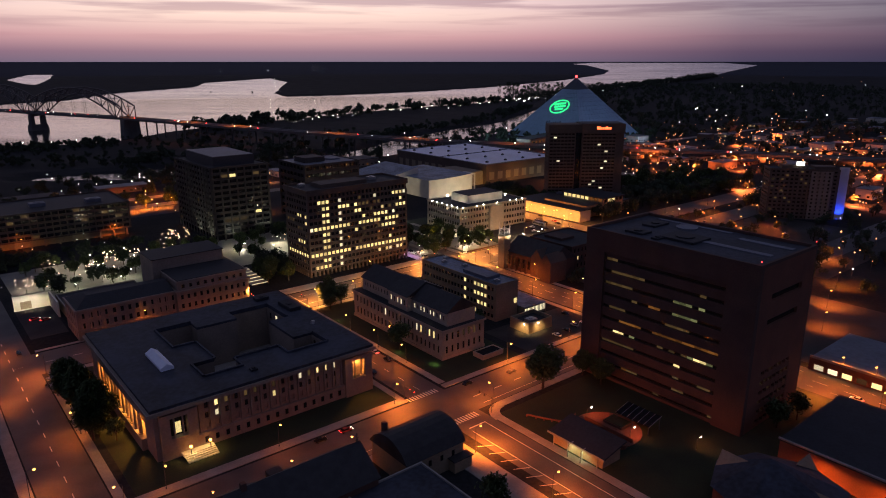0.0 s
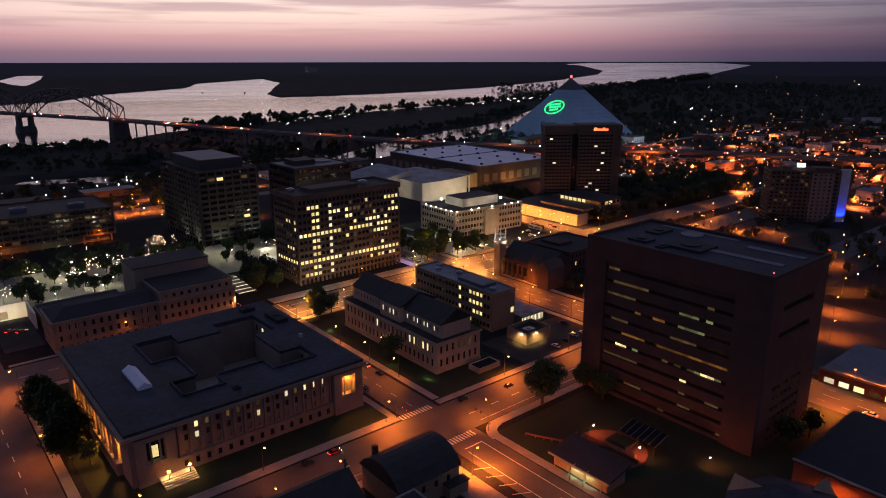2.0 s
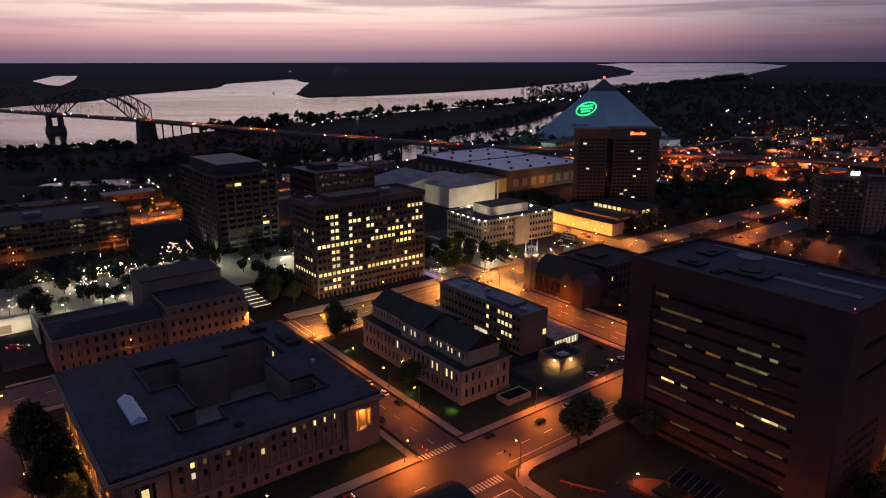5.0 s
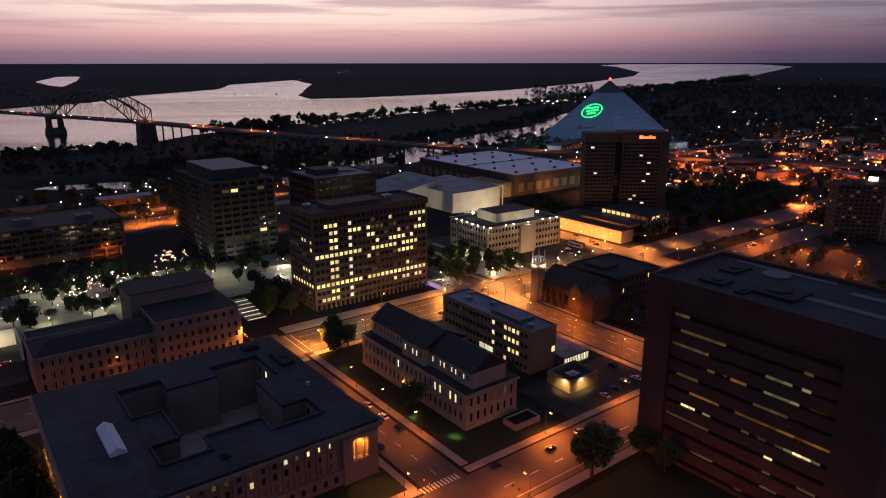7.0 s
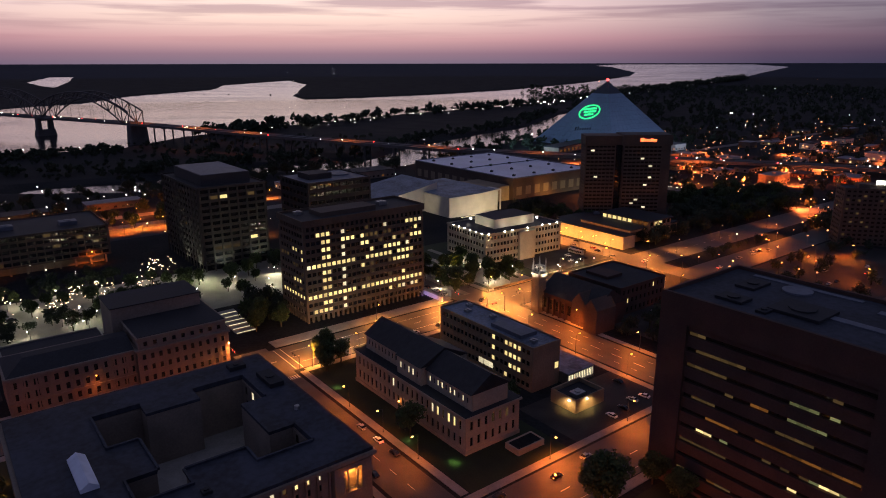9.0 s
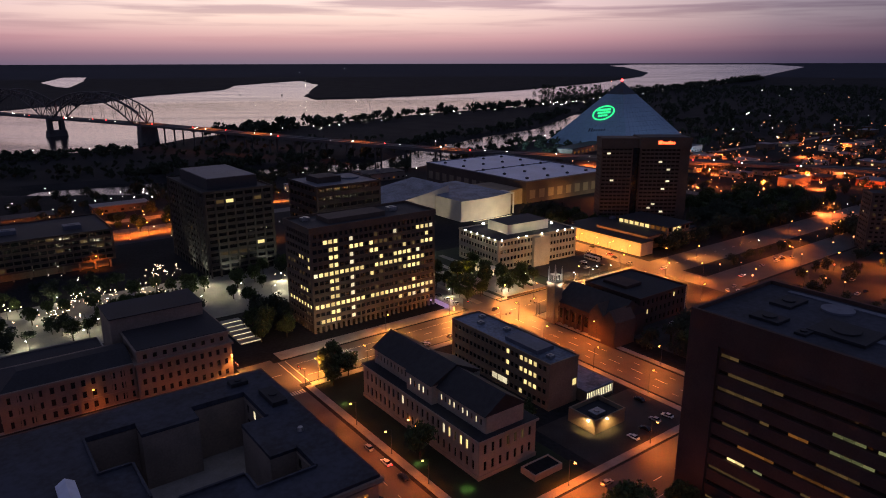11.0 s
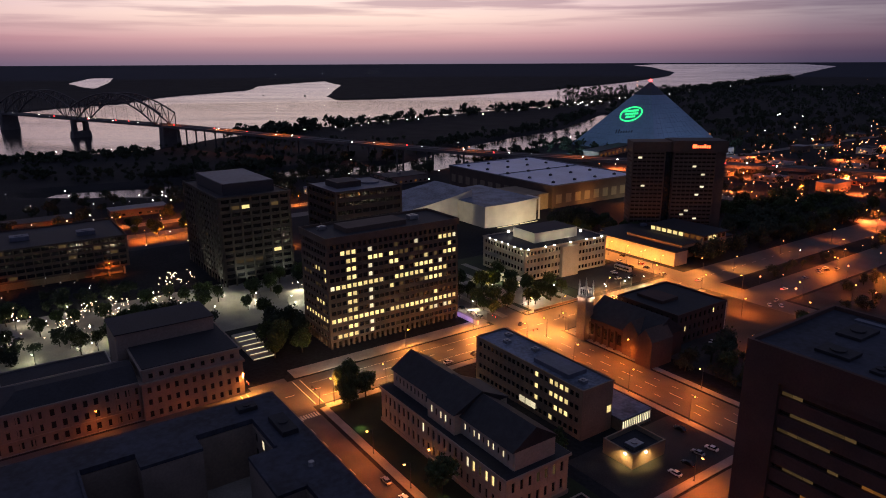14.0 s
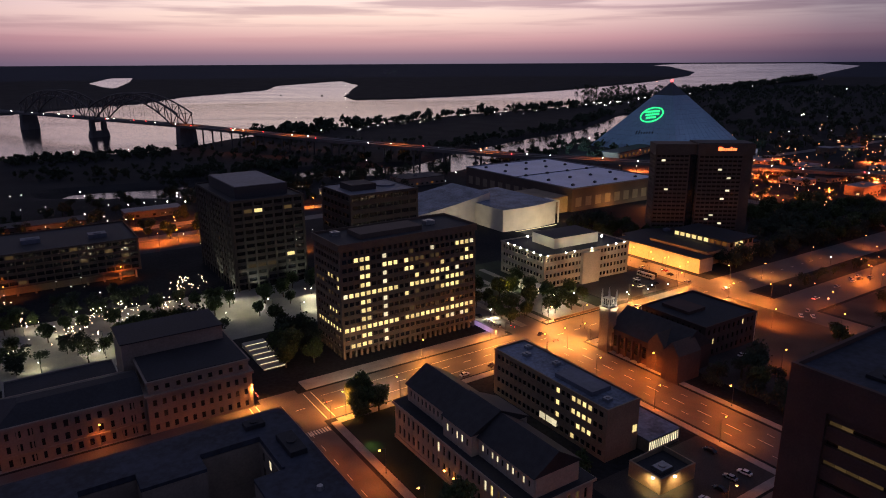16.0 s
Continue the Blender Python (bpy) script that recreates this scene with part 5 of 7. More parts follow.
def foreground():
    # small chapel-like house at the corner, pitched dark roof and a round dormer end
    b = thing("corner_house", "tan corner house with a steep dark roof", "house", 104, 143.5)
    part("wall", boxes((0, 22, 0, 19, -0.1, 8)), "tan", b)
    bm = bmesh.new()
    n = 8
    prof = [(-0.6 + 20.2 * i / n, 8 + 5.5 * math.sin(math.pi * i / n) ** 0.7) for i in range(n + 1)]
    rows = [[bm.verts.new((x, y, z)) for y, z in prof] for x in (-0.6, 22.6)]
    for i in range(n):
        bm.faces.new((rows[0][i + 1], rows[0][i], rows[1][i], rows[1][i + 1]))
    bm.faces.new(rows[0]), bm.faces.new(rows[1][::-1])
    part("roof", bm, "slate", b)
    part("chimney", boxes((2, 3.4, 15, 16.4, 8, 14.6)), "dark_brick", b)
    for i in range(4):
        link_mesh("window", pane_mesh(1.1, 1.9, "dark_glass"), b, pose(4 + i * 4.6, -0.02, 4.4))
    for i in range(3):
        link_mesh("window", pane_mesh(1.1, 1.9, "lit_white" if i == 0 else "dark_glass"), b, side(22.02, 3 + i * 5, 90) @ Matrix.Translation((0, 0, 2.6)))
    part("wall_lamp", boxes((22.1, 22.6, 4.8, 5.4, 3.6, 4.2)), "bulb_white", b)
    part("porch", boxes((16, 23, -3, 0, -0.1, 4)), "tan", b)
    part("porch_roof", boxes((15.6, 23.4, -3.4, 0, 4, 4.4)), "slate", b)
    r = thing("flat_roofed_house", "dark flat-roofed building beside the corner house", "building", 82, 116)
    part("wall", boxes((0, 26, 0, 26, -0.1, 8)), "tan", r)
    part("roof", boxes((0.5, 25.5, 0.5, 25.5, 8, 8.15)), "roof_blue", r)
    part("parapet", boxes((0, 26, 0, 0.5, 8, 8.7), (0, 26, 25.5, 26, 8, 8.7), (0, 0.5, 0.5, 25.5, 8, 8.7), (25.5, 26, 0.5, 25.5, 8, 8.7)), "concrete", r)
    roof_unit(r, 6, 8, 8.15, 3, 3, 1.2)
    h = thing("gabled_house", "dark gabled brick church hall across from the courthouse", "church hall", 52, 141)
    part("wall", boxes((0, 40, 0, 20, -0.1, 10.5)), "dark_brick", h)
    for y0, y1 in ((0, 20),):
        bm = bmesh.new()
        rows = [[bm.verts.new(p) for p in ((x, y0 - 0.6, 10.5), (x, (y0 + y1) / 2, 17.5), (x, y1 + 0.6, 10.5))] for x in (-0.6, 40.6)]
        bm.faces.new((rows[0][1], rows[0][0], rows[1][0], rows[1][1])), bm.faces.new((rows[0][2], rows[0][1], rows[1][1], rows[1][2]))
        bm.faces.new(rows[0]), bm.faces.new(rows[1][::-1]), bm.faces.new((rows[0][0], rows[0][2], rows[1][2], rows[1][0]))
        part("roof", bm, "slate", h)
    part("chimney", boxes((4, 5.4, 9, 10.4, 14, 19)), "dark_brick", h)
    part("cross", boxes((39.4, 39.7, 9.85, 10.15, 17, 20.2), (39.4, 39.7, 9.2, 10.8, 19.0, 19.35)), "dark_metal", h, "small dark roof cross")
    part("dormer", boxes((14, 18, 13, 17, 11, 15)), "dark_brick", h)
    for i in range(6):
        link_mesh("window", pane_mesh(1.2, 2.0, "dark_glass"), h, side(2.8 + i * 5.4, 20.02, 180) @ Matrix.Translation((0, 0, 3)))
    # curved brick forecourt walls by the tower, and a gas-station-like lit shelter
    f = thing("forecourt_wall", "low curved orange brick forecourt wall", "wall", 178, 127)
    for cx, cy, r0, a0, a1, h in ((0, 0, 13, 95, 250, 1.4),):
        bm = bmesh.new()
        pts = [(cx + r * math.cos(radians(a)), cy + r * math.sin(radians(a))) for r, seq in ((r0, range(a0, a1 + 1, 10)), (r0 - 0.8, range(a1, a0 - 1, -10))) for a in seq]
        prism(bm, pts, -0.1, h)
        part("wall", bm, "red_brick", f)
    bm = bmesh.new()
    prism(bm, [(12 * math.cos(radians(a)), 12 * math.sin(radians(a))) for a in range(0, 360, 15)], -0.1, 0.3)
    part("terrace", bm, "red_brick", f)
    bm = bmesh.new()
    for k in range(12):
        tube(bm, (-15 + 1.4 * k, 24 - 3.2 * k ** 0.86, 0.9), (-15 + 1.4 * (k + 1), 24 - 3.2 * (k + 1) ** 0.86, 0.9), 0.35, n=6)
        tube(bm, (-15 + 1.4 * k, 24 - 3.2 * k ** 0.86, 0), (-15 + 1.4 * k, 24 - 3.2 * k ** 0.86, 0.9), 0.3, n=6)
    part("ramp_wall", bm, "red_brick", f, "thin curved brick ramp wall")
    part("dividing_wall", boxes((-1.0, -0.4, -11, 9, 0.3, 1.8)), "red_brick", f)
    part("planter", boxes((3, 9, -4, 4, 0.3, 1.2)), "dark_brick", f)
    part("planter_bed", boxes((3.3, 8.7, -3.7, 3.7, 1.2, 1.4)), "grass", f)
    s = thing("lit_shelter", "small pavilion with a slanting roof under two white lamps", "pavilion", 157.5, 113)
    part("wall", boxes((0, 9, 0, 20, -0.1, 4)), "tan", s)
    bm = bmesh.new()
    v8 = [bm.verts.new(p) for p in ((-1.5, -1.5, 4.0), (10, -1.5, 6.4), (10, 21.5, 6.4), (-1.5, 21.5, 4.0), (-1.5, -1.5, 4.5), (10, -1.5, 6.9), (10, 21.5, 6.9), (-1.5, 21.5, 4.5))]
    for q in ((0, 3, 2, 1), (4, 5, 6, 7), (0, 1, 5, 4), (1, 2, 6, 5), (2, 3, 7, 6), (3, 0, 4, 7)):
        bm.faces.new([v8[i] for i in q])
    roof = part("roof", bm, "roof_dark", s)
    part("fascia", boxes((-1.7, -1.5, -1.7, 21.7, 3.9, 4.6)), "concrete", roof, "pale roof edge")
    for y in (1, 7, 13, 19):
        part("post", boxes((-1.4, -1.15, y, y + 0.25, -0.1, 4.0)), "metal", s)
    # round hall with faceted roof in the near corner
    p = thing("pavilion_hall", "brick hall with a faceted dark roof and pointed dormers", "hall", 178, 68)
    bm = bmesh.new()
    ring = [(18 * math.cos(radians(a)), 18 * math.sin(radians(a))) for a in range(0, 360, 45)]
    prism(bm, ring, -0.1, 8)
    part("wall", bm, "red_brick", p)
    bm = bmesh.new()
    vs = [bm.verts.new((x * 1.05, y * 1.05, 8)) for x, y in ring]
    t = bm.verts.new((2, 4, 15))
    for i in range(8):
        bm.faces.new((vs[i], vs[(i + 1) % 8], t))
    bm.faces.new(vs[::-1])
    part("roof", bm, "roof_blue", p)
    for a in (0, 90, 270):
        bm = bmesh.new()
        c, s_ = math.cos(radians(a)), math.sin(radians(a))
        q = [(17.6 * c + 3 * s_, 17.6 * s_ - 3 * c, 8), (17.6 * c - 3 * s_, 17.6 * s_ + 3 * c, 8), (17.6 * c, 17.6 * s_, 12.4), (9 * c, 9 * s_, 12.2)]
        v4 = [bm.verts.new(k) for k in q]
        bm.faces.new((v4[0], v4[1], v4[2])), bm.faces.new((v4[1], v4[3], v4[2])), bm.faces.new((v4[3], v4[0], v4[2]))
        part("dormer", bm, "tan", p)
    w = thing("long_brick_wall", "long low brick building lit orange along its side", "building", 204, 40)
    part("wall", boxes((0, 46, 0, 40, -0.1, 8)), "red_brick", w)
    part("roof", boxes((-0.3, 46.3, -0.3, 40.3, 8, 8.5)), "roof_dark", w)
    part("coping", boxes((-0.4, 0.3, -0.4, 40.4, 8.5, 9.0)), "concrete", w)
    # row of shops past the tower
    sh = thing("shop_row", "low shop row with bright windows and a grey roof", "shops", 282.5, 64)
    part("wall", boxes((0, 40, 0, 40, -0.1, 5.4)), "red_brick", sh)
    part("roof", boxes((0.4, 39.6, 0.4, 39.6, 5.4, 5.7)), "roof_grey", sh)
    part("parapet", boxes((0, 0.4, 0, 40, 5.4, 6.4), (0.4, 40, 0, 0.4, 5.4, 6.4)), "concrete", sh)
    for i, mt in enumerate(("lit_white", "lit_white", "lit", "lit_dim", "lit", "lit_dim", "dark_glass")):
        link_mesh("shop_window", pane_mesh(3.6, 2.1, mt), sh, side(-0.03, 36 - i * 5.4, -90) @ Matrix.Translation((0, 0, 0.8)))


def lit_wall():
    b = thing("retaining_wall", "tall white wall with a mural, brightly lit at night", "wall", 37, 391)
    part("wall", boxes((0, 17, 0, 0.8, -0.1, 8)), "white_wall", b)
    part("side_wall", boxes((16.2, 17, -22, 0, -0.1, 8)), "white_wall", b)
    part("coping", boxes((-0.2, 17.2, -0.2, 1.0, 8, 8.3)), "concrete", b)
    part("mural", boxes((3, 8, -0.03, 0, 0.6, 4.6)), "tan", b, "faint tan mural")


lit_wall(), office_block(), courthouse(), stone_office(), rear_office(), brick_tower(), church(), white_office(), annex(), dark_tower(), side_offices(), arena(), hotel(), apartment(), pyramid(), foreground()

# ---- the great river bridge ----
def bridge():
    b = new("river_bridge")
    tagged(b, "long steel arch bridge on concrete piers across the river", "bridge")
    ends = [Vector((-1713, 1842, 0)), Vector((-1254, 1582, 0)), Vector((-1016, 1447, 0)), Vector((-778, 1312, 0)), Vector((-540, 1177, 0))]
    along = (ends[3] - ends[4]).normalized()
    across = Vector((-along.y, along.x, 0))
    line = [ends[0] + Vector((0, 0, 30)), ends[4] + Vector((0, 0, 30)), Vector((-420, 1112, 28)), Vector((-326, 1072, 25)), Vector((-164, 1004, 21)), Vector((-40, 955, 18)), Vector((90, 925, 15)), Vector((280, 905, 11)),
            Vector((460, 860, 8)), Vector((620, 790, 7))]
    for p, q in zip(line, line[1:]):
        d = (q - p).normalized()
        n = Vector((-d.y, d.x, 0)).normalized()
        bm = bmesh.new()
        for o0, o1, z0, z1 in ((-14, 14, -2.6, 0), (-14, -13.6, 0, 1.0), (13.6, 14, 0, 1.0), (-0.4, 0.4, 0, 0.9)):
            vs = [bm.verts.new(c + n * o + Vector((0, 0, z))) for c in (p - d * 0.6, q + d * 0.6) for o, z in ((o0, z0), (o1, z0), (o1, z1), (o0, z1))]
            for f in ((0, 1, 2, 3), (7, 6, 5, 4), (0, 4, 5, 1), (1, 5, 6, 2), (2, 6, 7, 3), (3, 7, 4, 0)):
                bm.faces.new([vs[i] for i in f])
        part("deck", bm, "bridge_concrete", b)
    # piers: big twin-legged ones in the river, slim ones under the approach
    def wall_pier(name, e, half, thick, z0, z1, grow=1.15):
        bm = bmesh.new()
        plan = [(-half, -thick * 0.6), (-half * 0.9, -thick), (half * 0.9, -thick), (half, -thick * 0.6), (half, thick * 0.6), (half * 0.9, thick), (-half * 0.9, thick), (-half, thick * 0.6)]
        lo = [bm.verts.new(e + across * (a * grow) + along * (c * grow) + Vector((0, 0, z0))) for a, c in plan]
        hi = [bm.verts.new(e + across * a + along * c + Vector((0, 0, z1))) for a, c in plan]
        bm.faces.new(lo), bm.faces.new(hi[::-1])
        for i in range(8):
            bm.faces.new((lo[i], hi[i], hi[(i + 1) % 8], lo[(i + 1) % 8]))
        bmesh.ops.recalc_face_normals(bm, faces=bm.faces[:])
        part(name, bm, "bridge_concrete", b)

    for k, e in enumerate(ends[1:]):
        if k in (1, 3):                       # solid wall piers
            wall_pier("river_pier", e, 16, 5.5, -9, 27.4)
        else:                                 # twin legs on a block
            for s in (-11, 11):
                wall_pier("pier_leg", e + across * s, 3.8, 4.0, 6.9, 27.4)
            wall_pier("pier_block", e, 17, 6.5, -9, 7)
            wall_pier("pier_cap", e, 15, 3.4, 23.0, 27.3, 1.0)
    for p, q in zip(line[1:], line[2:]):
        steps = max(1, int((q - p).length / 38))
        d = (q - p).normalized()
        n = Vector((-d.y, d.x, 0)).normalized()
        for i in range(steps):
            c = p.lerp(q, (i + 0.7) / steps)
            bm = bmesh.new()
            for o in (-8, 8):
                tube(bm, (c.x + n.x * o, c.y + n.y * o, -5), (c.x + n.x * o, c.y + n.y * o, c.z - 3.6), 1.3, n=8)
            tube(bm, c + n * -12 + Vector((0, 0, -3.2)), c + n * 12 + Vector((0, 0, -3.2)), 1.1, n=6)
            part("pier", bm, "bridge_concrete", b)
    def member(name, p, q, r):
        bm = bmesh.new()
        tube(bm, p, q, r, n=5)
        part(name, bm, "steel", b)

    for a, c in ((ends[4], ends[3]), (ends[3], ends[2])):
        for s in (-13, 13):
            low, high = [], []
            n = 16
            for i in range(n + 1):
                k = i / n
                arc = 4 * k * (1 - k)
                base = a.lerp(c, k) + across * s
                low.append(base + Vector((0, 0, 30 + max(-2, -12 + 50 * arc))))
                high.append(base + Vector((0, 0, 30 + 19 + 29 * arc)))
            for i in range(n):
                member("chord", low[i], low[i + 1], 1.3)
                member("chord", high[i], high[i + 1], 1.3)
                member("strut", low[i], high[i], 0.8)
                member("brace", low[i] if i % 2 else high[i], high[i + 1] if i % 2 else low[i + 1], 0.7)
                if i % 2 == 0 and low[i].z > 33:
                    member("hanger", low[i], (low[i].x, low[i].y, 30), 0.22)
            member("strut", low[n], high[n], 0.8)
        for i in range(0, 17, 2):
            bm = bmesh.new()
            k = i / 16
            z = 30 + 19 + 29 * 4 * k * (1 - k)
            tube(bm, a.lerp(c, k) + across * -13 + Vector((0, 0, z)), a.lerp(c, k) + across * 13 + Vector((0, 0, z)), 0.5, n=4)
            part("cross_bracing", bm, "steel", b)
    return line


bridge_line = bridge()
for k, w in ((1, 220), (2, 420), (3, 420), (4, 300), (5, 240), (6, 240)):
    c = bridge_line[k]
    lamp_light(c.x, c.y, c.z + 22, w * 260, cone=150)


# ---- mooring posts standing in the river ----
def mooring_post(x, y):
    t = new("mooring_post")
    t.matrix_basis = pose(x, y, -8)
    tagged(t, "dark clump of mooring piles in the river", "mooring post", "mooring posts")
    for k in range(3):
        bm = bmesh.new()
        a = k * 2.1
        tube(bm, (math.cos(a) * 3, math.sin(a) * 3, 0), (math.cos(a) * 1.2, math.sin(a) * 1.2, 14), 1.4, n=7)
        part("pile", bm, "bark", t)
    part("cap", boxes((-3, 3, -3, 3, 13, 15)), "dark_metal", t)


for k in range(7):
    mooring_post(-1165 + 128 * k + 20 * math.sin(k * 2.4), 2745 + 6 * k)


# ---- trees ----
def crown_mesh(name, seed, radius, low, high, leaves, size, mat):
    """A crown of many small leaf sprays on several uneven boughs."""
    rnd = random.Random(seed)
    boughs = []
    for _ in range(18):                      # boughs fill an egg-shaped crown
        d = Vector((rnd.gauss(0, 1), rnd.gauss(0, 1), rnd.gauss(0, 1))).normalized() * rnd.uniform(0.3, 1.0) ** 0.5
        boughs.append((Vector((d.x * radius * 0.60, d.y * radius * 0.60, (low + high) / 2 + d.z * (high - low) * 0.40)), radius * rnd.uniform(0.30, 0.46)))
    verts, faces = [], []
    for _ in range(leaves):
        c, r = rnd.choice(boughs)
        d = Vector((rnd.gauss(0, 1), rnd.gauss(0, 1), rnd.gauss(0, 0.8))).normalized()
        p = c + d * r * rnd.uniform(0.45, 1.08)
        u = Vector((rnd.gauss(0, 1), rnd.gauss(0, 1), rnd.gauss(0, 1))).normalized()
        v = u.orthogonal().normalized()
        s = size * rnd.uniform(0.5, 1.25)
        i = len(verts)
        verts += [p - u * s, p + v * s * 0.6, p + u * s, p - v * s * 0.6]
        faces.append((i, i + 1, i + 2, i + 3))
    me = bpy.data.meshes.new(name)
    me.from_pydata(verts, [], faces)
    me.materials.append(M[mat])
    return me


def tree(label, seed, height, radius, leaves, size):
    t = new("tree")
    tagged(t, label, "tree")
    rnd = random.Random(seed)
    bm = bmesh.new()
    fork = height * 0.32
    tube(bm, (0, 0, -0.2), (0.1, 0, fork), height * 0.028, height * 0.018, n=7)
    for i in range(5):
        a = i * 1.26 + rnd.uniform(-0.3, 0.3)
        tube(bm, (0.1, 0, fork * 0.95), (math.cos(a) * radius * 0.5, math.sin(a) * radius * 0.5, height * rnd.uniform(0.55, 0.8)), height * 0.012, height * 0.004, n=5)
    part("trunk", bm, "bark", t)
    link_mesh("crown", crown_mesh("crown", seed, radius, height * 0.3, height * 0.88, leaves, size, "leaf"), t)
    return t


def put(ob, u, v, turn=0, k=1.0, z=0.0):
    x, y = town(u, v)
    return copy_thing(ob, pose(x, y, z, 0, 0, turn) @ Matrix.Scale(k, 4))


big = tree("big dark broad-leaved tree beside the junction", 2, 17, 7.0, 5200, 0.55)
big.matrix_basis = pose(*town(183.5, 162), 0, 0, 0, 20) @ Matrix.Scale(1.25, 4)
kinds = [tree("dark street tree with a rounded crown", 11 + i, 10 + i, 4.6 + 0.5 * i, 1100, 0.6) for i in range(3)]
spots = [(170, 303), (173, 296), (64, 471), (71, 466), (110, 422), (88, 405), (95, 412), (242, 411), (248, 396), (169, 418), (160, 358), (166, 352), (160, 366), (283, 341), (298, 336), (287, 369), (378, 233), (301, 270), (227, 379),
         (205, 402), (215, 396), (232, 402), (60, 430), (75, 440), (118, 436), (126, 452), (100, 462), (52, 455), (190, 440), (200, 452), (160, 440), (142, 420), (150, 432), (280, 352), (270, 345), (294, 352), (305, 340), (275, 366), (262, 372),
         (40, 284), (44, 228), (40, 234), (40, 120), (44, 132), (104, 140), (116, 118), (62, 134),
         (164, 292), (162, 228), (205, 222), (372, 225), (384, 238), (366, 215), (340, 222), (320, 214), (306, 226), (120, 296), (168, 64), (225, 90), (236, 88)]
rnd = random.Random(55)
spots += [(rnd.uniform(44, 246), rnd.uniform(397, 468)) for _ in range(20)] + [(256 + 13 * (i % 6) + rnd.uniform(-2, 2), 338 + 15 * (i // 6) + rnd.uniform(-4, 4)) for i in range(24)]
spots = [(u, v) for u, v in spots if not (160 < u < 262 and 330 < v < 376) and not (90 < u < 140 and 325 < v < 380) and not (318 < u < 380 and 352 < v < 412)]
for i, (u, v) in enumerate(spots):
    put(kinds[i % 3], u, v, i * 47, 0.75 + 0.5 * ((i * 37) % 10) / 10)
rnd = random.Random(77)
for i in range(64):
    put(kinds[i % 3], rnd.uniform(560, 690), rnd.uniform(330, 415), i * 31, rnd.uniform(0.9, 1.5))
for i in range(40):
    put(kinds[i % 3], rnd.uniform(20, 240), rnd.uniform(610, 650), i * 31, rnd.uniform(0.8, 1.3))
for i in range(22):
    put(kinds[i % 3], rnd.uniform(415, 470), rnd.uniform(405, 470), i * 31, rnd.uniform(0.8, 1.2))
for u, v, k in ((38, 262, 1.0), (41, 270, 0.8), (40, 251, 1.05), (41.5, 240, 0.95), (38, 233, 0.85), (39, 278, 0.6), (204, 150, 0.6), (205, 160, 0.6), (169, 304, 0.72), (166, 298, 0.6), (163, 360, 0.75), (170, 350, 0.6), (158, 352, 0.6)):
    put(big, u, v, u * 7, k)
for k, (u, v) in zip(kinds, ((58, 462), (104, 444), (212, 408))):
    k.matrix_basis = pose(*town(u, v), 0)


def woods(name, label, places, seed, height):
    """Far trees, joined: trunks hidden, uneven crowns of leaf sprays."""
    rnd = random.Random(seed)
    verts, faces = [], []
    for x, y in places:
        h = height * rnd.uniform(0.55, 1.25)
        r = h * rnd.uniform(0.38, 0.6)
        d = math.hypot(x, y)
        base = far_place(x, y)
        lobes = [Vector((rnd.uniform(-r, r) * 0.7, rnd.uniform(-r, r) * 0.7, h * rnd.uniform(0.3, 0.8))) for _ in range(4)]
        near = d < 950
        for _ in range(420 if near else 70 if d < 2200 else 34):
            c = rnd.choice(lobes)
            q = c + Vector((rnd.gauss(0, 1), rnd.gauss(0, 1), rnd.gauss(0, 0.9))).normalized() * r * rnd.uniform(0.2, 0.62)
            q.z = max(0.2, q.z)
            u = Vector((rnd.gauss(0, 1), rnd.gauss(0, 1), rnd.gauss(0, 1))).normalized()
            v = u.orthogonal()
            s = r * (rnd.uniform(0.05, 0.12) if near else rnd.uniform(0.14, 0.3))
            i = len(verts)
            verts += [base + q - u * s, base + q + v * s, base + q + u * s, base + q - v * s]
            faces.append((i, i + 1, i + 2, i + 3))
        for a in range(3):                     # stem
            i = len(verts)
            c, s_ = math.cos(a * 2.1) * r * 0.08, math.sin(a * 2.1) * r * 0.08
            verts += [base + Vector((c, s_, -1)), base + Vector((-c, -s_, -1)), base + Vector((-c, -s_, h * 0.6)), base + Vector((c, s_, h * 0.6))]
            faces.append((i, i + 1, i + 2, i + 3))
    me = bpy.data.meshes.new(name)
    me.from_pydata(verts, [], faces)
    me.materials.append(M["leaf_far"])
    return tagged(new(name, me), label, "trees", kind="stuff")


def along(points, count, off0, off1, rnd):
    """Places beside a line, to its right-hand side."""
    out = []
    seg = [math.hypot(q[0] - p[0], q[1] - p[1]) for p, q in zip(points, points[1:])]
    for _ in range(count):
        k = rnd.uniform(0, sum(seg))
        for (p, q), s in zip(zip(points, points[1:]), seg):
            if k <= s:
                break
            k -= s
        t = k / s
        nx, ny = (q[1] - p[1]) / s, -(q[0] - p[0]) / s
        o = rnd.uniform(off0, off1)
        out.append((p[0] + (q[0] - p[0]) * t + nx * o, p[1] + (q[1] - p[1]) * t + ny * o))
    return out


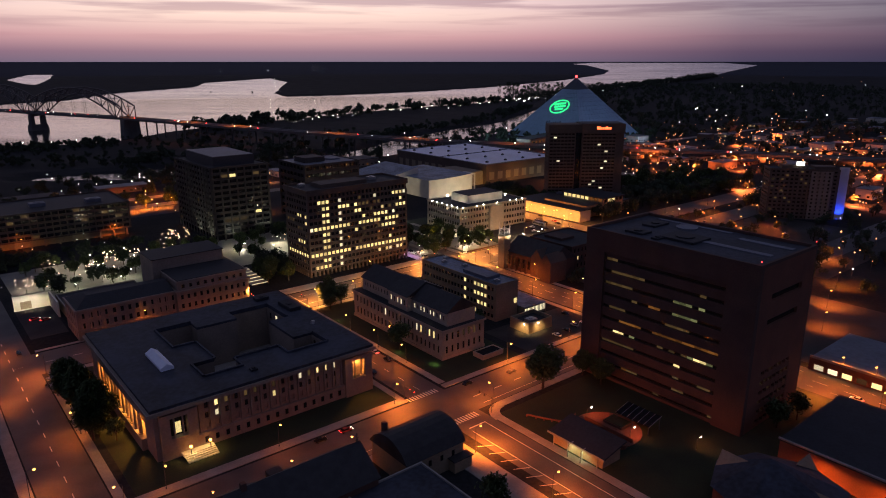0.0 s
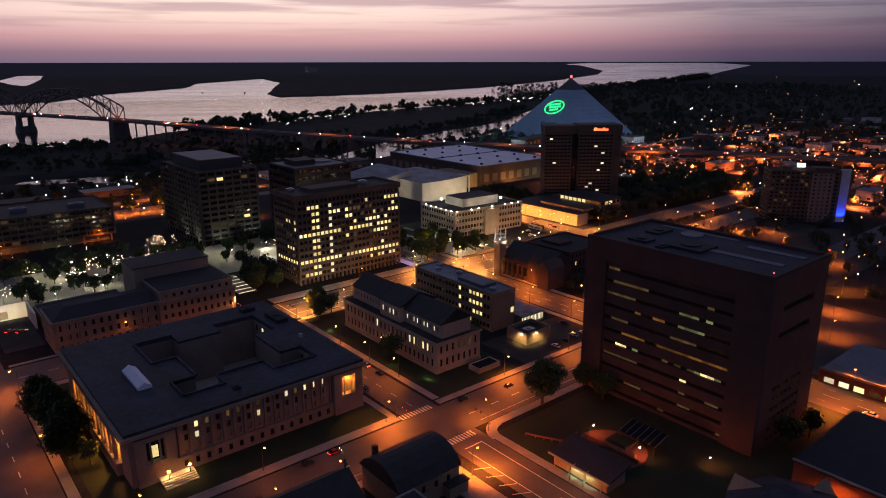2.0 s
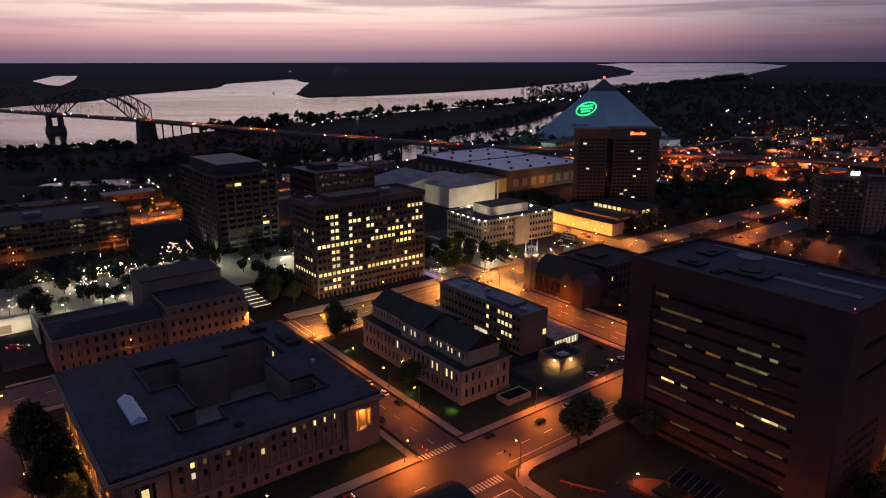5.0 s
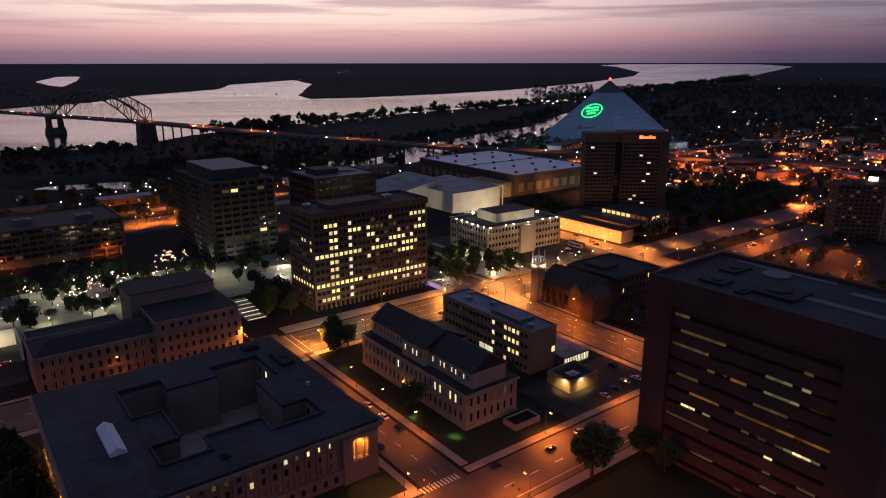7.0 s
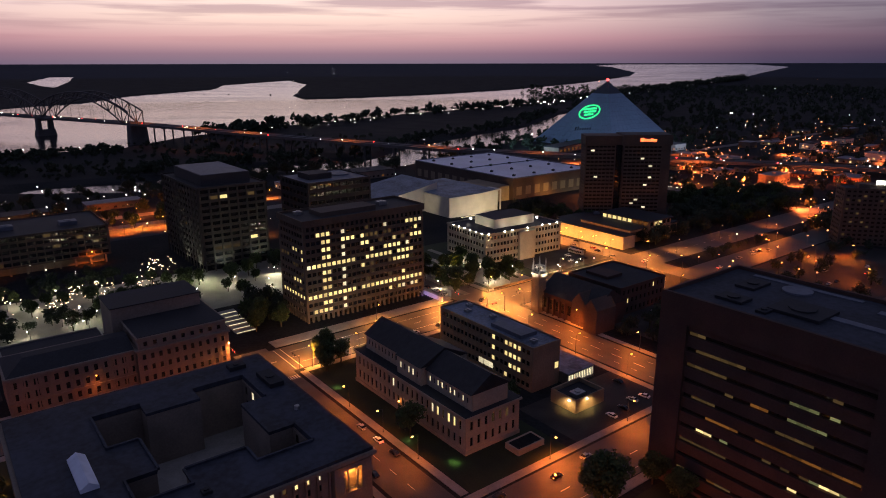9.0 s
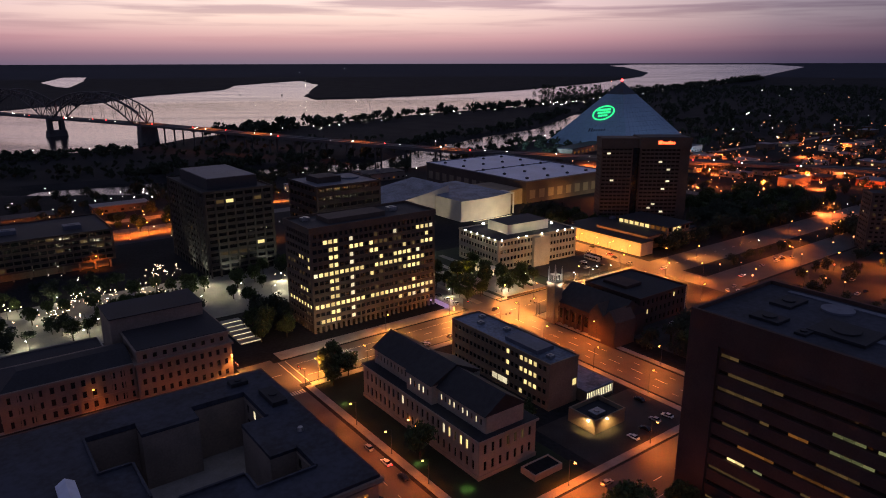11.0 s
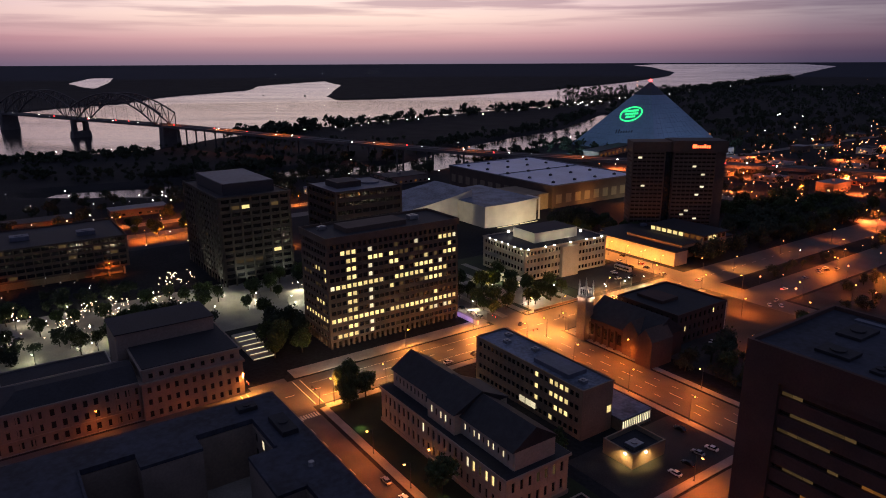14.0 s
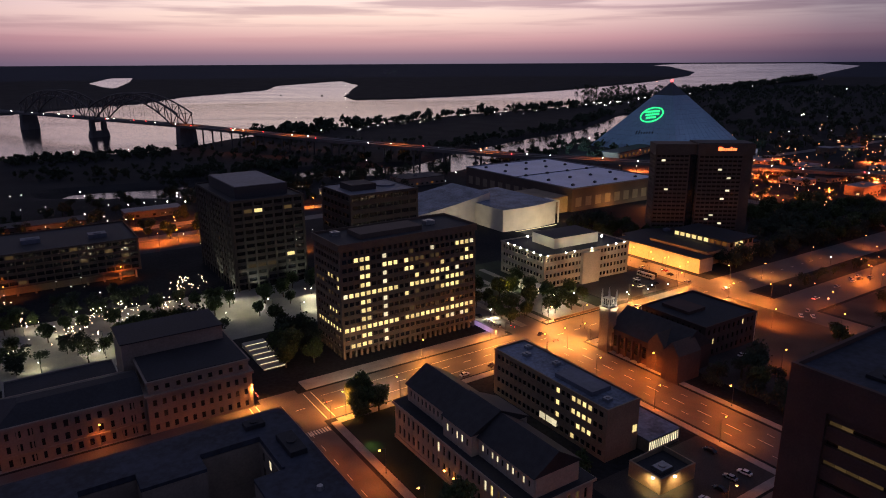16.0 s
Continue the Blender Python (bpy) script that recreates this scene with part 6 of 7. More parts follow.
rnd = random.Random(9)
woods("riverside_trees", "uneven line of dark trees along the near river bank", along(RIVER[5:15], 620, 14, 95, rnd), 5, 20)
woods("riverside_trees", "low dark scrub and trees along the landing", along(RIVER[2:5], 120, 18, 90, rnd) + along([(-700, 800), (-380, 812), (-260, 940)], 70, -60, -16, rnd), 6, 9)
woods("far_woods", "dark woods and gardens on the far side of town", [(rnd.uniform(260, 1900), rnd.uniform(1150, 3600)) for _ in range(1700)], 7, 16)
woods("town_trees", "scattered dark trees among the low town", [town(rnd.uniform(660, 1500), rnd.uniform(-100, 900)) for _ in range(640)], 10, 11)
woods("island_trees", "low dark scrub and young trees on the river island", [(x, y) for x, y in ((rnd.uniform(-660, -150), rnd.uniform(780, 1260)) for _ in range(420)) if 0.9 * x + y > 330 and y - 1.05 * x < 1690], 24, 7)
woods("park_trees", "dark park trees between the parking lots", [town(rnd.uniform(432, 640), rnd.uniform(40, 216)) for _ in range(110)] + [town(rnd.uniform(292, 330), rnd.uniform(196, 246)) for _ in range(26)], 26, 9)
grove = [(538, 606, 326, 392, 60), (600, 668, 330, 400, 40), (500, 534, 326, 360, 9), (565, 640, 262, 290, 16), (444, 492, 330, 343, 10), (424, 470, 424, 470, 16)]
woods("grove_trees", "dense dark grove of trees beside the hotel", [town(rnd.uniform(a, b), rnd.uniform(c, d)) for a, b, c, d, n in grove for _ in range(n)], 21, 12)
plaza = [(163, 182, 346, 396, 15), (40, 92, 396, 424, 7), (96, 150, 400, 426, 5), (40, 130, 470, 500, 22), (150, 176, 300, 326, 0), (200, 250, 440, 470, 12)]
woods("plaza_trees", "dark broad-leaved trees round the paved plaza", [town(rnd.uniform(a, b), rnd.uniform(c, d)) for a, b, c, d, n in plaza for _ in range(n)], 22, 10)
woods("lot_trees", "low dark trees along the edges of the parking lots", [town(rnd.uniform(425, 560), rnd.choice((232, 250, 292)) + rnd.uniform(-3, 3)) for _ in range(26)] + [town(rnd.choice((300, 410, 425)) + rnd.uniform(-2, 2), rnd.uniform(120, 236)) for _ in range(16)], 23, 7)
woods("harbour_trees", "dark trees on both banks of the narrow harbour", along(HARBOUR[1:8], 200, 6, 46, rnd) + along(HARBOUR[8:15], 200, 6, 60, rnd), 14, 12)
woods("town_trees", "dark trees on the slope below the bluff", [town(rnd.uniform(-60, 420), rnd.uniform(672, 800)) for _ in range(150)], 12, 10)


def hedge(u, v, turn, length):
    """A clipped hedge: a block of small leaves on a woody core."""
    t = thing("hedge", "clipped green hedge on the paved terrace", "hedge", u, v, 0.12, turn, "terrace hedges")
    part("stems", boxes((0.2, length - 0.2, 0.3, 0.9, -0.05, 0.7)), "bark", t)
    rnd = random.Random(int(u * 10 + v))
    verts, faces = [], []
    for _ in range(int(length * 60)):
        c = Vector((rnd.uniform(0, length), rnd.uniform(0, 1.2), rnd.uniform(0.1, 1.1) + 0.12 * math.sin(_)))
        a = Vector((rnd.gauss(0, 1), rnd.gauss(0, 1), rnd.gauss(0, 1))).normalized() * 0.2
        o = a.orthogonal() * 0.7
        i = len(verts)
        verts += [c - a, c + o, c + a, c - o]
        faces.append((i, i + 1, i + 2, i + 3))
    me = bpy.data.meshes.new("foliage")
    me.from_pydata(verts, [], faces)
    me.materials.append(M["leaf"])
    link_mesh("foliage", me, t)


for k in range(6):
    hedge(310 + 1.5 * k, 336 + 4.4 * k, 96, 3.6)
    hedge(316.5 + 0.8 * k, 335 + 4.4 * k, 96, 3.6)
t = thing("terrace_wall", "low dark wall along the edge of the paved terrace", "wall", 290, 327.6)
part("wall", boxes((0, 33, 0, 0.5, -0.1, 1.3)), "brown_stone", t)
part("coping", boxes((-0.1, 33.1, -0.1, 0.6, 1.3, 1.45)), "concrete", t)


# ---- street lamps, with their light ----
def street_lamp(label, bulb, height=9.0):
    t = new("street_lamp")
    tagged(t, label, "street lamp", "street lamps")
    bm = bmesh.new()
    tube(bm, (0, 0, 0), (0, 0, 0.5), 0.22, n=8)
    tube(bm, (0, 0, 0.5), (0, 0, height), 0.11, 0.07, n=8)
    part("pole", bm, "dark_metal", t)
    bm = bmesh.new()
    tube(bm, (0, 0, height - 0.1), (1.0, 0, height + 0.35), 0.05, n=6)
    tube(bm, (1.0, 0, height + 0.35), (1.9, 0, height + 0.4), 0.05, n=6)
    part("arm", bm, "dark_metal", t)
    bm = boxes((1.7, 2.6, -0.2, 0.2, height + 0.28, height + 0.5))
    bmesh.ops.bevel(bm, geom=bm.edges[:], offset=0.05, segments=1, affect="EDGES")
    head = part("head", bm, "metal", t)
    bm = bmesh.new()
    bmesh.ops.create_icosphere(bm, subdivisions=2, radius=0.42, matrix=Matrix.Translation((2.15, 0, height + 0.1)) @ Matrix.Diagonal((1, 0.8, 0.75, 1)))
    part("bulb", bm, bulb, head)
    return t


sodium_lamp = street_lamp("dark street lamp with an orange sodium head", "bulb_sodium")
white_lamp = street_lamp("dark lamp post with a white head", "bulb_white", 4.2)
used = {}
def lamp_post(kind, u, v, turn, watts, height=9.0, colour=SODIUM, cone=166):
    x, y = town(u, v)
    m = pose(x, y, 0, 0, 0, GRID + turn)
    if kind not in used:
        kind.matrix_basis = m
        used[kind] = 1
    else:
        copy_thing(kind, m)
    h = m @ Vector((2.15, 0, height - 0.45))
    aim = m @ Vector((7.0, 0, 0))
    lamp_light(h.x, h.y, h.z, watts, colour, cone=cone, toward=aim)


KW = 1000
for u, v, turn, w in ((131.4, 189, -90, 26), (190, 188.5, -90, 26), (84.8, 189.5, -90, 2.5), (48, 189.5, -90, 3), (230, 188.5, -90, 16), (158.5, 164, 90, 22), (133, 145.3, 0, 62), (133, 112, 0, 22), (99, 164, 90, 9), (54, 164, 90, 4), (78, 164, 90, 3),
                      (292, 188.5, -90, 14), (340, 188.5, -90, 10),
                      (35.5, 240, 180, 14), (35.5, 186, 180, 18), (15.5, 210, 0, 14), (15.5, 282, 0, 20), (35.5, 300, 180, 24), (15.5, 330, 0, 28), (15.5, 140, 0, 9), (15.5, 100, 0, 14), (35.5, 160, 180, 7),
                      (108.7, 299, 90, 8), (83, 328, -90, 6), (60, 299, 90, 6), (135.3, 328, -90, 46), (161.2, 299.5, 90, 62), (156, 259.4, 180, 9), (156, 215, 180, 8), (156, 236, 180, 7), (136, 275, 0, 7),
                      (211.6, 328.5, -90, 26), (184, 299, 90, 20), (235, 299, 90, 24), (260, 299.5, 90, 46), (286, 301, 180, 46), (250, 328, -90, 40), (286, 328, -90, 46), (320, 299, 90, 50), (360, 299, 90, 54), (345, 328.5, -90, 54), (386, 328.5, -90, 52),
                      (285.8, 261, 180, 22), (285.8, 225, 180, 14), (260, 240, 0, 14), (260, 270, 0, 18), (260, 212, 0, 14), (285.8, 150, 180, 20), (285.8, 110, 180, 24), (260.5, 70, 0, 26), (285.8, 40, 180, 22), (285.8, 80, 180, 20),
                      (410.7, 286, 180, 24), (423, 258, 90, 9), (393, 240, 0, 9), (404.5, 338, 0, 9), (404.5, 352, 0, 9), (404.5, 366, 0, 9), (404.5, 380, 0, 9), (404.5, 395, 0, 9), (300, 140, 0, 30), (330, 118, 0, 56), (365, 130, 0, 90), (402, 140, 0, 80), (286, 92, 180, 18), (393, 335, 0, 32), (393, 355, 0, 32), (393, 375, 0, 32), (393, 395, 0, 40), (393, 425, 0, 34), (272, 299.5, 90, 30), (330, 232, 0, 7), (372, 262, 0, 28), (352, 214, 0, 8), (440, 240, 0, 9), (300, 318, 0, 26), (393, 300, -90, 36)):
    lamp_post(sodium_lamp, u, v, turn, w * KW * (1.3 if u > 200 and v > 290 else 0.55 if u < 40 or v < 150 and u > 200 else 0.8 if u < 110 else 1.0), 9.0, GOLD if u > 125 and v > 290 else (1.0, 0.20, 0.028) if u < 125 else SODIUM)
for u, v, turn, w in ((440, 310, 0, 30), (500, 314, 0, 13), (560, 310, 0, 14), (620, 306, 0, 46), (590, 288, 0, 34), (423, 320, 180, 40), (401, 352, 0, 40), (401, 385, 0, 36)):
    lamp_post(sodium_lamp, u, v, turn, w * KW, 9.0, GOLD if u < 450 else SODIUM)
# white lamps of the plaza
for u, v, w in ((70, 405, 5), (85, 416, 5), (101, 420, 5), (120, 414, 5), (141, 440, 5), (146, 458, 5), (152, 420, 5), (66, 456, 5), (90, 464, 5), (112, 468, 5), (268, 440, 7), (285, 430, 7), (300, 422, 7), (262, 418, 7), (60, 440, 5), (79, 452, 5), (97, 430, 5), (112, 446, 6), (128, 432, 6), (131, 462, 5), (47, 420, 4), (180, 430, 6), (205, 436, 7), (225, 428, 7), (190, 415, 5), (236, 440, 7), (165, 452, 5), (283, 385, 7), (270, 400, 6), (310, 350, 5), (240, 380, 4), (95, 406, 3), (104, 397, 3), (172, 307, 26), (268, 352, 6), (294, 342, 6), (300, 372, 5), (281, 398, 6), (318, 345, 6)):
    lamp_post(white_lamp, u, v, u * 17 % 360, w * KW * (0.75 if v > 395 and u < 155 else 1.5), 4.2, WHITE, 176)
for u, v in ((341, 325.5), (346, 328), (357, 328.5), (366, 328), (375, 328.5), (368, 299.5), (345, 299.5)):
    lamp_post(white_lamp, u, v, u * 17 % 360, 6000, 4.2, (1.0, 0.72, 0.36), 176)
# far town: bright lamps on taller masts
for u, v, w in ((470, 200, 12), (520, 230, 12), (490, 272, 22), (500, 246, 20), (540, 292, 12), (740, 300, 120), (820, 420, 140), (930, 250, 150), (680, 470, 90), (1010, 400, 180), (1120, 520, 220), (880, 150, 150), (1180, 330, 220), (760, 380, 120), (940, 600, 190), (600, 274, 70), (660, 230, 90), (700, 274, 80), (650, 330, 60), (650, 430, 90), (720, 420, 110), (760, 500, 110), (700, 520, 90), (800, 330, 130), (860, 270, 130),
                (780, 200, 130), (900, 420, 150), (960, 330, 150), (1040, 270, 170), (860, 560, 150), (700, 640, 110), (1000, 520, 190), (1100, 400, 200), (560, 480, 60), (620, 540, 70), (640, 130, 80), (720, 90, 100), (460, 160, 16)):
    lamp_post(sodium_lamp, u, v, u % 360, w * KW * (2.2 if u < 640 else 3.4), 9.0, SODIUM if u < 600 else RED_SODIUM, 168)
for u, v, w in ((560, 440, 60), (575, 455, 60), (100, 655, 70), (150, 655, 60), (200, 655, 80), (300, 655, 80), (380, 655, 80), (60, 620, 40), (130, 620, 50), (156, 596, 90), (170, 600, 90), (186, 598, 90), (178, 645, 60), (230, 560, 50), (235, 520, 40), (225, 600, 50), (330, 622, 60), (20, 500, 20), (60, 515, 7), (120, 520, 8)):
    lamp_post(sodium_lamp, u, v, 90, w * KW, 9.0, WHITE if u > 500 else SODIUM, 160)


def spot(name, x, y, z, tx, ty, tz, watts, colour, cone=60, size=0.3):
    data = bpy.data.lights.new(name, "SPOT")
    data.energy, data.color, data.shadow_soft_size = watts, colour, size
    data.spot_size, data.spot_blend = radians(cone), 0.6
    ob = new(name, data)
    ob.matrix_basis = look((x, y, z), (tx, ty, tz))
    return ob


# floodlights that wash the pyramid from its foot
spot("floodlight", 40, 1000, 24, 175, 1150, 52, 0.55e6, (0.42, 0.66, 1.0), 80, 2)
spot("floodlight", 330, 1010, 24, 270, 1150, 52, 0.40e6, (0.40, 0.62, 1.0), 80, 2)
# lamps inside the courthouse colonnade, its corner entrance and its loggia
for d in (18, 32, 46, 60):
    x, y = town(52.0 + 0.2, 205.5 + d)
    spot("portico_lamp", x, y, 13.4, x, y, 4, 15000, (1.0, 0.36, 0.06), 150)
x, y = town(52.0 + 74, 205.5 + 0.2)
spot("loggia_lamp", x, y, 13.8, x + 0.1, y + 0.1, 7, 6000, (1.0, 0.36, 0.06), 150)
for k in (8, 14.4):
    x, y = town(52.0 + k, 205.5 - 4.0)
    lamp_light(x, y, 3.4, 2600, (1.0, 0.55, 0.18))
# wall lamps of the service building
for u, v, tu, tv in ((216.8, 206.6, 219, 206.6), (225, 201.2, 225, 203.5)):
    a, c = town(u, v), town(tu, tv)
    spot("wall_lamp_light", a[0], a[1], 4.6, c[0], c[1], 1.6, 2300, (1.0, 0.64, 0.22), 140)
# the mural wall, and one tree lit yellow by the office corner
for u in (40, 48):
    a, c = town(u, 386), town(u, 391)
    spot("floodlight", a[0], a[1], 5.5, c[0], c[1], 2.5, 2200, (1, 0.82, 0.60), 130)
a = town(289, 371)
spot("tree_uplight", a[0], a[1], 0.5, a[0] + 0.6, a[1] + 0.8, 8, 30000, (1.0, 0.66, 0.05), 100)
# downward lamps along the roof edge of the white office, and floods on its roof house
m5 = pose(*town(316.5, 366), 0, 0, 0, GRID - 3)
for x, y in [(2 + 6.5 * i, -1.0) for i in (0, 3, 5, 8)] + [(-1.0, 3 + 6.2 * i) for i in (0, 2, 4)]:
    p = m5 @ Vector((x, y, 20.2))
    lamp_light(p.x, p.y, p.z, 850, WHITE, cone=110)
for x, y, tx, ty in ((22, 5, 26, 11), (42, 5, 40, 11), (10, 20, 16, 20)):
    p, q = m5 @ Vector((x, y, 20.6)), m5 @ Vector((tx, ty, 23))
    spot("floodlight", *p, *q, 1500, WHITE, 110)
p = m5 @ Vector((33, -9, 1))
q = m5 @ Vector((33, 0, 12))
spot("floodlight", *p, *q, 1100, WHITE, 70)
# bell tower of the church
for du, dv in ((-2.5, 45.5), (3.5, 39.6)):
    a, c = town(283 + du, 244 + dv), town(286.5, 289.5)
    spot("floodlight", a[0], a[1], 18.5, c[0], c[1], 25, 2600, (1, 0.9, 0.75), 90)
    spot("floodlight", a[0], a[1], 0.6, c[0], c[1], 12, 1500, (1, 0.45, 0.15), 60)
# lamps at the foot of the dark office tower
for u, v, tu, tv in ((166, 466, 171, 470), (167, 490, 171, 492), (180, 456, 184, 462), (204, 456, 206, 462)):
    a, c = town(u, v), town(tu, tv)
    spot("floodlight", a[0], a[1], 0.8, c[0], c[1], 12, 5200, (0.86, 1.0, 0.80), 80)
# theatre and hall fronts
for u, v, tu, tv, w, col in ((396, 466, 398, 489, 30, (1, 0.84, 0.58)), (424, 466, 426, 489, 34, (1, 0.80, 0.50)), (356, 496, 368, 528, 24, (1, 0.85, 0.6)), (446, 486, 470, 512, 20, (1, 0.50, 0.15)), (470, 500, 480, 520, 13, (1, 0.5, 0.15)), (520, 500, 520, 514, 18, (1, 0.45, 0.12))):
    a, c = town(u, v), town(tu, tv)
    spot("floodlight", a[0], a[1], 1.5, c[0], c[1], 9, w * KW * 0.5, col, 120)
mb = pose(262.5, 544, 0, 0, 0, -10)
for x in (54.4, 57.4):
    spot("floodlight", *(mb @ Vector((x, -0.6, 1.6))), *(mb @ Vector((56.5, 3, 26))), 8500, (0.008, 0.045, 1.0), 100)
# green lawn lights, violet wall wash, shelter lamps, blue corner
for u, v in ((160, 276), (160, 226), (164, 206)):
    lamp_light(*town(u, v), 1.6, 500, (0.55, 0.9, 0.25), cone=150)
for v in (336, 344, 350):
    a, c = town(251.0, v), town(254, v)
    spot("wall_wash", a[0], a[1], 0.4, c[0], c[1], 1.4, 500, (0.35, 0.25, 1.0), 130)
for u, v in ((154.4, 124.5), (154.6, 119.5)):
    lamp_post(white_lamp, u, v, 0, 1700, 4.2, (0.70, 1.0, 0.55))
for u, v in ((178, 135.8), (178.2, 117.6), (190, 100), (196, 60)):
    lamp_post(white_lamp, u, v, 0, 2000, 4.2, (1.0, 0.20, 0.04))
for u, v, w in ((198, 50, 15000), (199, 66, 15000), (260, 90, 34000)):
    lamp_light(*town(u, v), 8, w, SODIUM)

# ---- small lamps that dot the town, too many to count ----
def dots(name, label, places, mat, seed, size=(0.45, 0.8), height=(4, 9)):
    rnd = random.Random(seed)
    verts, faces = [], []
    for x, y in places:
        c = far_place(x, y, rnd.uniform(*height))
        d = math.hypot(x, y)
        r = rnd.uniform(*size) * min(3.2, max(1.0, d / 900))
        i = len(verts)
        verts += [c + Vector(k) * r for k in ((1, 0, 0), (-1, 0, 0), (0, 1, 0), (0, -1, 0), (0, 0, 1), (0, 0, -1))]
        faces += [(i + a, i + b, i + e) for a in (0, 1) for b, e in ((2, 4), (4, 3), (3, 5), (5, 2))]
        i = len(verts)
        verts += [c + Vector((0.08, 0, 0)), c + Vector((-0.08, 0, 0)), Vector((c.x - 0.08, c.y, c.z - 9)), Vector((c.x + 0.08, c.y, c.z - 9))]
        faces.append((i, i + 1, i + 2, i + 3))
    me = bpy.data.meshes.new(name)
    me.from_pydata(verts, [], faces)
    me.materials.append(M[mat])
    me.materials.append(M["dark_metal"])
    for f in me.polygons:
        f.material_index = 1 if len(f.vertices) == 4 else 0
    return tagged(new(name, me), label, "lamps", kind="stuff")


rnd = random.Random(15)
town_spots = [town(rnd.uniform(640, 1180), rnd.uniform(60, 640)) for _ in range(430)] + [town(rnd.uniform(430, 640), rnd.uniform(-50, 300)) for _ in range(50)] + [town(rnd.uniform(900, 1600), rnd.uniform(-150, 800)) for _ in range(60)] + [town(rnd.uniform(415, 1500), rnd.choice((262, 285)) + rnd.uniform(-2, 2)) for _ in range(50)] + [town(rnd.choice((640, 656)), rnd.uniform(60, 900)) for _ in range(40)]
dots("town_lamps", "many small orange lamps across the low town", town_spots, "bulb_far", 1, (0.36, 0.80))
dots("town_lamps", "small white lamps across the low town", [town(rnd.uniform(430, 1700), rnd.uniform(-150, 950)) for _ in range(70)] + [(rnd.uniform(420, 2600), rnd.uniform(1200, 4200)) for _ in range(22)], "bulb_white", 2, (0.35, 0.7))
dots("town_lamps", "distant orange lamps under the horizon", [(rnd.uniform(700, 3800), rnd.uniform(1500, 5200)) for _ in range(22)], "bulb_far", 3, (0.35, 0.6))
dots("riverside_lamps", "white lamps along the wooded island road", along(RIVER[6:12], 34, 75, 110, rnd) + along(RIVER[6:11], 22, 40, 160, rnd), "bulb_white", 4, (0.3, 0.5))
dots("riverside_lamps", "lamps of the landing and the riverside park", along(RIVER[2:5], 12, 5, 30, rnd) + along([(-600, 720), (-333, 760), (-240, 890)], 22, 10, 90, rnd) + [town(rnd.uniform(0, 240), rnd.uniform(600, 760)) for _ in range(40)], "bulb_white", 5, (0.3, 0.6), (2, 6))
dots("far_lamps", "a few white lights far across the river", [(-2600 + 260 * i + rnd.uniform(-90, 90), 9000 + rnd.uniform(-2500, 5000)) for i in range(5)] + [(-1150, 4700)], "bulb_white", 7, (0.3, 0.5), (10, 20))
rnd = random.Random(19)
dots("town_lamps", "small pale lamps dotted among the low roofs", [town(rnd.uniform(660, 1500), rnd.uniform(-60, 760)) for _ in range(170)], "bulb_far", 8, (0.2, 0.42))
dots("town_lamps", "tiny white lamps among the riverside streets", [town(rnd.uniform(-60, 420), rnd.uniform(560, 790)) for _ in range(70)] + [town(rnd.uniform(40, 150), rnd.uniform(480, 525)) for _ in range(14)], "bulb_white", 9, (0.14, 0.30), (3, 7))
dots("town_lamps", "white lamps of a lit yard beside the grove", [town(rnd.uniform(560, 640), rnd.uniform(418, 470)) for _ in range(22)] + [town(rnd.uniform(640, 900), rnd.uniform(420, 640)) for _ in range(24)], "bulb_white", 10, (0.2, 0.4), (3, 8))
rnd = random.Random(18)
spots2 = []
for p, q in zip(bridge_line, bridge_line[1:]):
    for _ in range(max(2, int((q - p).length / 34))):
        spots2.append(p.lerp(q, rnd.random()) + Vector((rnd.uniform(-8, 8), rnd.uniform(-8, 8), 1.0)))
for name, mat, pick in (("headlights", "bulb_white", 0), ("tail_lights", "bulb_red", 1)):
    bm = bmesh.new()
    for i, c in enumerate(spots2):
        if (i % 3 == 0) == bool(pick):
            bmesh.ops.create_icosphere(bm, subdivisions=1, radius=0.75 if pick else 0.65, matrix=Matrix.Translation(c))
    tagged(part(name, bm, mat), "lights of traffic queued on the long bridge", "lamps", kind="stuff")
# fairy lights in the plaza trees
rnd = random.Random(33)
bm = bmesh.new()
for cu, cv, n, r, h in ((147, 476, 46, 9, 11), (100, 452, 26, 9, 7), (120, 440, 18, 8, 6), (64, 466, 18, 10, 7), (85, 440, 26, 12, 5), (135, 455, 20, 8, 6), (50, 430, 24, 12, 5), (112, 458, 26, 12, 5), (215, 432, 16, 14, 5)):
    for _ in range(n):
        x, y = town(cu + rnd.gauss(0, r * 0.5), cv + rnd.gauss(0, r * 0.5))
        bmesh.ops.create_icosphere(bm, subdivisions=1, radius=rnd.uniform(0.14, 0.3), matrix=Matrix.Translation((x, y, rnd.uniform(2, h))))
tagged(part("fairy_lights", bm, glowing("warm_fairy_bulb", (1.0, 0.66, 0.40), 9)), "warm fairy lights strung through the plaza trees", "lights", kind="stuff")


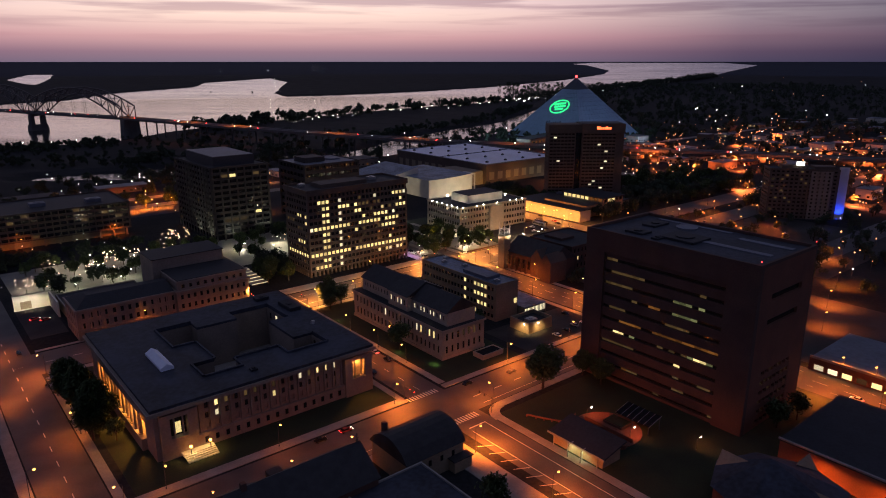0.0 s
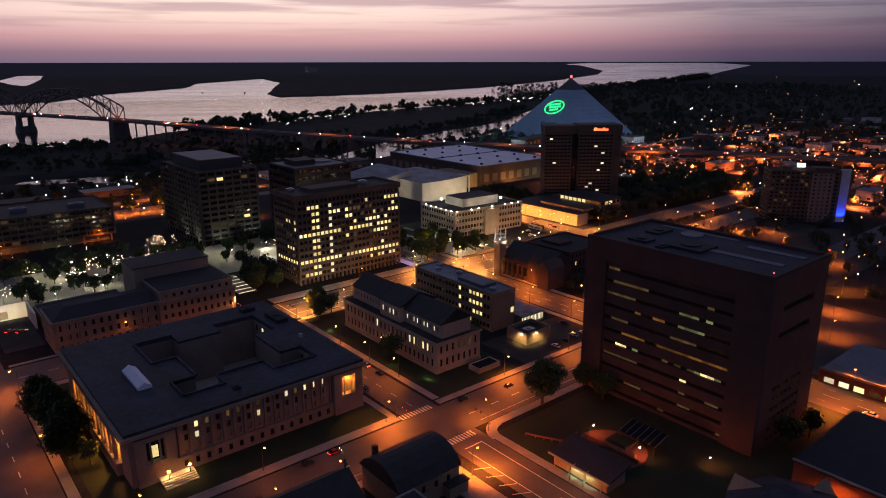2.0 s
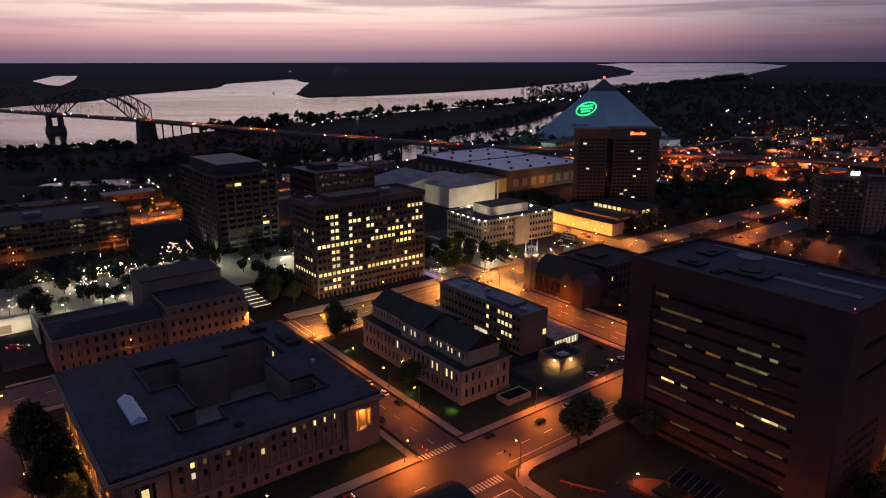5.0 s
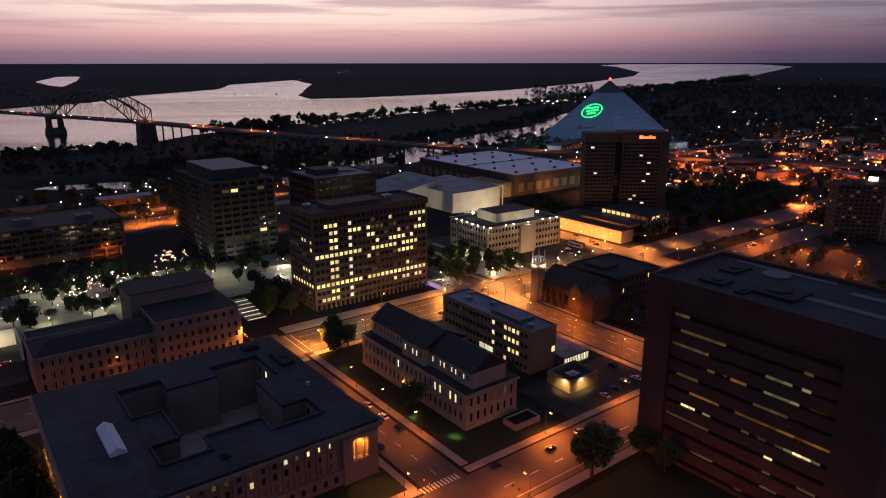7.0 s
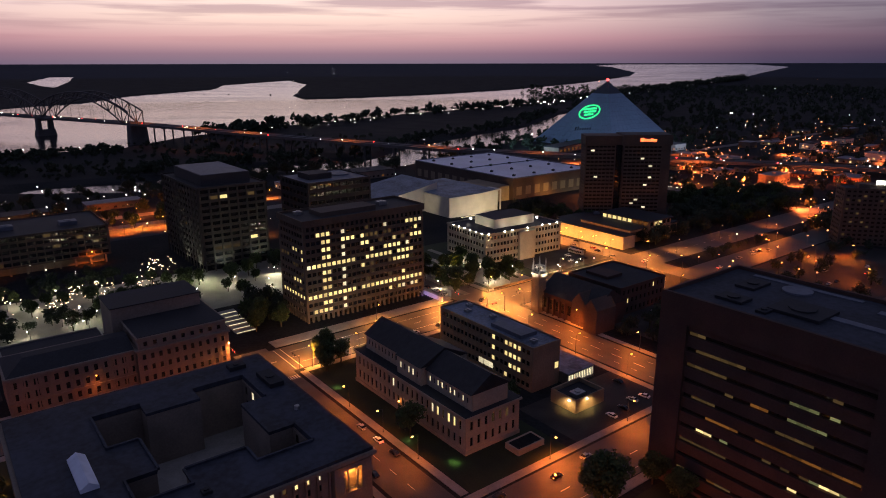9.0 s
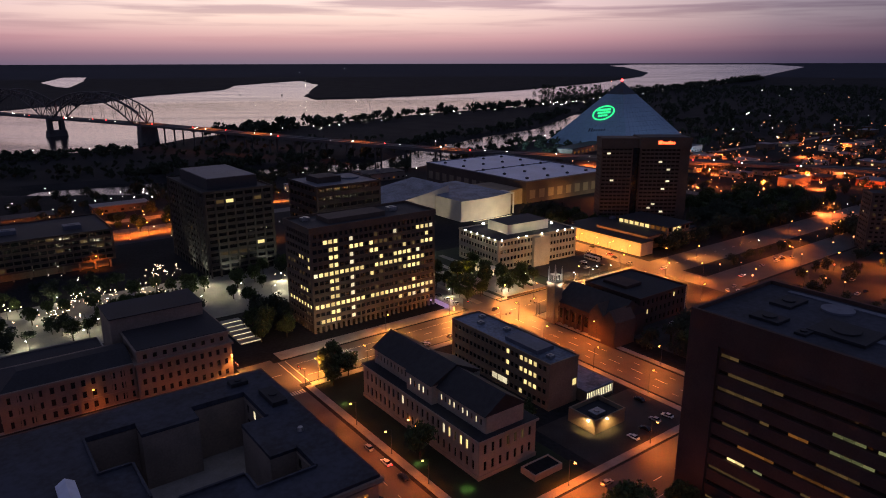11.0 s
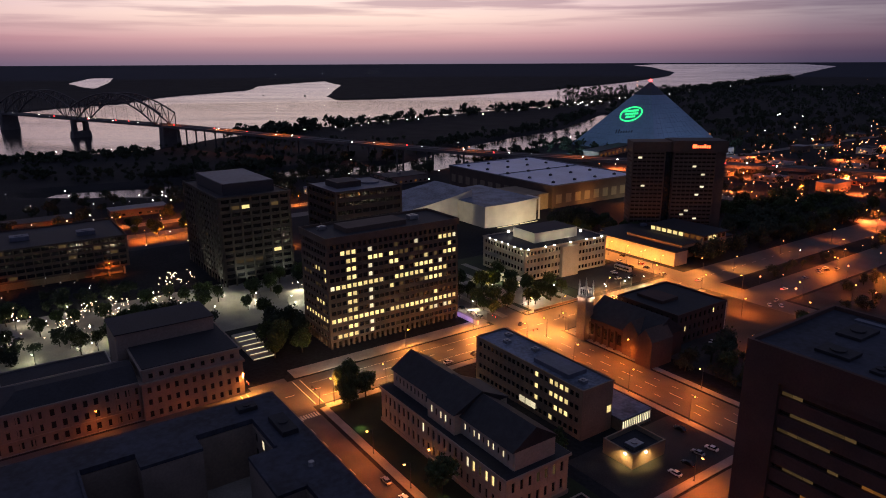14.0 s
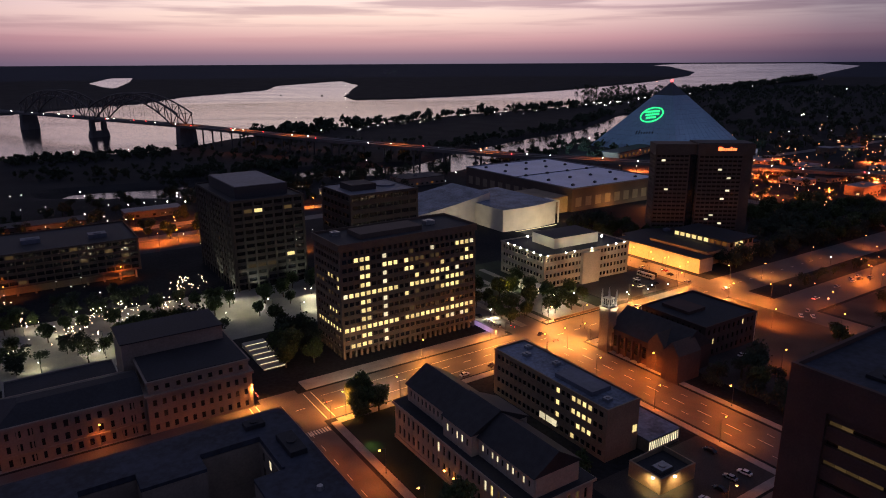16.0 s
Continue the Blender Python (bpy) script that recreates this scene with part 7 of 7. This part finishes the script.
# ---- the low town ----
def low_building(u, v, w, d, h, seed):
    rnd = random.Random(seed)
    mat = rnd.choice(("tan", "red_brick", "limestone", "brown_stone", "white_wall"))
    words = {"tan": "tan", "red_brick": "red brick", "limestone": "grey stone", "brown_stone": "brown", "white_wall": "white"}[mat]
    b = thing("low_building", "low %s town building with a flat roof" % words, "building", u, v)
    part("wall", boxes((0, w, 0, d, -0.1, h)), mat, b)
    part("roof", boxes((-0.3, w + 0.3, -0.3, d + 0.3, h, h + 0.5)), rnd.choice(("roof_dark", "roof_grey", "roof_dark")), b)
    n = max(2, int(w / 6))
    for i in range(n):
        link_mesh("window", pane_mesh(2.4, 1.8, rnd.choice(("dark_glass", "dark_glass", "dark_glass", "lit_amber", "lit_dim"))), b, pose((i + 0.5) * w / n, -0.03, 1.4))
    for i in range(max(2, int(d / 7))):
        link_mesh("window", pane_mesh(2.4, 1.8, rnd.choice(("dark_glass", "dark_glass", "lit_amber", "lit"))), b, side(-0.03, d - (i + 0.5) * d / max(2, int(d / 7)), -90) @ Matrix.Translation((0, 0, 1.4)))
    if rnd.random() < 0.5:
        roof_unit(b, w * 0.4, d * 0.4, h + 0.5, 3, 3, 1.4, "roof_grey")


rnd = random.Random(101)
made = 0
for iu in range(22):
    for iv in range(13):
        u, v = 420 + iu * 56 + rnd.uniform(-8, 8), -60 + iv * 58 + rnd.uniform(-8, 8)
        w, d = rnd.uniform(16, 36), rnd.uniform(14, 32)
        if u < 560 and v < 300 or 430 - w < u < 620 and 300 < v < 700 or 540 < u < 690 and 310 < v < 430 or v < 290 and v + d > 258 or u < 658 and u + w > 636 or v < 632 and v + d > 612 or (500 < u < 640 and 170 < v < 300):
            continue
        if rnd.random() < 0.62:
            low_building(u, v, w, d, rnd.choice((4.5, 5.5, 7, 9)), made)
            made += 1
for u, v, w, d, h in ((60, 690, 60, 20, 6), (150, 700, 46, 18, 6), (300, 580, 40, 24, 8), (420, 700, 50, 30, 8), (330, 690, 30, 24, 6), (-10, 470, 22, 50, 10), (-40, 330, 46, 40, 9), (-40, 230, 46, 40, 8), (-40, 130, 46, 60, 9)):
    low_building(u, v, w, d, h, made)
    made += 1


# ---- cars ----
def car(label, paint, lights=False):
    c = new("car")
    tagged(c, label, "car", "cars on the streets")
    bm = bmesh.new()
    prof = [(-2.25, 0.35), (2.2, 0.35), (2.25, 0.72), (1.2, 0.92), (-2.0, 0.98), (-2.28, 0.7)]
    rows = [[bm.verts.new((x, y, z)) for x, z in prof] for y in (-0.88, 0.88)]
    bm.faces.new(rows[0]), bm.faces.new(rows[1][::-1])
    for i in range(6):
        bm.faces.new((rows[0][i], rows[1][i], rows[1][(i + 1) % 6], rows[0][(i + 1) % 6]))
    bmesh.ops.bevel(bm, geom=bm.edges[:], offset=0.08, segments=2, affect="EDGES")
    part("body", bm, paint, c)
    bm = bmesh.new()
    prof = [(-1.75, 0.95), (1.15, 0.92), (0.45, 1.42), (-1.15, 1.45)]
    rows = [[bm.verts.new((x, y * (0.9 if z > 1.2 else 1), z)) for x, z in prof] for y in (-0.8, 0.8)]
    bm.faces.new(rows[0]), bm.faces.new(rows[1][::-1])
    for i in range(4):
        bm.faces.new((rows[0][i], rows[1][i], rows[1][(i + 1) % 4], rows[0][(i + 1) % 4]))
    part("cabin_glass", bm, "dark_glass", c)
    part("roof", boxes((-1.1, 0.4, -0.7, 0.7, 1.43, 1.49)), paint, c)
    for x in (-1.4, 1.4):
        for y in (-0.8, 0.8):
            bm = bmesh.new()
            tube(bm, (x, y - 0.1, 0.33), (x, y + 0.1, 0.33), 0.33, n=12)
            part("wheel", bm, "rubber", c)
    for y in (-0.6, 0.6):
        part("headlight", boxes((2.2, 2.3, y - 0.2, y + 0.2, 0.55, 0.72)), "bulb_white" if lights else "white_wall", c)
        part("tail_light", boxes((-2.32, -2.22, y - 0.22, y + 0.22, 0.62, 0.8)), "bulb_red" if lights else "red_brick", c)
    return c


paints = [material("car_paint_white", (0.75, 0.75, 0.72), 0.3, vary=0.05, bump=0, spec=0.6), material("car_paint_black", (0.02, 0.02, 0.022), 0.25, vary=0.1, bump=0, spec=0.6), material("car_paint_silver", (0.42, 0.42, 0.42), 0.3, metal=0.5, vary=0.05, bump=0),
          material("car_paint_red", (0.30, 0.03, 0.02), 0.3, vary=0.1, bump=0)]
models = [car("parked white car on the asphalt", paints[0]), car("dark car at the kerb", paints[1]), car("silver car on the street", paints[2]), car("red car with its lights on", paints[3], True), car("white car with its lights on", paints[0], True)]
seen = set()
for u, v, turn, k in ((101, 172, 0, 0), (97, 183.5, 0, 1), (107, 183.5, 0, 3), (163, 183.5, 0, 1), (184, 180, 0, 1), (200, 182, 0, 2), (151.4, 232, 90, 4), (151.4, 243, 90, 2), (139.6, 250, 90, 3), (151.4, 222, 90, 1), (139.6, 216, 90, 1),
                      (217, 302.6, 0, 0), (232, 303, 0, 1), (202, 306, 0, 2), (272, 318, 30, 1), (250, 196, 100, 0), (244, 197, 95, 2), (236, 195, 90, 1), (252, 210, 90, 1), (228, 194, 90, 0), (268, 80, 90, 4), (278, 60, 90, 3), (300, 210, 90, 2), (330, 250, 0, 0),
                      (345, 210, 0, 0), (352, 214, 0, 3), (360, 228, 0, 1), (372, 336, 90, 1), (368, 340, 0, 2), (379, 338, 0, 1), (397, 330, 90, 2), (400, 345, 90, 1), (404, 352, 90, 3), (398, 365, 90, 2), (409, 372, 90, 1), (405, 310, 0, 4), (430, 272, 0, 4), (460, 276, 0, 2),
                      (365, 312, 0, 4), (340, 318, 0, 0), (22, 200, 90, 3), (43, 372, 20, 3), (47, 368, 20, 3), (29, 150, 90, 4), (21, 120, 90, 3), (30, 330, 90, 1), (66, 440, 0, 1), (450, 215, 0, 0), (458, 214, 0, 1), (474, 228, 0, 2), (490, 210, 0, 3), (505, 216, 0, 0), (478, 276, 0, 0), (482, 279, 0, 2), (486, 276, 0, 1), (490, 279, 0, 0), (494, 274, 0, 2), (398, 262, 40, 0), (402, 258, 40, 0), (408, 264, 20, 2), (372, 346, 90, 1), (376, 350, 90, 0), (262, 338, 90, 2), (262, 346, 90, 0), (262, 354, 90, 1)):
    m = pose(*town(u, v), 0.09, 0, 0, GRID + turn)
    if k in seen:
        copy_thing(models[k], m)
    else:
        models[k].matrix_basis = m
        seen.add(k)


def bus(u, v, turn, label, paint):
    b = thing("bus", label, "bus", u, v, 0.09, turn, "parked buses")
    bm = boxes((-6, 6, -1.25, 1.25, 0.5, 3.1))
    bmesh.ops.bevel(bm, geom=bm.edges[:], offset=0.15, segments=2, affect="EDGES")
    part("body", bm, paint, b)
    for s in (-1.27, 1.27):
        for i in range(7):
            link_mesh("window", pane_mesh(1.4, 0.9, "dark_glass"), b, pose(-4.9 + i * 1.62, s, 1.7))
    for x in (-4, 4):
        for y in (-1.15, 1.15):
            bm = bmesh.new()
            tube(bm, (x, y - 0.15, 0.5), (x, y + 0.15, 0.5), 0.5, n=12)
            part("wheel", bm, "rubber", b)


bus(384, 350, 90, "parked coach beside the white office", paints[2])
bus(388, 352, 90, "dark parked coach in a row", paints[1])
bus(404, 400, 90, "red parked coach by the hotel", paints[3])


# ---- traffic lights at the junctions ----
def traffic_light(u, v, turn):
    t = thing("traffic_light", "dark mast-arm traffic light over the junction", "traffic light", u, v, 0.1, turn, "traffic lights")
    bm = bmesh.new()
    tube(bm, (0, 0, 0), (0, 0, 6.4), 0.14, 0.1, n=8)
    part("mast", bm, "dark_metal", t)
    bm = bmesh.new()
    tube(bm, (0, 0, 6.0), (7, 0, 6.3), 0.08, 0.05, n=6)
    arm = part("arm", bm, "dark_metal", t)
    for x in (4, 6.6):
        box_ = part("signal_head", boxes((x - 0.2, x + 0.2, -0.2, 0.2, 5.2, 6.2)), "dark_metal", t)
        bm = bmesh.new()
        bmesh.ops.create_icosphere(bm, subdivisions=1, radius=0.16, matrix=Matrix.Translation((x, -0.2, 5.95)))
        part("lens", bm, "bulb_red", box_)


for u, v, turn in ((136, 189, -90), (155, 161, 90), (155, 299, 90), (136, 328, -90), (259, 299, 0), (286, 328, 180), (286, 299, 90), (259, 328, -90)):
    traffic_light(u, v, turn)
